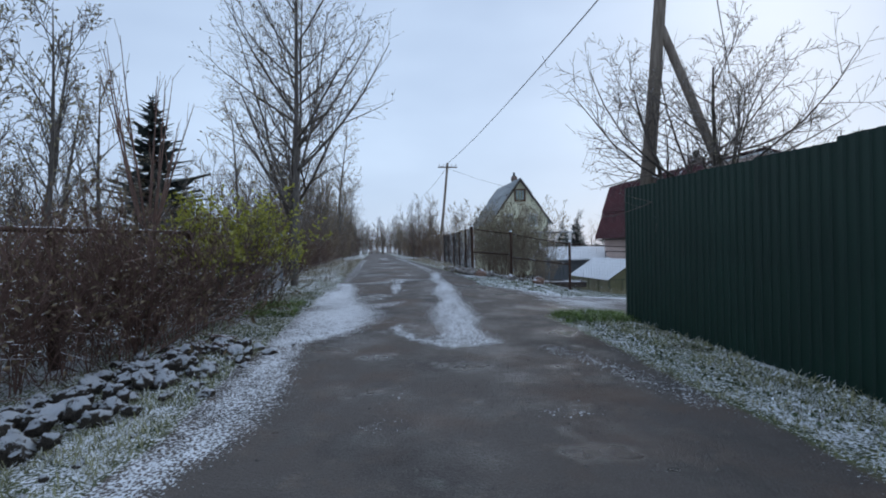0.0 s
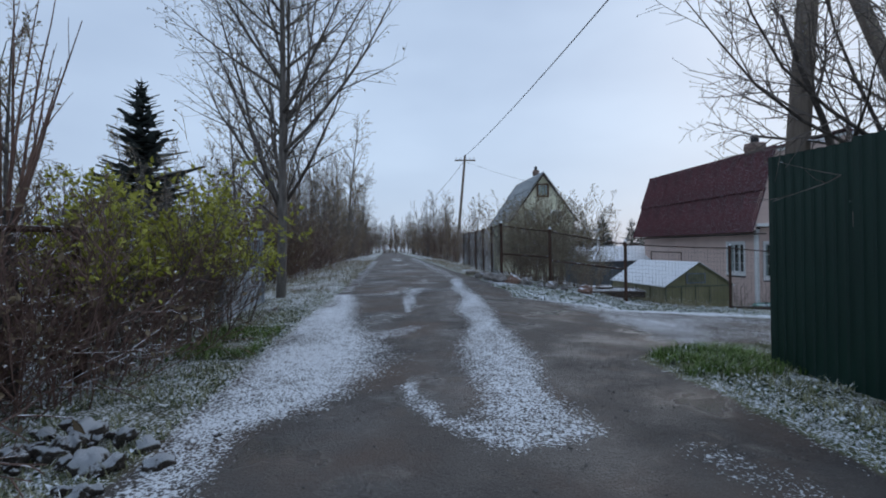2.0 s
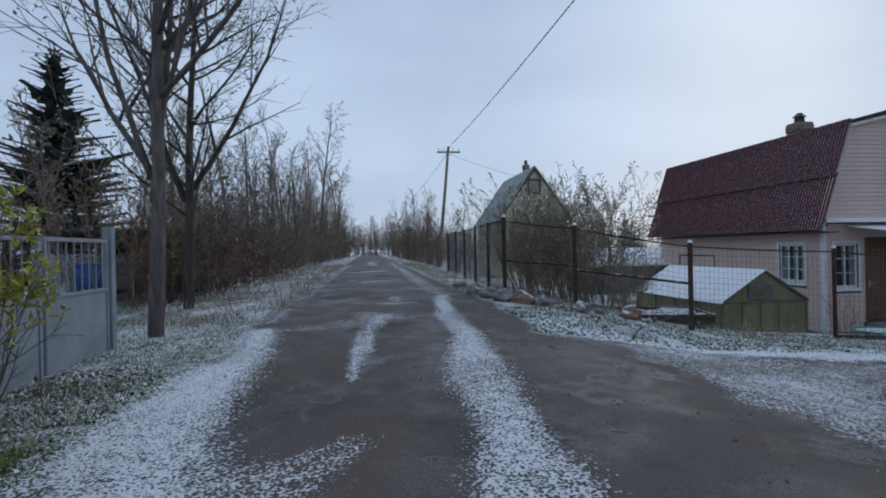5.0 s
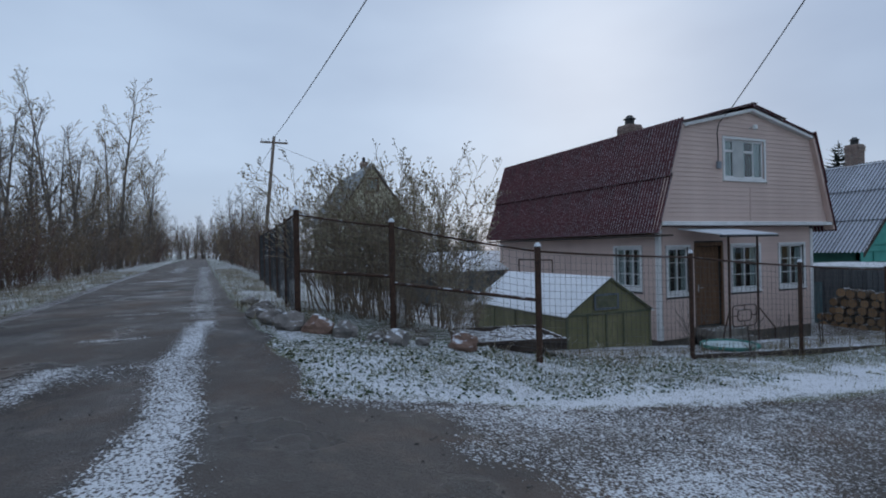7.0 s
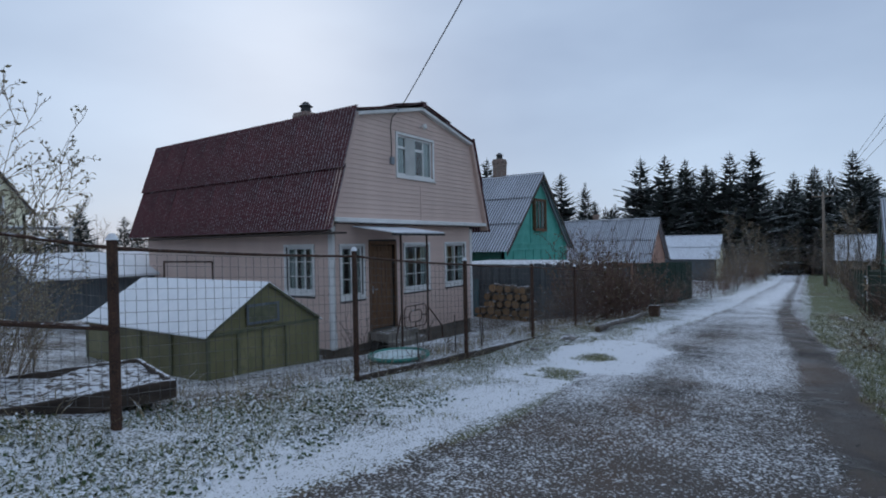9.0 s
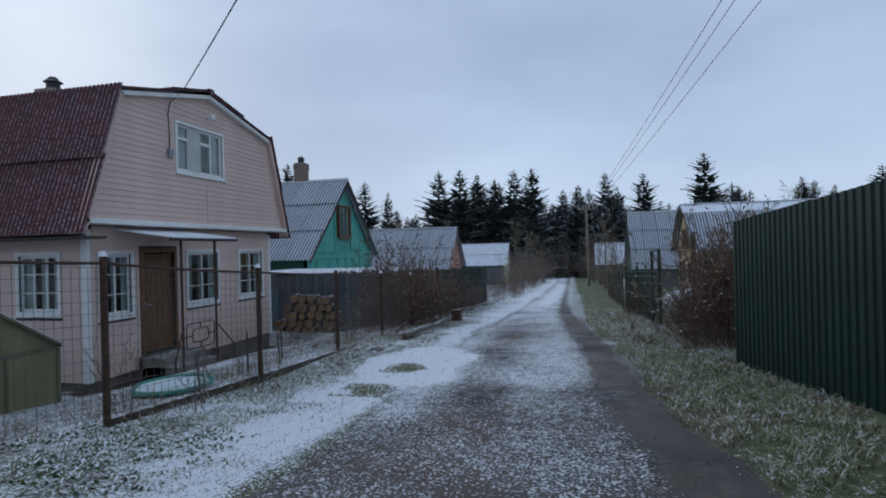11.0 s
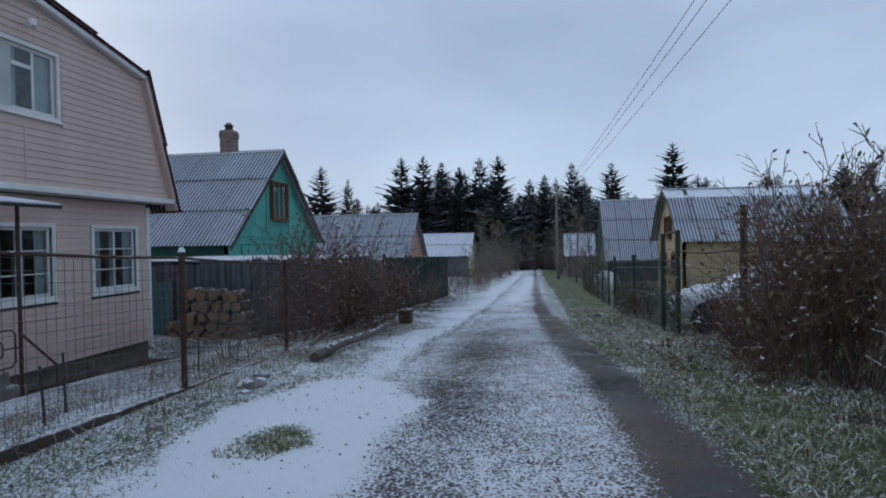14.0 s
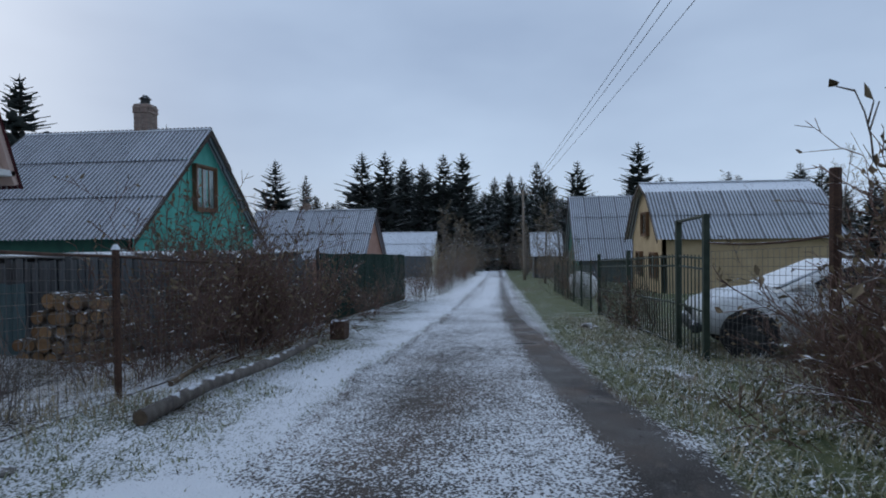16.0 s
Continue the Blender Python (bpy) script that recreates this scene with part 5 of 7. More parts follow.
# ---- grey plank fence, lean-to shed, firewood ----
def plank_fence(x0, y0, x1, y1, zb0, zb1, height, label):
    f = thing("plank_fence", label, "fence", (x0, y0, zb0))
    run = Vector((x1 - x0, y1 - y0))
    n = int(run.length / 0.135)
    ang = math.degrees(math.atan2(run.y, run.x))
    for i in range(n):
        t = i / n
        h = height + random.uniform(-0.05, 0.05)
        o = part("plank", Geo().box((0, -0.011, 0), (0.118, 0.011, h), 0.004), M["grey_plank"], f)
        o.matrix_basis = pose(run.x * t, run.y * t, (zb1 - zb0) * t + 0.03, random.uniform(-1, 1), random.uniform(-0.8, 0.8), ang)
    for h in (0.35, height - 0.3):
        part("rail", Geo().box((0, 0.015, h), (run.length, 0.06, h + 0.07), 0.006).moved(pose(0, 0, 0, 0, math.degrees(math.atan2(zb0 - zb1, run.length)), ang)), M["grey_plank"], f)
    return f


plank_fence(20.15, 24.0, 20.1, 15.9, -1.3, -0.98, 1.66, "weathered grey plank fence behind stacked firewood")
plank_fence(20.1, 15.9, 22.4, 15.7, -0.98, -1.05, 1.5, "weathered grey plank fence behind bare bushes")
sh = thing("shed", "low flat-roofed shed behind the plank fence", "shed", (20.5, 16.6, -1.1))
g = Geo().box((0, 0, -0.2), (3.6, 5.4, 1.66))
part("body", g, M["grey_plank"], sh)
part("roof", Geo().box((-0.3, -0.25, 1.68), (3.9, 5.6, 1.72), 0.01), M["slate_pale"], sh, "flat roof edged with snow")


def firewood():
    f = thing("firewood_stack", "round-log firewood stack against a plank fence", "firewood", (19.9, 17.95, ground_z(19.6, 18.9) - 0.13), 90)
    rng = random.Random(4)
    row, z = 0, 0.13
    meshes = []
    for k in range(5):
        rr = (0.115, 0.128, 0.138, 0.148, 0.155)[k]
        g = Geo()
        g.tube([(0, -0.25, 0), (0, 0.25, 0)], rr, rr * 0.96, 11)
        meshes.append((g.mesh("log", M["log_bark"]), Geo().tube([(0, 0.249, 0), (0, 0.253, 0)], rr * 0.86, sides=11).mesh("cut_face", M["log_end"])))
    while z < 1.3:
        x = 0.1 + (0.1 if row % 2 else 0) + 0.02 * row * row
        while x < 2.3 - 0.045 * row * row:
            me, end = meshes[rng.randrange(5)]
            o = new("log", me)
            o.parent = f
            o.matrix_basis = pose(x + rng.uniform(-0.05, 0.05), rng.uniform(-0.1, 0.1), z + rng.uniform(-0.04, 0.03), 0, rng.uniform(0, 360), 0)
            e = new("cut_face", end)
            e.parent = o
            tagged(e, "pale sawn log end")
            x += 0.285
        z += 0.25
        row += 1
    return f


firewood()


pf = thing("pipe_frame", "thin dark pipe frame standing behind the greenhouse", "frame", (10.36, 22.85, 1.07))
pz = ground_z(11.0, 23.0) - 1.07
for a, b in (((0, 0, pz - 0.2), (0, 0, 0)), ((1.52, 0.5, pz - 0.2), (1.52, 0.5, -0.06))):
    part("post", Geo().tube([a, b], 0.02, sides=6), M["rust"], pf)
part("top_bar", Geo().tube([(0, 0, 0), (1.52, 0.5, -0.06)], 0.02, sides=6), M["rust"], pf)
td = thing("garden_door", "faded teal boarded door beside the firewood stack", "door", (20.0, 20.25, -1.5))
for i in range(6):
    part("board", Geo().box((-0.02, 0.13 * i, 0), (0.006, 0.13 * i + 0.122, 1.62 - 0.01 * (i % 3)), 0.004), M["faded_teal"], td)
for z in (0.25, 1.25):
    part("ledger", Geo().box((0.008, 0.0, z), (0.04, 0.78, z + 0.1), 0.005), M["grey_plank"], td)


# ---- verge details: log, stones, box, garden bed, hoop ----
lg = thing("fallen_log", "old fallen log dusted with snow on the verge", "log", drop_to(14.87, 14.38), -2)
part("trunk", Geo().tube([(0, 0, 0.06), (1.0, 0.05, 0.05), (2.1, -0.06, 0.02), (3.4, -0.05, 0.02)], 0.068, 0.05, 10), M["bark_grey"], lg, smooth=True)
part("cut_end", Geo().tube([(-0.004, 0, 0.06), (0.002, 0, 0.06)], 0.06, sides=9), M["log_bark"], lg)
solo("branch_pole", Geo().tube([(0, 0, 0.03), (0.9, 0.15, 0.05), (1.7, 0.25, 0.03)], 0.035, 0.02, 6), M["log_bark"], "thin fallen branch on the snowy verge", "branch", drop_to(16.2, 15.0))
bx = thing("rusty_box", "small rusty iron box at the lane's edge", "box", drop_to(20.2, 14.45))
part("body", Geo().box((-0.16, -0.13, 0), (0.16, 0.13, 0.3), 0.01), M["rust"], bx)
part("lid", Geo().box((-0.175, -0.145, 0.3), (0.175, 0.145, 0.325), 0.008), M["rust"], bx)


def rock(name, r, mat, x, y, label, squash=0.7, seed=0, sink=0.55):
    rng = random.Random(seed)
    bm = bmesh.new()
    bmesh.ops.create_icosphere(bm, subdivisions=3, radius=1.0)
    off = Vector((rng.uniform(0, 50), rng.uniform(0, 50), rng.uniform(0, 50)))
    for v in bm.verts:
        k = 0.82 + 0.42 * noise.noise(v.co * 1.2 + off) + 0.16 * noise.noise(v.co * 2.9 + off) + 0.05 * noise.noise(v.co * 7 + off)
        v.co = Vector((v.co.x * r * k * rng.uniform(0.995, 1.005), v.co.y * r * 0.8 * k, v.co.z * r * squash * k))
    me = bpy.data.meshes.new(name)
    bm.to_mesh(me)
    bm.free()
    me.materials.append(mat)
    o = new(name, me)
    o.matrix_basis = pose(x, y, ground_z(x, y) + r * squash * (1 - sink) * 0.6, 0, 0, rng.uniform(0, 360))
    return tagged(o, label, "stone", "stones by the fence")


for i, (x, y, r, m) in enumerate(((2.86, 16.95, 0.26, "stone"), (3.0, 16.5, 0.28, "stone"), (3.3, 16.2, 0.25, "stone_red"), (3.55, 15.85, 0.22, "stone"), (3.85, 15.65, 0.12, "stone"), (4.05, 15.45, 0.2, "stone"),
                                  (4.35, 15.4, 0.11, "stone"), (4.85, 15.35, 0.24, "stone_red"), (2.75, 17.6, 0.22, "stone"), (2.85, 18.5, 0.2, "stone"), (2.75, 19.6, 0.18, "stone"))):
    rock("boulder", r, M[m], x, y, "reddish field stone dusted with snow" if m == "stone_red" else "grey field stone dusted with snow", seed=i)
for i, (x, y, r) in enumerate(((12.0, 14.5, 0.1), (12.7, 14.55, 0.08), (13.5, 14.5, 0.19), (13.9, 14.6, 0.11), (13.2, 14.4, 0.07), (17.0, 9.7, 0.15), (22.0, 9.9, 0.25))):
    rock("boulder", r, M["stone"], x, y, "small grey stone half under snow", 0.4, 50 + i)


def clods():
    """A heap of frozen soil clods under frost."""
    rng = random.Random(9)
    heap = thing("soil_heap", "heap of frozen dark soil clods dusted with snow", "soil heap", drop_to(-2.3, 4.6))
    base = Vector(drop_to(-2.3, 4.6))
    shapes = []
    for k in range(6):
        bm = bmesh.new()
        bmesh.ops.create_icosphere(bm, subdivisions=3, radius=1.0)
        for v in bm.verts:
            v.co *= 1 + 0.5 * noise.noise(v.co * 1.6 + Vector((k * 9, 0, 0))) + 0.2 * noise.noise(v.co * 3.6 + Vector((k * 7, 3, 0))) + 0.1 * noise.noise(v.co * 8 + Vector((k, 1, 0)))
            v.co.z *= 0.7
        me = bpy.data.meshes.new("clod")
        bm.to_mesh(me)
        bm.free()
        me.materials.append(M["soil"])
        me.polygons.foreach_set("use_smooth", [True] * len(me.polygons))
        shapes.append(me)
    for i in range(290):
        t = rng.random()
        y = 1.6 + 5.0 * t
        cx = -3.0 + 0.17 * y
        x = cx + rng.gauss(0, 0.33)
        h = max(0.0, 0.18 * (1 - abs(x - cx) / 0.75)) * (1 - 0.3 * t)
        s = 0.022 + 0.085 * rng.random() ** 1.6
        o = new("clod", shapes[rng.randrange(6)])
        o.parent = heap
        o.matrix_basis = Matrix.Translation(Vector((x, y, ground_z(x, y) + h * rng.uniform(0.2, 1))) - base) @ pose(0, 0, 0, rng.uniform(0, 50), rng.uniform(0, 50), rng.uniform(0, 360)) @ Matrix.Scale(s, 4)


clods()
bed = thing("garden_bed", "plank-edged garden bed with snow on bare soil", "garden bed", drop_to(5.45, 15.85, -0.08), -14)
for a, b in (((-0.35, -0.35, 0), (1.0, -0.31, 0.16)), ((-0.35, 0.9, 0), (1.0, 0.94, 0.16)), ((-0.35, -0.31, 0), (-0.31, 0.9, 0.16)), ((0.96, -0.31, 0), (1.0, 0.9, 0.16))):
    part("edge_board", Geo().box(a, b, 0.008), M["dark_wood"], bed)
g = Geo()
for j in range(16):
    for i in range(20):
        x, y = -0.31 + 1.27 * i / 19, -0.31 + 1.21 * j / 15
        g.v.append((x, y, 0.12 + 0.05 * noise.noise(Vector((x * 4, y * 4, 2)))))
g.f = [(j * 20 + i, j * 20 + i + 1, j * 20 + i + 21, j * 20 + i + 20) for j in range(15) for i in range(19)]
part("soil", g, M["bed_soil"], bed, "bare soil under snow", True)
hp = thing("paddling_ring", "flat teal plastic ring holding snow in the garden", "garden ring", drop_to(10.05, 15.8, 0.03))
ring = [(0.46 * math.cos(a * math.pi / 12), 0.42 * math.sin(a * math.pi / 12), 0.05) for a in range(25)]
part("rim", Geo().tube(ring, 0.03, sides=8, caps=False), M["hose"], hp, smooth=True)
part("bottom", Geo().tube([(0, 0, 0.0), (0, 0, 0.055)], 0.41, sides=20), M["water"], hp)
for i, (x, y) in enumerate(((9.9, 15.3), (12.0, 15.5), (12.4, 15.7), (11.3, 15.6), (14.2, 15.6))):
    solo("stake", Geo().tube([(0, 0, -0.1), (0.02 * i - 0.04, 0.02, 0.45 + 0.05 * i)], 0.014, 0.01, 5), M["dark_wood"], "thin wooden stake in the garden", "stake", drop_to(x, y), group="garden stakes")
shd = thing("snowy_shed", "low shed with snowy roof behind shrubs", "shed", (9.3, 27.0, -0.2))
part("body", Geo().box((0, 0, -0.3), (4.4, 3, 0.85)), M["grey_plank"], shd)
g = Geo()
g.v = [(-0.2, -0.3, 0.8), (4.6, -0.3, 0.8), (4.6, 1.5, 1.45), (-0.2, 1.5, 1.45), (4.6, 3.3, 0.8), (-0.2, 3.3, 0.8)]
g.v += [(x, y, z + 0.06) for x, y, z in g.v]
g.f = [(6, 7, 8, 9), (9, 8, 10, 11), (0, 3, 2, 1), (3, 5, 4, 2), (0, 1, 7, 6), (5, 11, 10, 4), (1, 2, 8, 7), (2, 4, 10, 8), (0, 6, 9, 3), (3, 9, 11, 5)]
part("roof", g, M["snow_roof"], shd, "gable roof under snow")


# ---- green iron gates, posts and car in the far garden ----
def picket_gate():
    g = thing("iron_gate", "dark green iron picket gate beside the lane", "gate", (19.34, 9.03, -0.86))
    run, drop = Vector((5.6, 0.14)), -0.3
    for k in range(2):
        leaf = new("gate_leaf")
        leaf.parent = g
        leaf.matrix_basis = pose(run.x * 0.5 * k, run.y * 0.5 * k, drop * 0.5 * k, 0, 3.0, 1.4)
        w = 2.74
        for z in (0.12, 0.72, 1.28, 1.42):
            part("rail", Geo().tube([(0.04, 0, z), (w, 0, z)], 0.016, sides=5), M["frame_gate"], leaf)
        for i in range(21):
            u = 0.06 + (w - 0.08) * i / 20
            part("picket", Geo().tube([(u, 0, 0.08), (u, 0, 1.46)], 0.0095, sides=5), M["frame_gate"], leaf)
    for f in (0, 0.5, 1):
        part("post", Geo().box((run.x * f - 0.04, run.y * f - 0.04, drop * f - 0.3), (run.x * f + 0.04, run.y * f + 0.04, drop * f + (1.95 if f == 0 else 1.6)), 0.008), M["frame_gate"], g)
    part("post", Geo().box((-1.02, -0.07, -0.3), (-0.94, 0.01, 2.0), 0.008), M["frame_gate"], g)
    wicket = new("wicket")
    wicket.parent = g
    wicket.matrix_basis = pose(-0.94, -0.03, 0.0, 0, 0, 1.8)
    for z in (0.12, 0.72, 1.28, 1.42):
        part("rail", Geo().tube([(0, 0, z), (0.9, 0, z)], 0.016, sides=5), M["frame_gate"], wicket)
    for i in range(7):
        part("picket", Geo().tube([(0.06 + 0.13 * i, 0, 0.08), (0.06 + 0.13 * i, 0, 1.46)], 0.0095, sides=5), M["frame_gate"], wicket)
    part("lintel", Geo().tube([(0, 0, 1.93), (-0.98, -0.03, 1.98)], 0.025, sides=6), M["frame_gate"], g)
    return g


M["frame_gate"] = material("frame_gate", (0.02, 0.032, 0.022), (0.04, 0.055, 0.038), 9, 0.6, 0.2, snow=0.15)
picket_gate()
gf = thing("garden_fence", "thin green post fence along the far verge", "fence", (24.4, 9.2, -1.1))
for i in range(7):
    x = 1.6 + i * 1.9
    part("post", Geo().tube([(x, -0.03 * i, -0.5 - 0.09 * i), (x, -0.03 * i, 1.35 - 0.09 * i)], 0.03, sides=6), M["frame_gate"], gf)
    if i < 6:
        part("netting", netting((x, -0.03 * i, 0), (x + 1.9, -0.03 * i - 0.03, 0), -0.05 - 0.09 * i, -0.14 - 0.09 * i, 1.2 - 0.09 * i, 1.11 - 0.09 * i, 0.11, 0.004), M["frame_gate"], gf)
rp = thing("garden_fence", "rusty post fence with sagging wire mesh among brush", "fence", (16.26, 8.65, -0.65))
post_thing(rp, 0.0, 0.0, -0.1, 2.1, 0, 0, 0, 0.05, False)
part("rail", Geo().tube(sagged((0, 0, 1.5), (2.1, 0.33, 1.42), 0.05, 8), 0.014, sides=5), M["rust"], rp)
part("rail", Geo().tube([(-2.3, -0.1, 1.5), (0, 0, 1.45)], 0.014, sides=5), M["rust"], rp)
part("netting", netting((0, 0, 0), (2.1, 0.33, 0), 0, -0.14, 1.4, 1.3, 0.09, 0.0025), M["wire"], rp)
tk = thing("water_tank", "white plastic water tank on the ground", "tank", (33.0, 8.4, -1.5), 0)
part("body", Geo().tube([(-0.75, 0, 0.5), (-0.7, 0, 0.5), (0.7, 0, 0.5), (0.75, 0, 0.5)], 0.52, 0.5, 16), M["white_trim"], tk, smooth=True)
for u in (-0.45, 0.4):
    part("cradle", Geo().box((u, -0.4, -0.3), (u + 0.08, 0.4, 0.1), 0.01), M["dark_wood"], tk)


def car():
    c = thing("parked_car", "silver hatchback car dusted with snow behind the gate", "car", (19.25, 6.85, ground_z(19.2, 7.2) + 0.02), 80)
    # body lofted from cross-sections along its length, nose towards +x
    secs = [(-2.0, 0.52, 0.85, 0.62), (-1.95, 0.32, 0.98, 0.72), (-1.5, 0.26, 1.02, 0.8), (-0.6, 0.24, 0.98, 0.82), (0.4, 0.24, 0.95, 0.82), (0.9, 0.24, 0.92, 0.82), (1.5, 0.26, 0.84, 0.79), (1.88, 0.32, 0.7, 0.7), (1.98, 0.42, 0.6, 0.58)]
    g = Geo()
    for x, lo, hi, w in secs:
        mid = lo + (hi - lo) * 0.62
        g.v += [(x, -w * 0.9, lo), (x, -w, lo + 0.12), (x, -w, mid), (x, -w * 0.9, hi - 0.02), (x, -w * 0.6, hi), (x, w * 0.6, hi), (x, w * 0.9, hi - 0.02), (x, w, mid), (x, w, lo + 0.12), (x, w * 0.9, lo)]
    for i in range(len(secs) - 1):
        for k in range(10):
            g.f.append((i * 10 + k, i * 10 + (k + 1) % 10, i * 10 + 10 + (k + 1) % 10, i * 10 + 10 + k))
    g.f += [tuple(range(9, -1, -1)), tuple(range(80, 90))]
    part("body", g, M["car_paint"], c, smooth=True)
    cab = [(-1.85, 0.97, 0.74, 1.0), (-1.35, 0.97, 0.6, 1.29), (0.16, 0.93, 0.6, 1.32), (1.0, 0.88, 0.72, 0.92)]
    g = Geo()
    for x, lo, w, hi in cab:
        g.v += [(x, -0.76, lo - 0.05), (x, -w, hi - 0.03), (x, -w * 0.8, hi), (x, w * 0.8, hi), (x, w, hi - 0.03), (x, 0.76, lo - 0.05)]
    for i in range(3):
        for k in range(6):
            g.f.append((i * 6 + k, i * 6 + (k + 1) % 6, i * 6 + 6 + (k + 1) % 6, i * 6 + 6 + k))
    g.f += [(5, 4, 3, 2, 1, 0), (18, 19, 20, 21, 22, 23)]
    part("cabin", g, M["car_paint"], c, smooth=True)
    for s in (-1, 1):
        g = Geo()
        g.v = [(-1.2, s * 0.745, 1.0), (0.7, s * 0.745, 0.96), (0.14, s * 0.64, 1.25), (-1.1, s * 0.65, 1.23)]
        g.v += [(x, y + s * 0.012, z) for x, y, z in g.v]
        g.f = [(0, 1, 2, 3), (4, 7, 6, 5), (0, 4, 5, 1), (1, 5, 6, 2), (2, 6, 7, 3), (3, 7, 4, 0)]
        part("side_window", g, M["tyre"], c, "dark side glass")
        lamp = Geo().tube([(1.8, s * 0.5, 0.56), (1.925, s * 0.49, 0.55)], 0.075, 0.06, 10)
        part("headlight", lamp, M["porcelain"], c, "clear round headlight")
        part("mirror", Geo().box((0.6, s * 0.84 - 0.09, 0.93), (0.72, s * 0.84 + 0.08, 1.05), 0.02), M["car_paint"], c)
    part("windscreen", Geo().add([(0.24, -0.5, 1.29), (0.24, 0.5, 1.29), (0.99, 0.62, 0.935), (0.99, -0.62, 0.935), (0.25, -0.5, 1.31), (0.25, 0.5, 1.31), (1.0, 0.62, 0.955), (1.0, -0.62, 0.955)],
                                 [(3, 2, 1, 0), (4, 5, 6, 7), (0, 1, 5, 4), (1, 2, 6, 5), (2, 3, 7, 6), (3, 0, 4, 7)]), M["snow_roof"], c, "windscreen covered with snow")
    part("bumper", Geo().box((1.9, -0.7, 0.3), (2.06, 0.7, 0.45), 0.04), M["dark_metal"], c)
    part("grille", Geo().box((1.95, -0.32, 0.5), (1.995, 0.32, 0.6), 0.01), M["tyre"], c)
    for x in (-1.25, 1.34):
        for s in (-1, 1):
            # uncut body: a black disc gives the shade of the hollow round each wheel
            part("arch_shade_disc", Geo().tube([(x, s * 0.7, 0.32), (x, s * 0.822, 0.32)], 0.36, sides=20), M["tyre"], c, "black disc for the shaded wheel-arch hollow")
            wheel = new("wheel")
            wheel.parent = c
            wheel.matrix_basis = pose(x, s * 0.74, 0.29)
            part("tyre", Geo().tube([(0, -0.09, 0), (0, -0.07, 0), (0, 0.07, 0), (0, 0.09, 0)], 0.29, 0.285, 18), M["tyre"], wheel, smooth=False)
            part("rim", Geo().tube([(0, s * 0.085, 0), (0, s * 0.1, 0)], 0.18, 0.15, 14), M["dark_metal"], wheel, "dull dark steel rim")
    return c


car()


# ---- plants ----
class Plant:
    """Grows a branching woody plant into a trunk mesh, a twig mesh and a leaf mesh."""

    def __init__(self, seed, thin=0.0035):
        self.thin = thin
        self.r = random.Random(seed)
        self.trunk, self.twigs, self.leaves = Geo(), Geo(), Geo()
        self.tips = []

    def rand_dir(self, d, angle):
        a = d.orthogonal().normalized()
        a.rotate(Matrix.Rotation(self.r.uniform(0, 6.283), 3, d))
        return (d * math.cos(angle) + a * math.sin(angle)).normalized()

    def limb(self, p, d, length, r0, r1, level, spec):
        """spec[level]: children, spread in degrees, child length share, wiggle, lift, segments, start."""
        kids, spread, share, wig, lift, seg, start = spec[level]
        pts, dirs = [Vector(p)], [Vector(d)]
        d = Vector(d)
        for i in range(seg):
            d = (d + Vector((self.r.gauss(0, wig), self.r.gauss(0, wig), self.r.gauss(0, wig * 0.6) + lift))).normalized()
            pts.append(pts[-1] + d * (length / seg))
            dirs.append(d)
        g = self.trunk if r0 > 0.022 else self.twigs
        g.tube(pts, r0, r1, 8 if r0 > 0.07 else (5 if r0 > 0.022 else 3), caps=r0 > 0.022)
        if level + 1 >= len(spec):
            self.tips += [(pts[k], dirs[k]) for k in range(1, len(pts))]
            return
        for k in range(kids):
            f = start + (1 - start) * (k + self.r.random()) / kids
            u = f * seg
            i = min(seg - 1, int(u))
            q = pts[i].lerp(pts[i + 1], u - i)
            rr = r0 + (r1 - r0) * f
            nd = self.rand_dir(dirs[i + 1], radians(self.r.gauss(spread, spread * 0.2)))
            nl = length * share * (1.15 - 0.65 * f) * self.r.uniform(0.75, 1.2)
            self.limb(q, nd, nl, max(self.thin, min(rr * 0.62, 0.0115 * nl + 0.003)), max(self.thin * 0.6, rr * 0.1), level + 1, spec)

    def leaf(self, p, d, size):
        u = self.rand_dir(d, self.r.uniform(0.4, 1.3))
        w = u.orthogonal().normalized()
        w.rotate(Matrix.Rotation(self.r.uniform(0, 6.28), 3, u))
        k = len(self.leaves.v)
        a, b = p + u * size * 0.45 + w * size * 0.25, p + u * size * 0.45 - w * size * 0.25
        n = u.cross(w) * size * 0.1
        self.leaves.v += [tuple(p), tuple(a + n), tuple(p + u * size), tuple(b + n)]
        self.leaves.f.append((k, k + 1, k + 2, k + 3))

    def foliate(self, share, size, low=0.0):
        for p, d in self.tips:
            if p.z >= low and self.r.random() < share:
                self.leaf(p, d, size * self.r.uniform(0.6, 1.3))

    def place(self, name, label, category, loc, trunk_mat, twig_mat, leaf_mat=None, leaf_name="foliage", group=""):
        t = thing(name, label, category, loc, 0, group)
        if self.trunk.v:
            part("trunk", self.trunk, trunk_mat, t, smooth=True)
        if self.twigs.v:
            tagged(part("branchwork", self.twigs, twig_mat, t), kind="stuff")
        if leaf_mat and self.leaves.v:
            tagged(part(leaf_name, self.leaves, leaf_mat, t), kind="stuff")
        return t


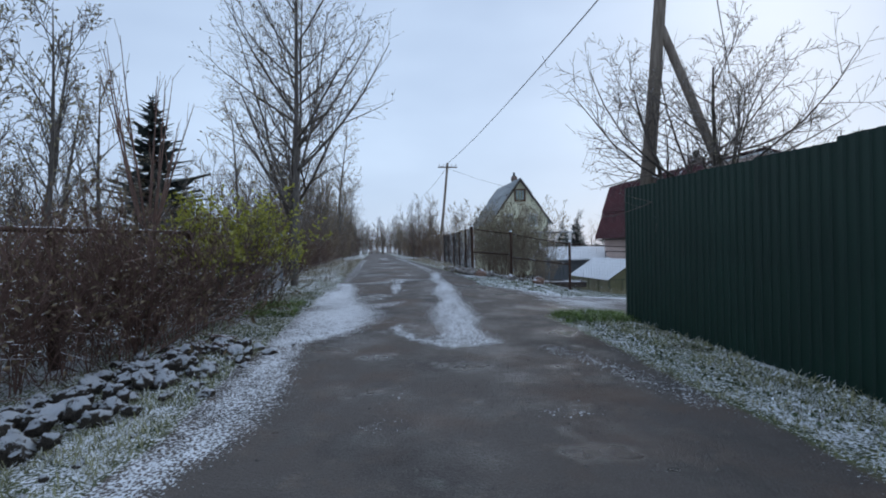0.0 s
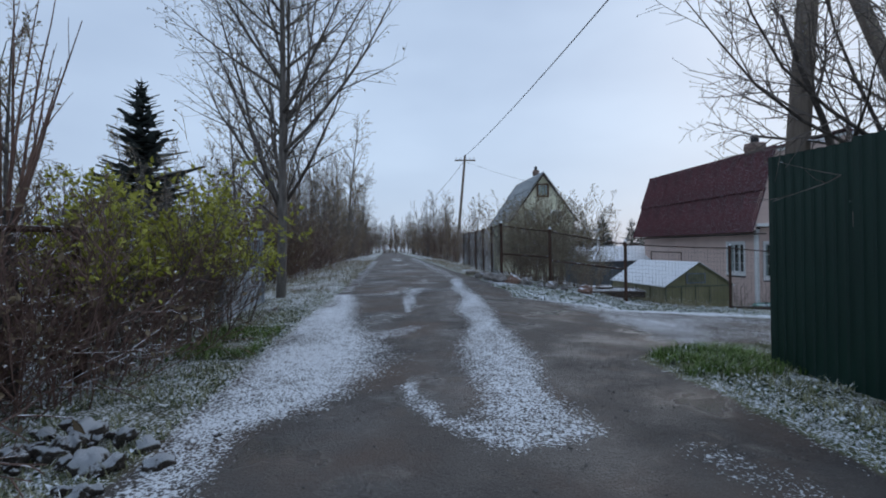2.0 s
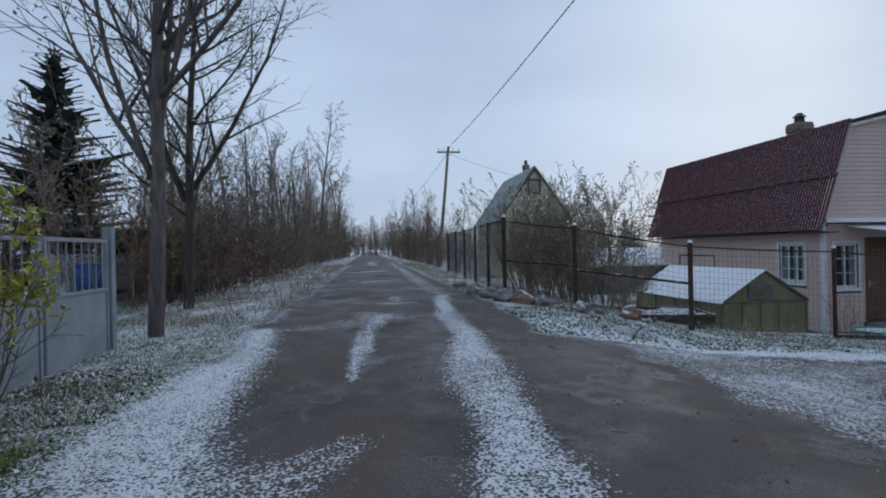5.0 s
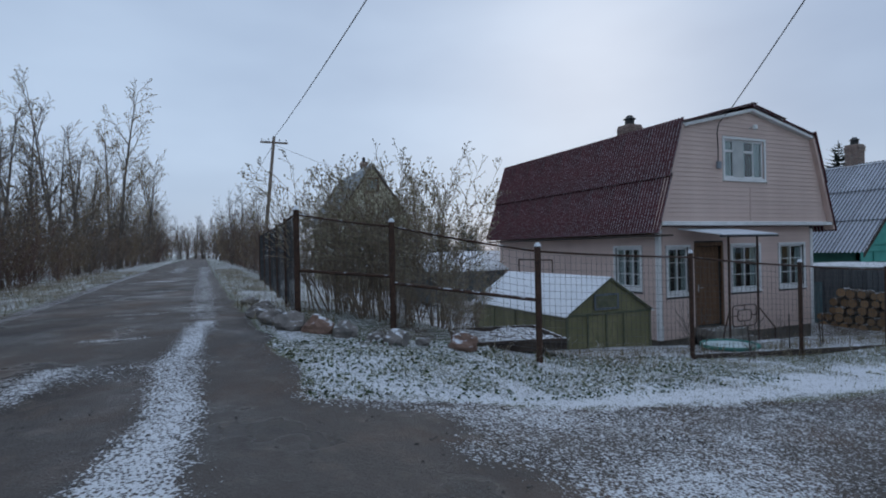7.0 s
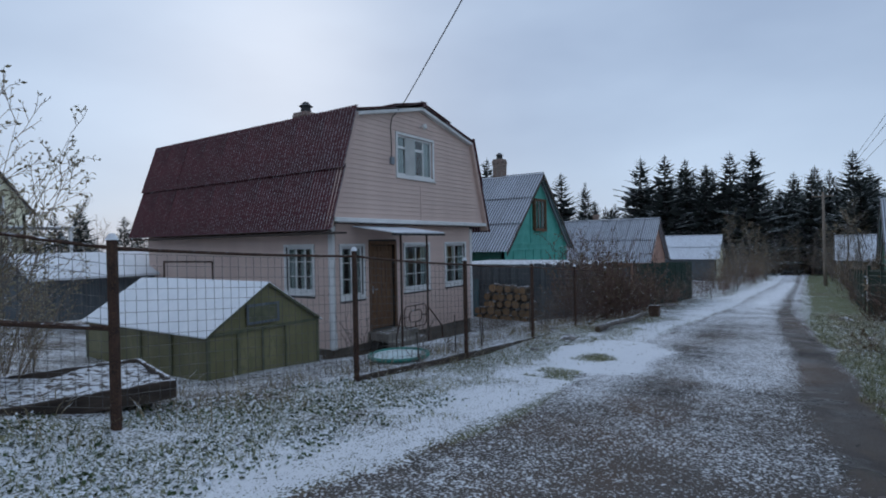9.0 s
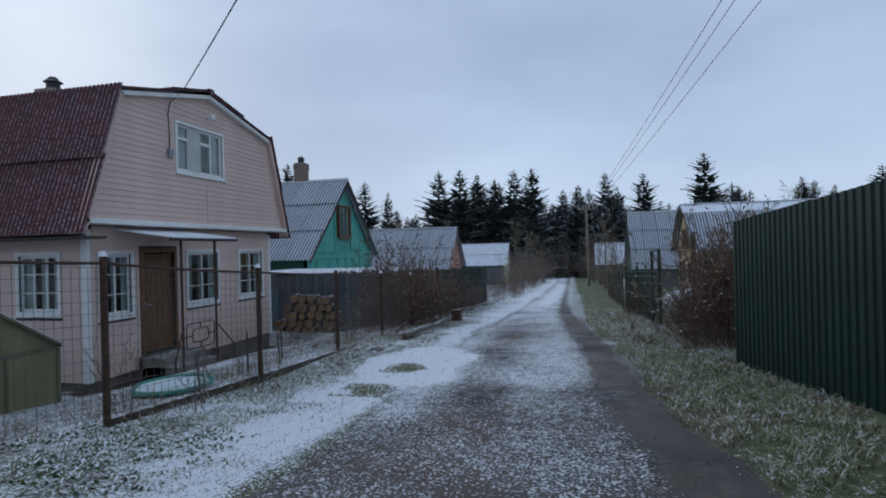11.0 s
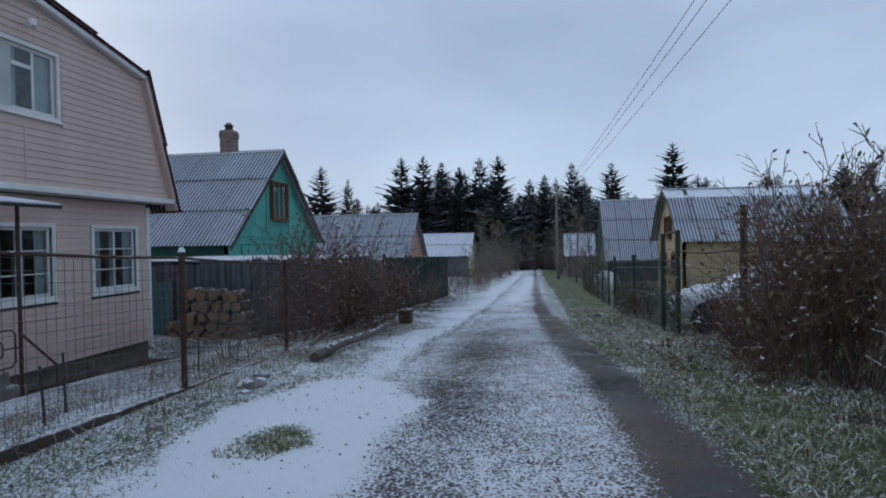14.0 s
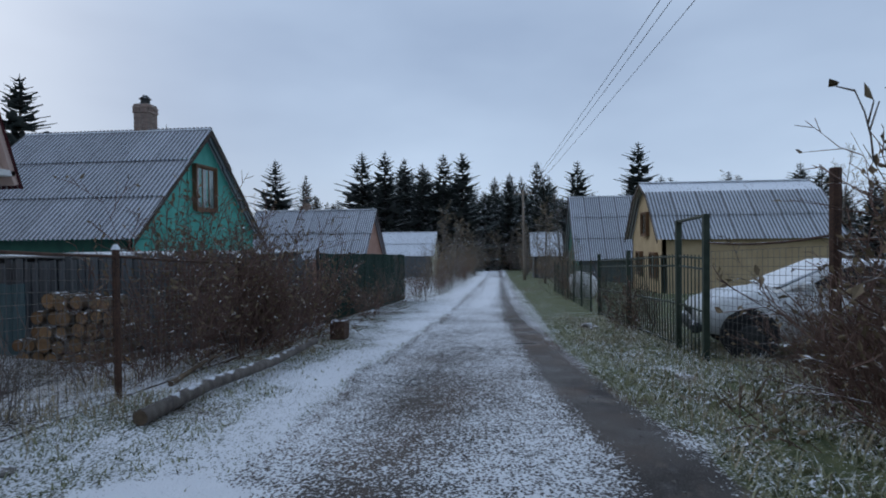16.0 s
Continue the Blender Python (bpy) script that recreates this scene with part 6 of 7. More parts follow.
def shrub(seed, height, spread, stems, density, twig_len=0.5, lift=0.05, base_r=0.25, rad=0.012, sub=True, thin=0.0038, fork=4, tip=2):
    p = Plant(seed, thin)
    for i in range(stems):
        a = p.r.uniform(0, 6.283)
        q = Vector((math.cos(a) * base_r * p.r.random(), math.sin(a) * base_r * p.r.random(), -0.05))
        tilt = abs(p.r.gauss(0, spread))
        d = Vector((math.cos(a) * math.sin(tilt), math.sin(a) * math.sin(tilt), math.cos(tilt)))
        h = height * p.r.uniform(0.6, 1.08)
        spec = [(density, 33, twig_len, 0.09, lift, 5, 0.15), (fork, 36, 0.5, 0.12, 0.04, 3, 0.2), (0, 0, 0, 0.12, 0.03, tip, 0)]
        if not sub:
            spec = spec[:1] + spec[2:]
        p.limb(q, d, h, rad * p.r.uniform(0.6, 1.2), 0.002, 0, spec)
    return p


def tree(seed, height, r, spec, stems=1, lean=0.0, stem_tilt=0.25, thin=0.0035):
    p = Plant(seed, thin)
    for i in range(stems):
        a = 6.283 * i / stems + p.r.uniform(-0.4, 0.4)
        t = stem_tilt if stems > 1 else lean
        d = Vector((math.cos(a) * math.sin(t), math.sin(a) * math.sin(t), math.cos(t)))
        p.limb((0, 0, -0.2), d, height * p.r.uniform(0.85, 1.05), r, 0.012, 0, spec)
    return p


# the two alders on the left verge
ALDER = [(26, 52, 0.36, 0.025, 0.015, 10, 0.2), (11, 38, 0.4, 0.06, 0.06, 6, 0.15), (5, 42, 0.42, 0.1, 0.03, 3, 0.15), (0, 0, 0, 0.12, 0, 2, 0)]
p = tree(11, 10.5, 0.105, ALDER, 1, 0.02)
p.limb((0.0, 0.02, 1.7), Vector((0.07, 0.09, 1)).normalized(), 7.2, 0.048, 0.012, 0, ALDER)
p.limb((0.0, 0.0, 2.0), Vector((-0.4, 0.1, 1)).normalized(), 5.0, 0.045, 0.01, 0, ALDER[1:])
p.limb((0.0, 0.0, 2.3), Vector((0.3, -0.12, 1)).normalized(), 5.0, 0.04, 0.01, 0, ALDER[1:])
p.foliate(0.6, 0.065)
p.place("alder_tree", "tall bare grey alder tree with tiny buds at the roadside", "tree", drop_to(-2.1, 14.25), M["bark_grey"], M["twig"], M["bud"], "foliage")
p = tree(12, 7.8, 0.1, ALDER, 1, 0.05)
p.limb((0.0, 0.0, 1.9), Vector((-0.45, 0.2, 1)).normalized(), 5.0, 0.06, 0.01, 0, ALDER[1:])
p.limb((0.02, 0.0, 2.0), Vector((0.5, 0.1, 1)).normalized(), 4.6, 0.055, 0.01, 0, ALDER[1:])
p.foliate(0.6, 0.065)
p.place("alder_tree", "forked bare alder tree with mossy dark trunk", "tree", drop_to(-2.6, 17.1), M["bark"], M["twig"], M["bud"], "foliage")

# fruit tree behind the green fence
PEAR = [(13, 56, 0.5, 0.06, 0.03, 7, 0.45), (9, 46, 0.48, 0.13, 0.06, 5, 0.12), (7, 50, 0.42, 0.16, 0.03, 3, 0.1), (0, 0, 0, 0.14, 0, 2, 0)]
p = tree(24, 4.4, 0.075, PEAR, 3, 0, 0.24)
for bough in ((-0.95, 0.25, 0.5), (-0.9, -0.2, 0.75), (0.9, 0.1, 0.6), (-0.5, 0.5, 0.9), (0.7, -0.5, 0.8)):
    p.limb((0.0, 0.0, 1.9), Vector(bough).normalized(), 2.7, 0.024, 0.005, 1, PEAR)
p.foliate(0.4, 0.03)
p.place("fruit_tree", "spreading bare fruit tree behind the green fence", "tree", drop_to(4.95, 7.2), M["bark"], M["twig"], M["bud"], "foliage")

# pollard with tall straight shoots
p = Plant(31)
p.trunk.tube([(0, 0, -0.2), (0.03, 0.02, 0.7), (-0.02, 0, 1.3), (0.0, 0.0, 1.62)], 0.085, 0.11, 9)
for i in range(13):
    a = i * 2.4
    d = Vector((0.26 * math.cos(a), 0.26 * math.sin(a), 1)).normalized()
    p.limb((0.07 * math.cos(a), 0.07 * math.sin(a), 1.45), d, p.r.uniform(1.6, 3.0), 0.021, 0.004, 0, [(3, 18, 0.25, 0.03, 0.03, 6, 0.4), (0, 0, 0, 0.05, 0, 3, 0)])
p.foliate(0.3, 0.05)
p.place("pollard_tree", "pollarded tree stump with tall thin upright shoots", "tree", drop_to(-3.15, 7.75), M["bark"], M["twig_red"], M["bud"], "foliage")

# lime-green leafing shrubs by the left fence
for seed, x, y, h, st in ((41, -2.45, 9.0, 1.9, 16), (42, -2.2, 9.9, 1.75, 18), (43, -2.75, 8.5, 1.75, 12), (44, -2.15, 10.8, 1.4, 12), (45, -2.55, 8.0, 1.65, 12)):
    p = shrub(seed, h, 0.33, st, 9, 0.42, 0.04, 0.3)
    p.foliate(1.0, 0.062, h * 0.45)
    p.foliate(1.0, 0.058, h * 0.55)
    p.foliate(0.9, 0.055, h * 0.5)
    p.foliate(1.0, 0.075, h * 0.55)
    p.place("leafing_shrub", "shrub with fresh lime-green leaves before an old fence", "shrub", drop_to(x, y), M["bark"], M["twig"], M["leaf_green"], group="leafing shrubs")

# brown brush before and behind the left fence
BRUSH = [shrub(50 + k, 1.4, 0.45, 15, 8, 0.5, 0.0, 0.4, 0.008, True, 0.0042, 3) for k in range(3)]
for b_ in BRUSH:
    b_.foliate(0.5, 0.06)
brush_things = [b_.place("brushwood", "tangled reddish-brown leafless brushwood", "shrub", drop_to(*xy), M["bark"], M["twig_red"], M["leaf_dry"], group="brushwood") for b_, xy in zip(BRUSH, ((-2.95, 6.9), (-3.3, 5.6), (-3.9, 4.3)))]
rngp = random.Random(77)


def scatter(things, spots, smin=0.85, smax=1.2):
    for i, (x, y) in enumerate(spots):
        s = rngp.uniform(smin, smax)
        copy_thing(things[i % len(things)], Matrix.Translation(drop_to(x, y)) @ Matrix.Rotation(rngp.uniform(0, 6.28), 4, "Z") @ Matrix.Diagonal((s, s, s * rngp.uniform(0.9, 1.1), 1)))


scatter(brush_things, [(-2.5, 7.4), (-2.8, 6.6), (-3.05, 5.9), (-3.35, 5.1), (-3.65, 4.4), (-3.95, 3.7), (-3.6, 6.4), (-4.4, 5.2), (-4.6, 3.4), (-4.2, 6.9), (-3.5, 8.4), (-5.0, 6.2), (-5.6, 4.6), (-2.7, 10.2), (-3.3, 9.4), (-3.2, 10.8), (-3.9, 7.6), (-4.9, 8.0), (-2.45, 8.1), (-2.35, 8.7), (-2.6, 7.0), (-2.9, 6.2), (-2.25, 9.4)], 0.85, 1.15)
# brush along the left verge past the alders
scatter(brush_things, [(-2.9 - rngp.random() * 0.8, 17.8 + i * 1.1) for i in range(12)], 0.9, 1.3)
THICK = [shrub(150 + k, 3.0, 0.3, 13, 7, 0.34, 0.04, 0.6, 0.012, True, 0.0065, 3, 1) for k in range(3)]
for b_ in THICK:
    b_.foliate(0.75, 0.1)
thicket = [b_.place("thicket_bush", "dense leafless tan thicket bush along the road", "shrub", drop_to(*xy), M["bark"], M[m_], M["leaf_dry"], group="roadside thicket") for b_, xy, m_ in zip(THICK, ((-3.6, 18.6), (-3.4, 20.4), (-3.9, 22.2)), ("twig_tan", "twig", "twig_red"))]
scatter(thicket, [(-2.5 - rngp.random() * 1.2, 18.6 + i * 1.1) for i in range(32)], 0.55, 0.95)
scatter(thicket, [(-4.0 - rngp.random() * 2.0, 18.0 + i * 2.4) for i in range(16)], 0.95, 1.4)
scatter(thicket, [(-2.3 - rngp.random() * 1.5, 55 + i * 2.2) for i in range(18)], 0.9, 1.5)
scatter(thicket, [(4.4 + rngp.random() * 1.4, 30 + i * 3.6) for i in range(14)], 0.7, 1.2)
scatter(thicket, [(-6.0 - rngp.random() * 4, 8 + i * 0.95) for i in range(14)], 0.7, 1.0)
scatter(thicket, [(37 + i * 2.6, 14.4 + rngp.random() * 1.4) for i in range(18)], 0.6, 1.0)
scatter(thicket, [(40 + i * 2.8, 8.9 - rngp.random() * 1.6) for i in range(16)], 0.6, 1.0)
scatter(thicket, [(-5 + i * 1.3, 118 + (i % 3) * 3) for i in range(10)], 1.6, 2.2)
scatter(thicket, [(84 + rngp.random() * 8, 6 + i * 0.9) for i in range(13)], 0.9, 1.5)

# tan willow thicket in the fenced corner
WIL = [shrub(60 + k, 2.5, 0.28, 22, 10, 0.3, 0.05, 0.45, 0.013) for k in range(3)]
for w_ in WIL:
    w_.foliate(1.0, 0.05, 0.7)
    w_.foliate(1.0, 0.045, 1.2)
willow = [w_.place("willow_bush", "tall budding willow bush behind the garden fence", "shrub", drop_to(*xy), M["bark_grey"], M["twig_willow"], M["bud"], "foliage", "willow bushes") for w_, xy in zip(WIL, ((4.0, 18.3), (4.9, 17.9), (5.4, 17.5)))]
scatter(willow, [(4.6, 19.3), (5.2, 18.7), (4.4, 17.5), (4.4, 18.6)], 0.85, 1.05)
scatter(willow, [(5.6, 16.8), (4.7, 16.9), (5.2, 16.2)], 0.4, 0.6)
scatter(willow, [(4.4, 20.3)], 0.6, 0.7)
scatter(thicket, [(4.5, 29.0), (4.4, 31.0)], 0.5, 0.6)
scatter(brush_things, [(14.35, 8.7), (14.25, 8.3), (15.0, 8.5), (14.7, 8.2), (15.4, 8.0)], 1.1, 1.35)
scatter(thicket, [(14.7, 8.4), (14.4, 8.3), (15.1, 8.0)], 0.74, 0.84)
scatter(brush_things, [(14.4, 9.0), (15.1, 8.8), (15.7, 8.5), (16.0, 8.3), (16.4, 8.0)], 0.7, 0.9)
scatter(brush_things, [(16.0, 8.7), (16.6, 8.3), (17.2, 7.9), (16.9, 8.5), (15.5, 8.9)], 0.5, 0.65)
scatter(thicket, [(15.7, 8.2), (16.1, 7.9), (15.5, 7.7)], 0.5, 0.64)

# dark thorny bushes by the firewood
THORN = [shrub(70 + k, 1.25, 0.55, 20, 10, 0.5, -0.01, 0.5, 0.009) for k in range(2)]
for t_ in THORN:
    t_.foliate(0.45, 0.05)
thorn = [t_.place("thorn_bush", "dense dark leafless thorn bush on the verge", "shrub", drop_to(*xy), M["bark"], M["twig_red"], M["leaf_dry"], group="thorn bushes") for t_, xy in zip(THORN, ((18.6, 15.6), (19.6, 15.35)))]
scatter(thorn, [(17.6, 15.6), (20.3, 15.2), (18.9, 15.1), (19.8, 15.9)], 0.95, 1.35)
scatter(thicket[2:], [(18.3, 15.7), (19.0, 15.9), (19.7, 15.6), (20.3, 15.6), (17.6, 16.0), (18.8, 15.3), (18.2, 15.2), (19.3, 15.2)], 0.66, 0.82)
scatter(thorn, [(16.6, 15.7), (24.0, 14.9), (21.5, 9.0)], 0.6, 0.9)
scatter(thicket[1:], [(27.0, 14.8), (30.5, 14.6), (33, 14.8), (34.5, 14.3), (36, 14.9), (25, 9.0), (29, 8.9), (31, 9.2), (34, 9.3)], 0.4, 0.6)
SMALL = shrub(80, 0.8, 0.4, 7, 4, 0.5, 0.02, 0.15, 0.006, False)
small = SMALL.place("bare_seedling", "small bare bush in the snowy garden", "shrub", drop_to(8.9, 15.4), M["bark"], M["twig"], group="small garden bushes")
scatter([small], [(11.1, 15.6), (15.0, 15.7), (16.4, 16.0), (14.6, 15.4), (9.1, 14.75)], 0.6, 1.1)

# birches and alders of the background
BIRCH = [(22, 36, 0.27, 0.025, 0.015, 8, 0.15), (7, 38, 0.42, 0.08, 0.03, 4, 0.15), (3, 42, 0.4, 0.12, -0.02, 2, 0.15), (0, 0, 0, 0.12, -0.03, 1, 0)]
bt = []
for k, (h, r) in enumerate(((10.5, 0.12), (8.5, 0.1), (9.5, 0.11))):
    p = tree(90 + k, h, r, BIRCH, 1, 0.04, 0.12, 0.0095)
    p.foliate(0.6, 0.13)
    bt.append(p.place("birch_tree", "slender leafless birch tree in frosty haze", "tree", drop_to(*((-7.5, 31.0), (-5.0, 33.0), (-4.6, 41.0))[k]), M["bark_grey"], M["twig"] if k else M["twig_tan"], M["bud"], "foliage", "background birches"))
spots = [(-5.2, 28), (-7.5, 30), (-9, 25), (-6.5, 37), (-5.0, 46), (-7.5, 44), (-4.8, 52), (-6, 58), (-4.6, 65), (-4.4, 74), (-5.5, 82), (-10, 34), (-12, 29), (-11, 42), (-14, 36), (-9, 52), (-13, 50),
         (-4.2, 36), (-4.4, 49), (-4.0, 60), (-4.0, 69), (-3.7, 25), (-4.6, 27.5), (-3.8, 30.5), (-3.6, 40), (-3.7, 44.5), (-3.6, 54), (-5.4, 22.5), (-6.6, 20.5)]
scatter(bt, spots + [(-3.6, 78), (-4, 88), (-3.4, 98), (-5, 94), (4.6, 84), (4.4, 94), (5.2, 102), (6, 90)], 0.52, 0.76)
scatter(bt[:1], [(-5.5, 11.4), (-7.0, 12.6), (-6.4, 9.2)], 0.5, 0.62)
scatter(bt[1:], [(-5.7, 9.9), (-6.3, 10.8), (-6.9, 10.2)], 0.62, 0.72)
scatter(bt, [(-8.2, 12.5), (-9.5, 9.0), (-7.6, 15.5), (-11.5, 13.0), (-12.5, 19.0), (-10, 21), (-15, 24), (-8.6, 19.5), (-13, 10), (-11, 16.5)], 0.4, 0.58)
scatter(bt, [(5.4, 50), (5.2, 57), (5.6, 66), (7, 62), (8.5, 56), (5.3, 75), (7.5, 48), (10.5, 60), (20, 52), (17, 55), (24, 48)], 0.5, 0.8)
scatter(bt, [(62, 15.0), (66, 14.2), (58, 16), (71, 14.6), (78, 13.8), (63, 8.2), (68, 8.8), (74, 8.4), (82, 9.0), (88, 11.8), (92, 10.4), (44, 14.6), (47, 15.6), (52, 15.2), (42, 8.2), (48, 8.6), (57, 7.6)], 0.4, 0.7)
scatter(bt, [(70, -30), (60, -22), (55, -14), (66, -12), (75, -20)], 0.8, 1.1)


FARB = [(16, 36, 0.3, 0.03, 0.015, 5, 0.12), (6, 40, 0.45, 0.08, 0.02, 3, 0.15), (0, 0, 0, 0.12, -0.02, 1, 0)]
fb = []
for k in range(2):
    p = tree(170 + k, 9.0, 0.12, FARB, 2, 0.0, 0.14, 0.016)
    fb.append(p.place("distant_tree", "distant bare frosty tree on the horizon", "tree", drop_to(*((-20, 105), (12, 112))[k]), M["bark_grey"], M["twig_tan"] if k else M["twig"], group="distant trees"))
scatter(fb, [(-60 + i * 3.1, 100 + 14 * random.Random(i).random()) for i in range(0, 46, 2)], 0.8, 1.1)
scatter(fb, [(18 + i * 2.6, 62 + 20 * random.Random(i + 90).random()) for i in range(0, 26, 2)], 0.6, 0.9)
scatter(fb, [(-18 - 12 * random.Random(i + 40).random(), 4 + i * 3.2) for i in range(0, 28, 2)], 0.7, 1.05)
scatter(fb, [(86 + 8 * random.Random(i + 70).random(), -24 + i * 1.9) for i in range(40)], 0.45, 0.75)
scatter(fb, [(-3.6 - 2.6 * random.Random(i + 11).random(), 34 + i * 2.9) for i in range(24)], 0.6, 0.85)
scatter(thicket, [(4.2 + 1.6 * random.Random(i + 31).random(), 36 + i * 2.0) for i in range(24)], 0.7, 1.1)
scatter(thicket, [(-3 + 1.3 * i, 104 + (i % 4) * 2.5) for i in range(8)], 1.0, 1.4)
for x, y, k in ((-3.8, 57, 1.45), (-3.6, 88, 1.6), (-4.4, 95, 1.6), (-3.5, 76, 1.2), (-5.2, 62, 1.2), (-6.0, 70, 1.3)):
    scatter(bt, [(x, y)], k, k)
scatter(fb, [(3.7 + 2.6 * random.Random(i + 21).random(), 56 + i * 4.0) for i in range(15)], 0.5, 0.8)
scatter(fb, [(-1.5 + i * 1.1, 112 + (i % 3) * 2) for i in range(5)], 0.6, 0.8)
scatter(fb, [(-2.5 + i * 1.6, 128 + (i % 2) * 5) for i in range(5)], 0.8, 1.0)


# ---- spruces ----
def spruce(seed, h):
    rng = random.Random(seed)
    trunk, nd = Geo(), Geo()
    trunk.tube([(0, 0, -0.3), (0, 0, h * 0.5), (0, 0, h * 0.98)], h * 0.014, 0.02, 6)
    z = h * rng.uniform(0.04, 0.09)
    while z < h * 0.985:
        f = z / h
        L = h * 0.29 * (1 - f) ** 0.75 * rng.uniform(0.62, 1.15) + 0.12
        n = 8 if f < 0.6 else 6
        a0 = rng.uniform(0, 6.28)
        for i in range(n):
            a = a0 + 6.283 * i / n + rng.uniform(-0.25, 0.25)
            l = L * rng.uniform(0.6, 1.15)
            c, s = math.cos(a), math.sin(a)
            droop = 0.42 * (1 - f) - 0.2 * f
            m = 3
            prev = None
            for j in range(m + 1):
                t = j / m
                rr = l * t
                zz = z - droop * l * t + 0.28 * l * t * t * 0.9
                w = l * (0.3 * (1 - t) + 0.06) * (1.3 if j % 2 else 0.55) * rng.uniform(0.7, 1.3)
                row = [(rr * c - s * w, rr * s + c * w, zz - w * 0.55), (rr * c, rr * s, zz), (rr * c + s * w, rr * s - c * w, zz - w * 0.55)]
                k = len(nd.v)
                nd.v += row
                if prev is not None:
                    nd.f += [(prev, prev + 1, k + 1, k), (prev + 1, prev + 2, k + 2, k + 1)]
                prev = k
        z += h * 0.03 * rng.uniform(0.8, 1.25) * (1.15 - 0.5 * f)
    nd.tube([(0, 0, h * 0.96), (0, 0, h * 1.01)], 0.05, 0.01, 4)
    return trunk, nd


sp = []
for k, (h, x, y) in enumerate(((17, 98, 24), (15, 102, 8), (12.5, 96, -14), (16, 99, 44))):
    tr, nd = spruce(200 + k, h)
    t = thing("spruce_tree", "tall dark spruce tree with frost-dusted branches, needles greyed for haze", "tree", drop_to(x, y), 0, "spruces of the far wood")
    part("trunk", tr, M["bark"], t)
    tagged(part("needles", nd, M["needle"], t), kind="stuff")
    sp.append(t)
rngp = random.Random(5)
for row, (x, lo, hi, step, s0, s1) in enumerate(((96, 13, 52, 2.6, 0.7, 1.2), (103, -30, 66, 2.3, 0.7, 1.2), (112, -60, 85, 2.0, 0.7, 1.25), (92, 14, 50, 3.2, 0.35, 0.6), (107, -40, 60, 1.7, 0.75, 1.0))):
    y = lo
    while y < hi:
        if row != 3 or y > 15:
            s = rngp.uniform(s0, s1)
            if y < 0:
                s *= rngp.uniform(0.72, 1.0)
            if y > 46:
                s *= 0.6
            elif y > 34:
                s *= 0.7
            elif 3 < y < 18:
                s *= 0.85
            copy_thing(sp[rngp.randrange(4)], Matrix.Translation(drop_to(x + rngp.uniform(-3, 3), y)) @ Matrix.Rotation(rngp.uniform(0, 6.28), 4, "Z") @ Matrix.Diagonal((s * 1.55, s * 1.55, s * rngp.uniform(0.9, 1.12), 1)))
        y += step * rngp.uniform(0.5, 1.5)
FRONT_ROW = ((92, 32.5, 1.08), (90, 28.5, 1.2), (93, 26, 1.0), (91, 23, 1.08), (92, 20, 1.05), (90, 17, 1.16), (94, 14, 0.95), (92, 10.3, 0.9), (93, 5, 0.85), (91, 0.3, 0.98), (90, -8, 1.2), (92, -13, 1.05))
for x, y, s in FRONT_ROW + ((47, 35, 0.68), (40.5, 40, 0.87), (75, 39, 0.85), (44, 46, 0.7), (-11.5, 30, 0.62), (28, 62, 0.4), (33, 70, 0.42), (24, 66, 0.36), (17.6, 45, 0.33), (18.8, 46.5, 0.28), (16.4, 48, 0.26), (22, 9.5 - 26, 0.4), (60, -34, 0.75), (52, -28, 0.6), (68, -25, 0.6)):
    copy_thing(sp[rngp.randrange(4)], Matrix.Translation(drop_to(x, y)) @ Matrix.Rotation(rngp.uniform(0, 6.28), 4, "Z") @ Matrix.Diagonal((s * 1.55, s * 1.55, s, 1)))


# ---- grass and weeds on the verges ----
def grass(name, label, regions, mat, count, hmin, hmax, keep, width=0.006, seed=3, category="grass"):
    rng = random.Random(seed)
    g = Geo()
    total = sum((b - a) * (d - c) for a, b, c, d in regions)
    for a, b, c, d in regions:
        for _ in range(int(count * (b - a) * (d - c) / total)):
            x, y = rng.uniform(a, b), rng.uniform(c, d)
            s, asph, gr = cover(x, y)
            if asph > 0.3 or rng.random() > keep(s, gr) or noise.noise(Vector((x * 2.2, y * 2.2, 9))) < -0.22:
                continue
            z = ground_z(x, y) - 0.005
            h = rng.uniform(hmin, hmax)
            t = rng.uniform(0, 6.283)
            lean = rng.uniform(0.4, 1.7) * h
            w = width * rng.uniform(0.6, 1.4)
            ux, uy = math.cos(t), math.sin(t)
            mx, my = x + ux * lean * 0.3, y + uy * lean * 0.3
            k = len(g.v)
            g.v += [(x - uy * w, y + ux * w, z), (x + uy * w, y - ux * w, z), (mx + uy * w * 0.8, my - ux * w * 0.8, z + h * 0.6), (mx - uy * w * 0.8, my + ux * w * 0.8, z + h * 0.6), (x + ux * lean, y + uy * lean, z + h)]
            g.f += [(k, k + 1, k + 2, k + 3), (k + 3, k + 2, k + 4)]
    return solo(name, g, mat, label, category, kind="stuff")


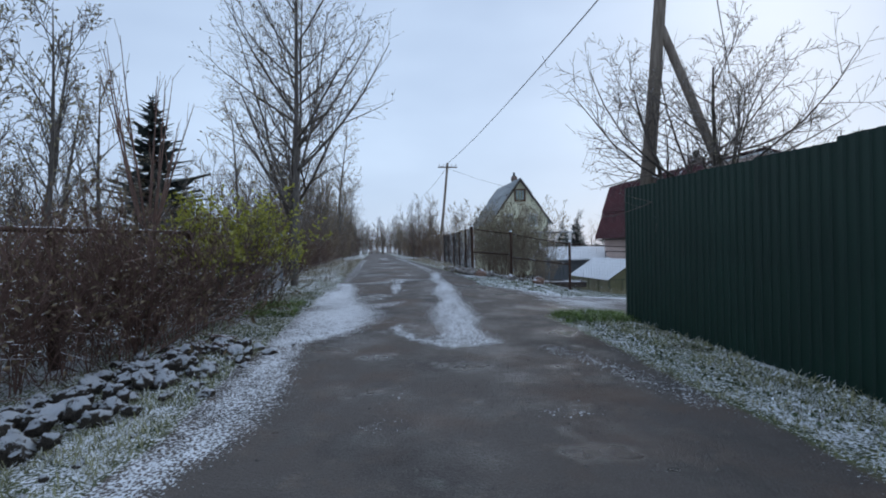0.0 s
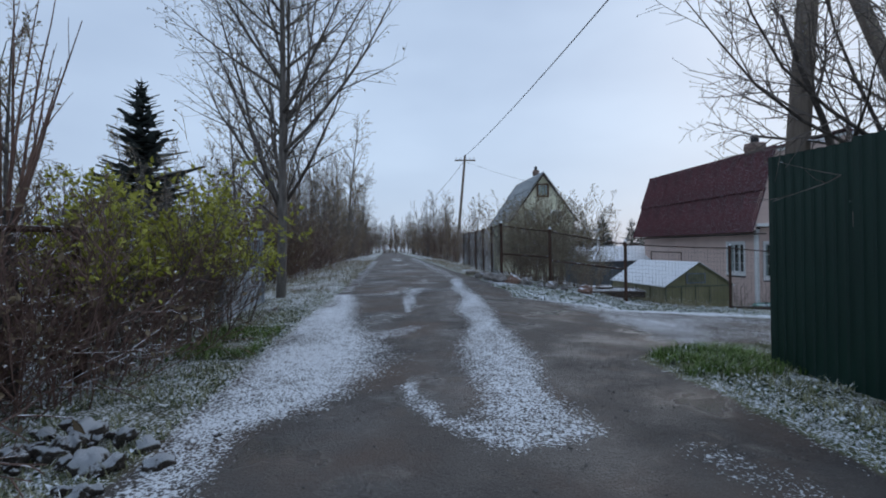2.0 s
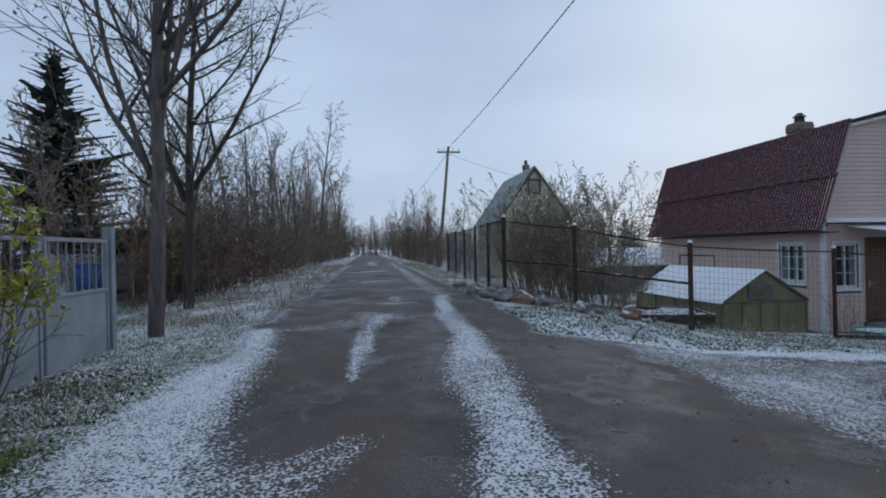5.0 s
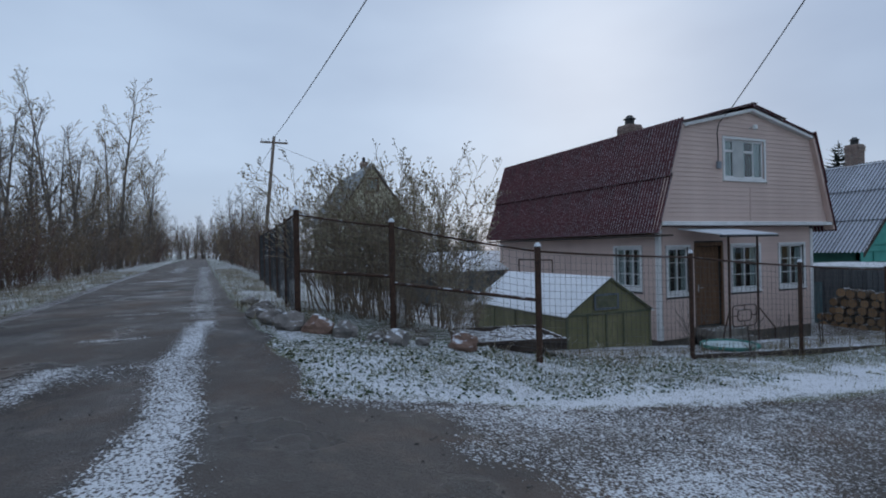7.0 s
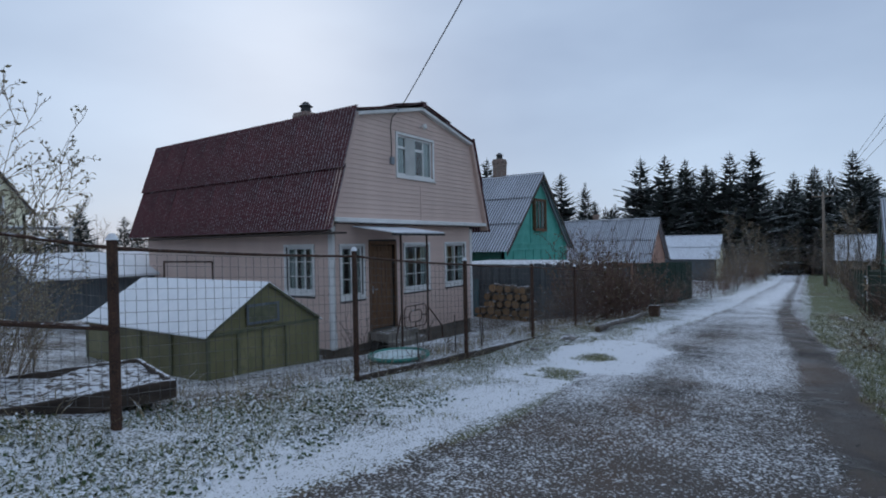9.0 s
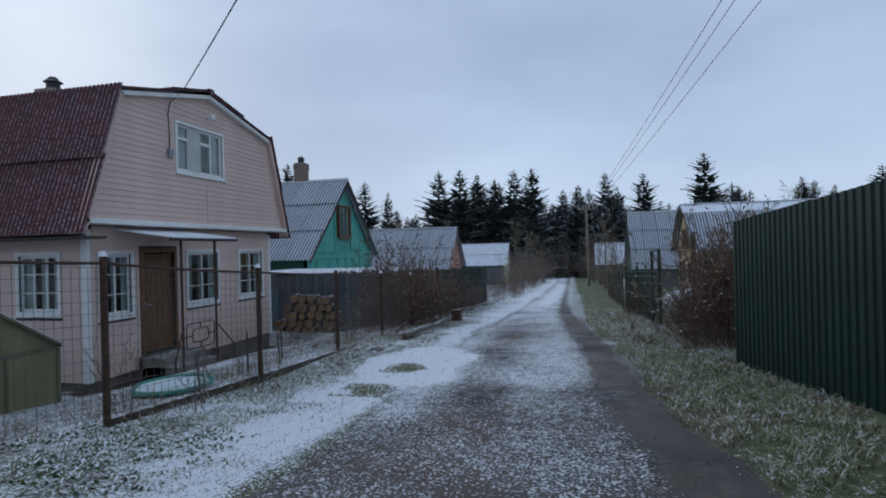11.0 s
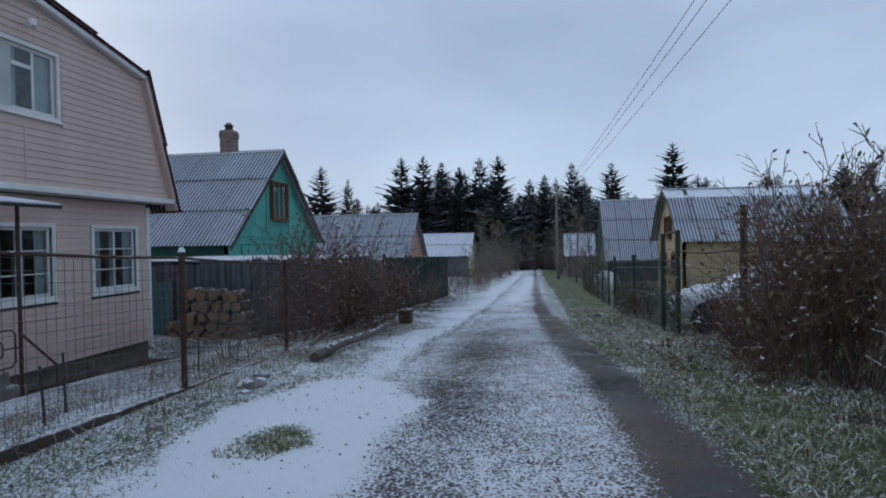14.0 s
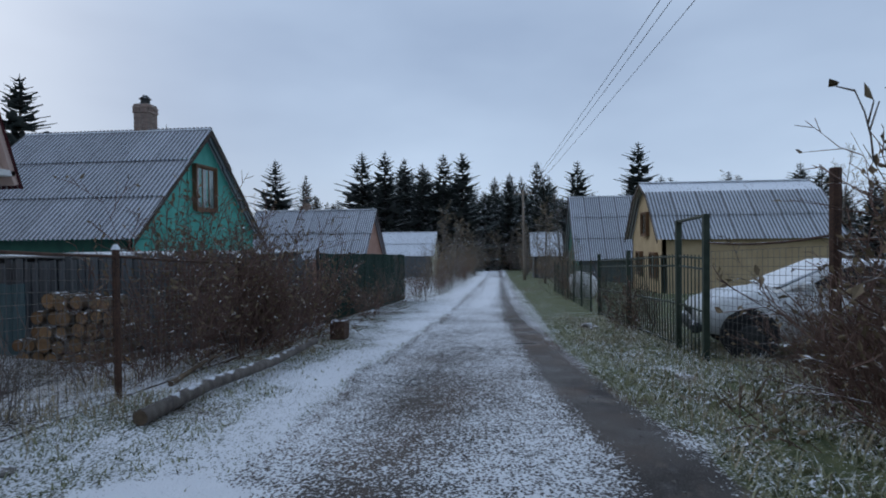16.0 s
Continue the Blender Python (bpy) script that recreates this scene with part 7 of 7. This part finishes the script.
VERGES = [(-3.3, -1.0, 0.5, 14.5), (2.5, 4.0, 1.0, 9.4), (2.4, 20.0, 12.9, 15.2), (4.0, 24.0, 8.0, 10.7)]
grass("grass", "short frosted green grass on the verges", VERGES, M["grass"], 110000, 0.015, 0.05, lambda s, g: (0.25 + 0.75 * g) * (1.0 if s < 0.7 else 0.05), 0.005)
grass("dry_grass", "dry tan grass on the verges", [(-2.9, -0.8, 14.5, 40), (2.5, 3.6, 16, 40), (14.0, 20.0, 14.3, 16.0), (14.0, 24.0, 8.3, 10.3), (5.0, 18.0, 14.6, 16.0)], M["dry_grass"], 22000, 0.06, 0.24, lambda s, g: 0.8 if s < 0.55 else 0.3, 0.004, 4)
grass("weeds", "low leafy green weeds edged with frost", [(2.6, 8.5, 13.6, 15.6), (-2.9, -1.2, 5.0, 12.5), (13.8, 20.0, 8.6, 10.2), (2.9, 3.9, 2.0, 9.0)], M["weed"], 16000, 0.015, 0.045, lambda s, g: 0.9, 0.016, 5, "weeds")

grass("tall_grass", "fresh green grass tuft by the fence corner", [(2.8, 4.1, 7.3, 8.7), (-2.2, -1.3, 8.6, 10.4)], M["green_grass"], 7000, 0.05, 0.13, lambda s, g: g, 0.004, 6)
grass("verge_grass", "uneven green and tan grass beside the side lane", [(5.0, 24.0, 8.3, 10.7), (3.2, 4.0, 1.0, 8.0), (-2.4, -1.3, 2.0, 12.0)], M["verge_grass"], 46000, 0.03, 0.1, lambda s, g: 0.9, 0.0045, 7)

grass("grass_tufts", "flattened pale grass tufts poking out of the snow", [(11.5, 12.2, 13.0, 13.7), (10.0, 10.7, 13.1, 13.75)], M["verge_grass"], 2600, 0.012, 0.04, lambda s, g: g, 0.005, 9)


# ---- loose gravel on the lanes ----
def gravel():
    rng = random.Random(8)
    g = Geo()
    for a, b, c, d, n in ((-1.4, 2.9, 1.2, 16.0, 4200), (3.0, 20.0, 9.9, 13.4, 3800)):
        for _ in range(n):
            x, y = rng.uniform(a, b), rng.uniform(c, d)
            s, asph, gr = cover(x, y)
            if asph < 0.5 or noise.noise(Vector((x * 1.6, y * 1.6, 4))) < -0.12:
                continue
            z = ground_z(x, y)
            r = 0.004 + 0.014 * rng.random() ** 2.5
            t = rng.uniform(0, 6.28)
            k = len(g.v)
            ring = [(x + r * rng.uniform(0.7, 1.3) * math.cos(t + q * 1.5708), y + r * rng.uniform(0.7, 1.3) * math.sin(t + q * 1.5708), z + r * rng.uniform(0.0, 0.35)) for q in range(4)]
            g.v += ring + [(x + rng.uniform(-0.3, 0.3) * r, y + rng.uniform(-0.3, 0.3) * r, z + r * rng.uniform(0.6, 0.95))]
            g.f += [(k + q, k + (q + 1) % 4, k + 4) for q in range(4)]
    solo("gravel", g, M["gravel"], "loose dark gravel strewn over the wet lanes", "gravel", kind="stuff")


gravel()
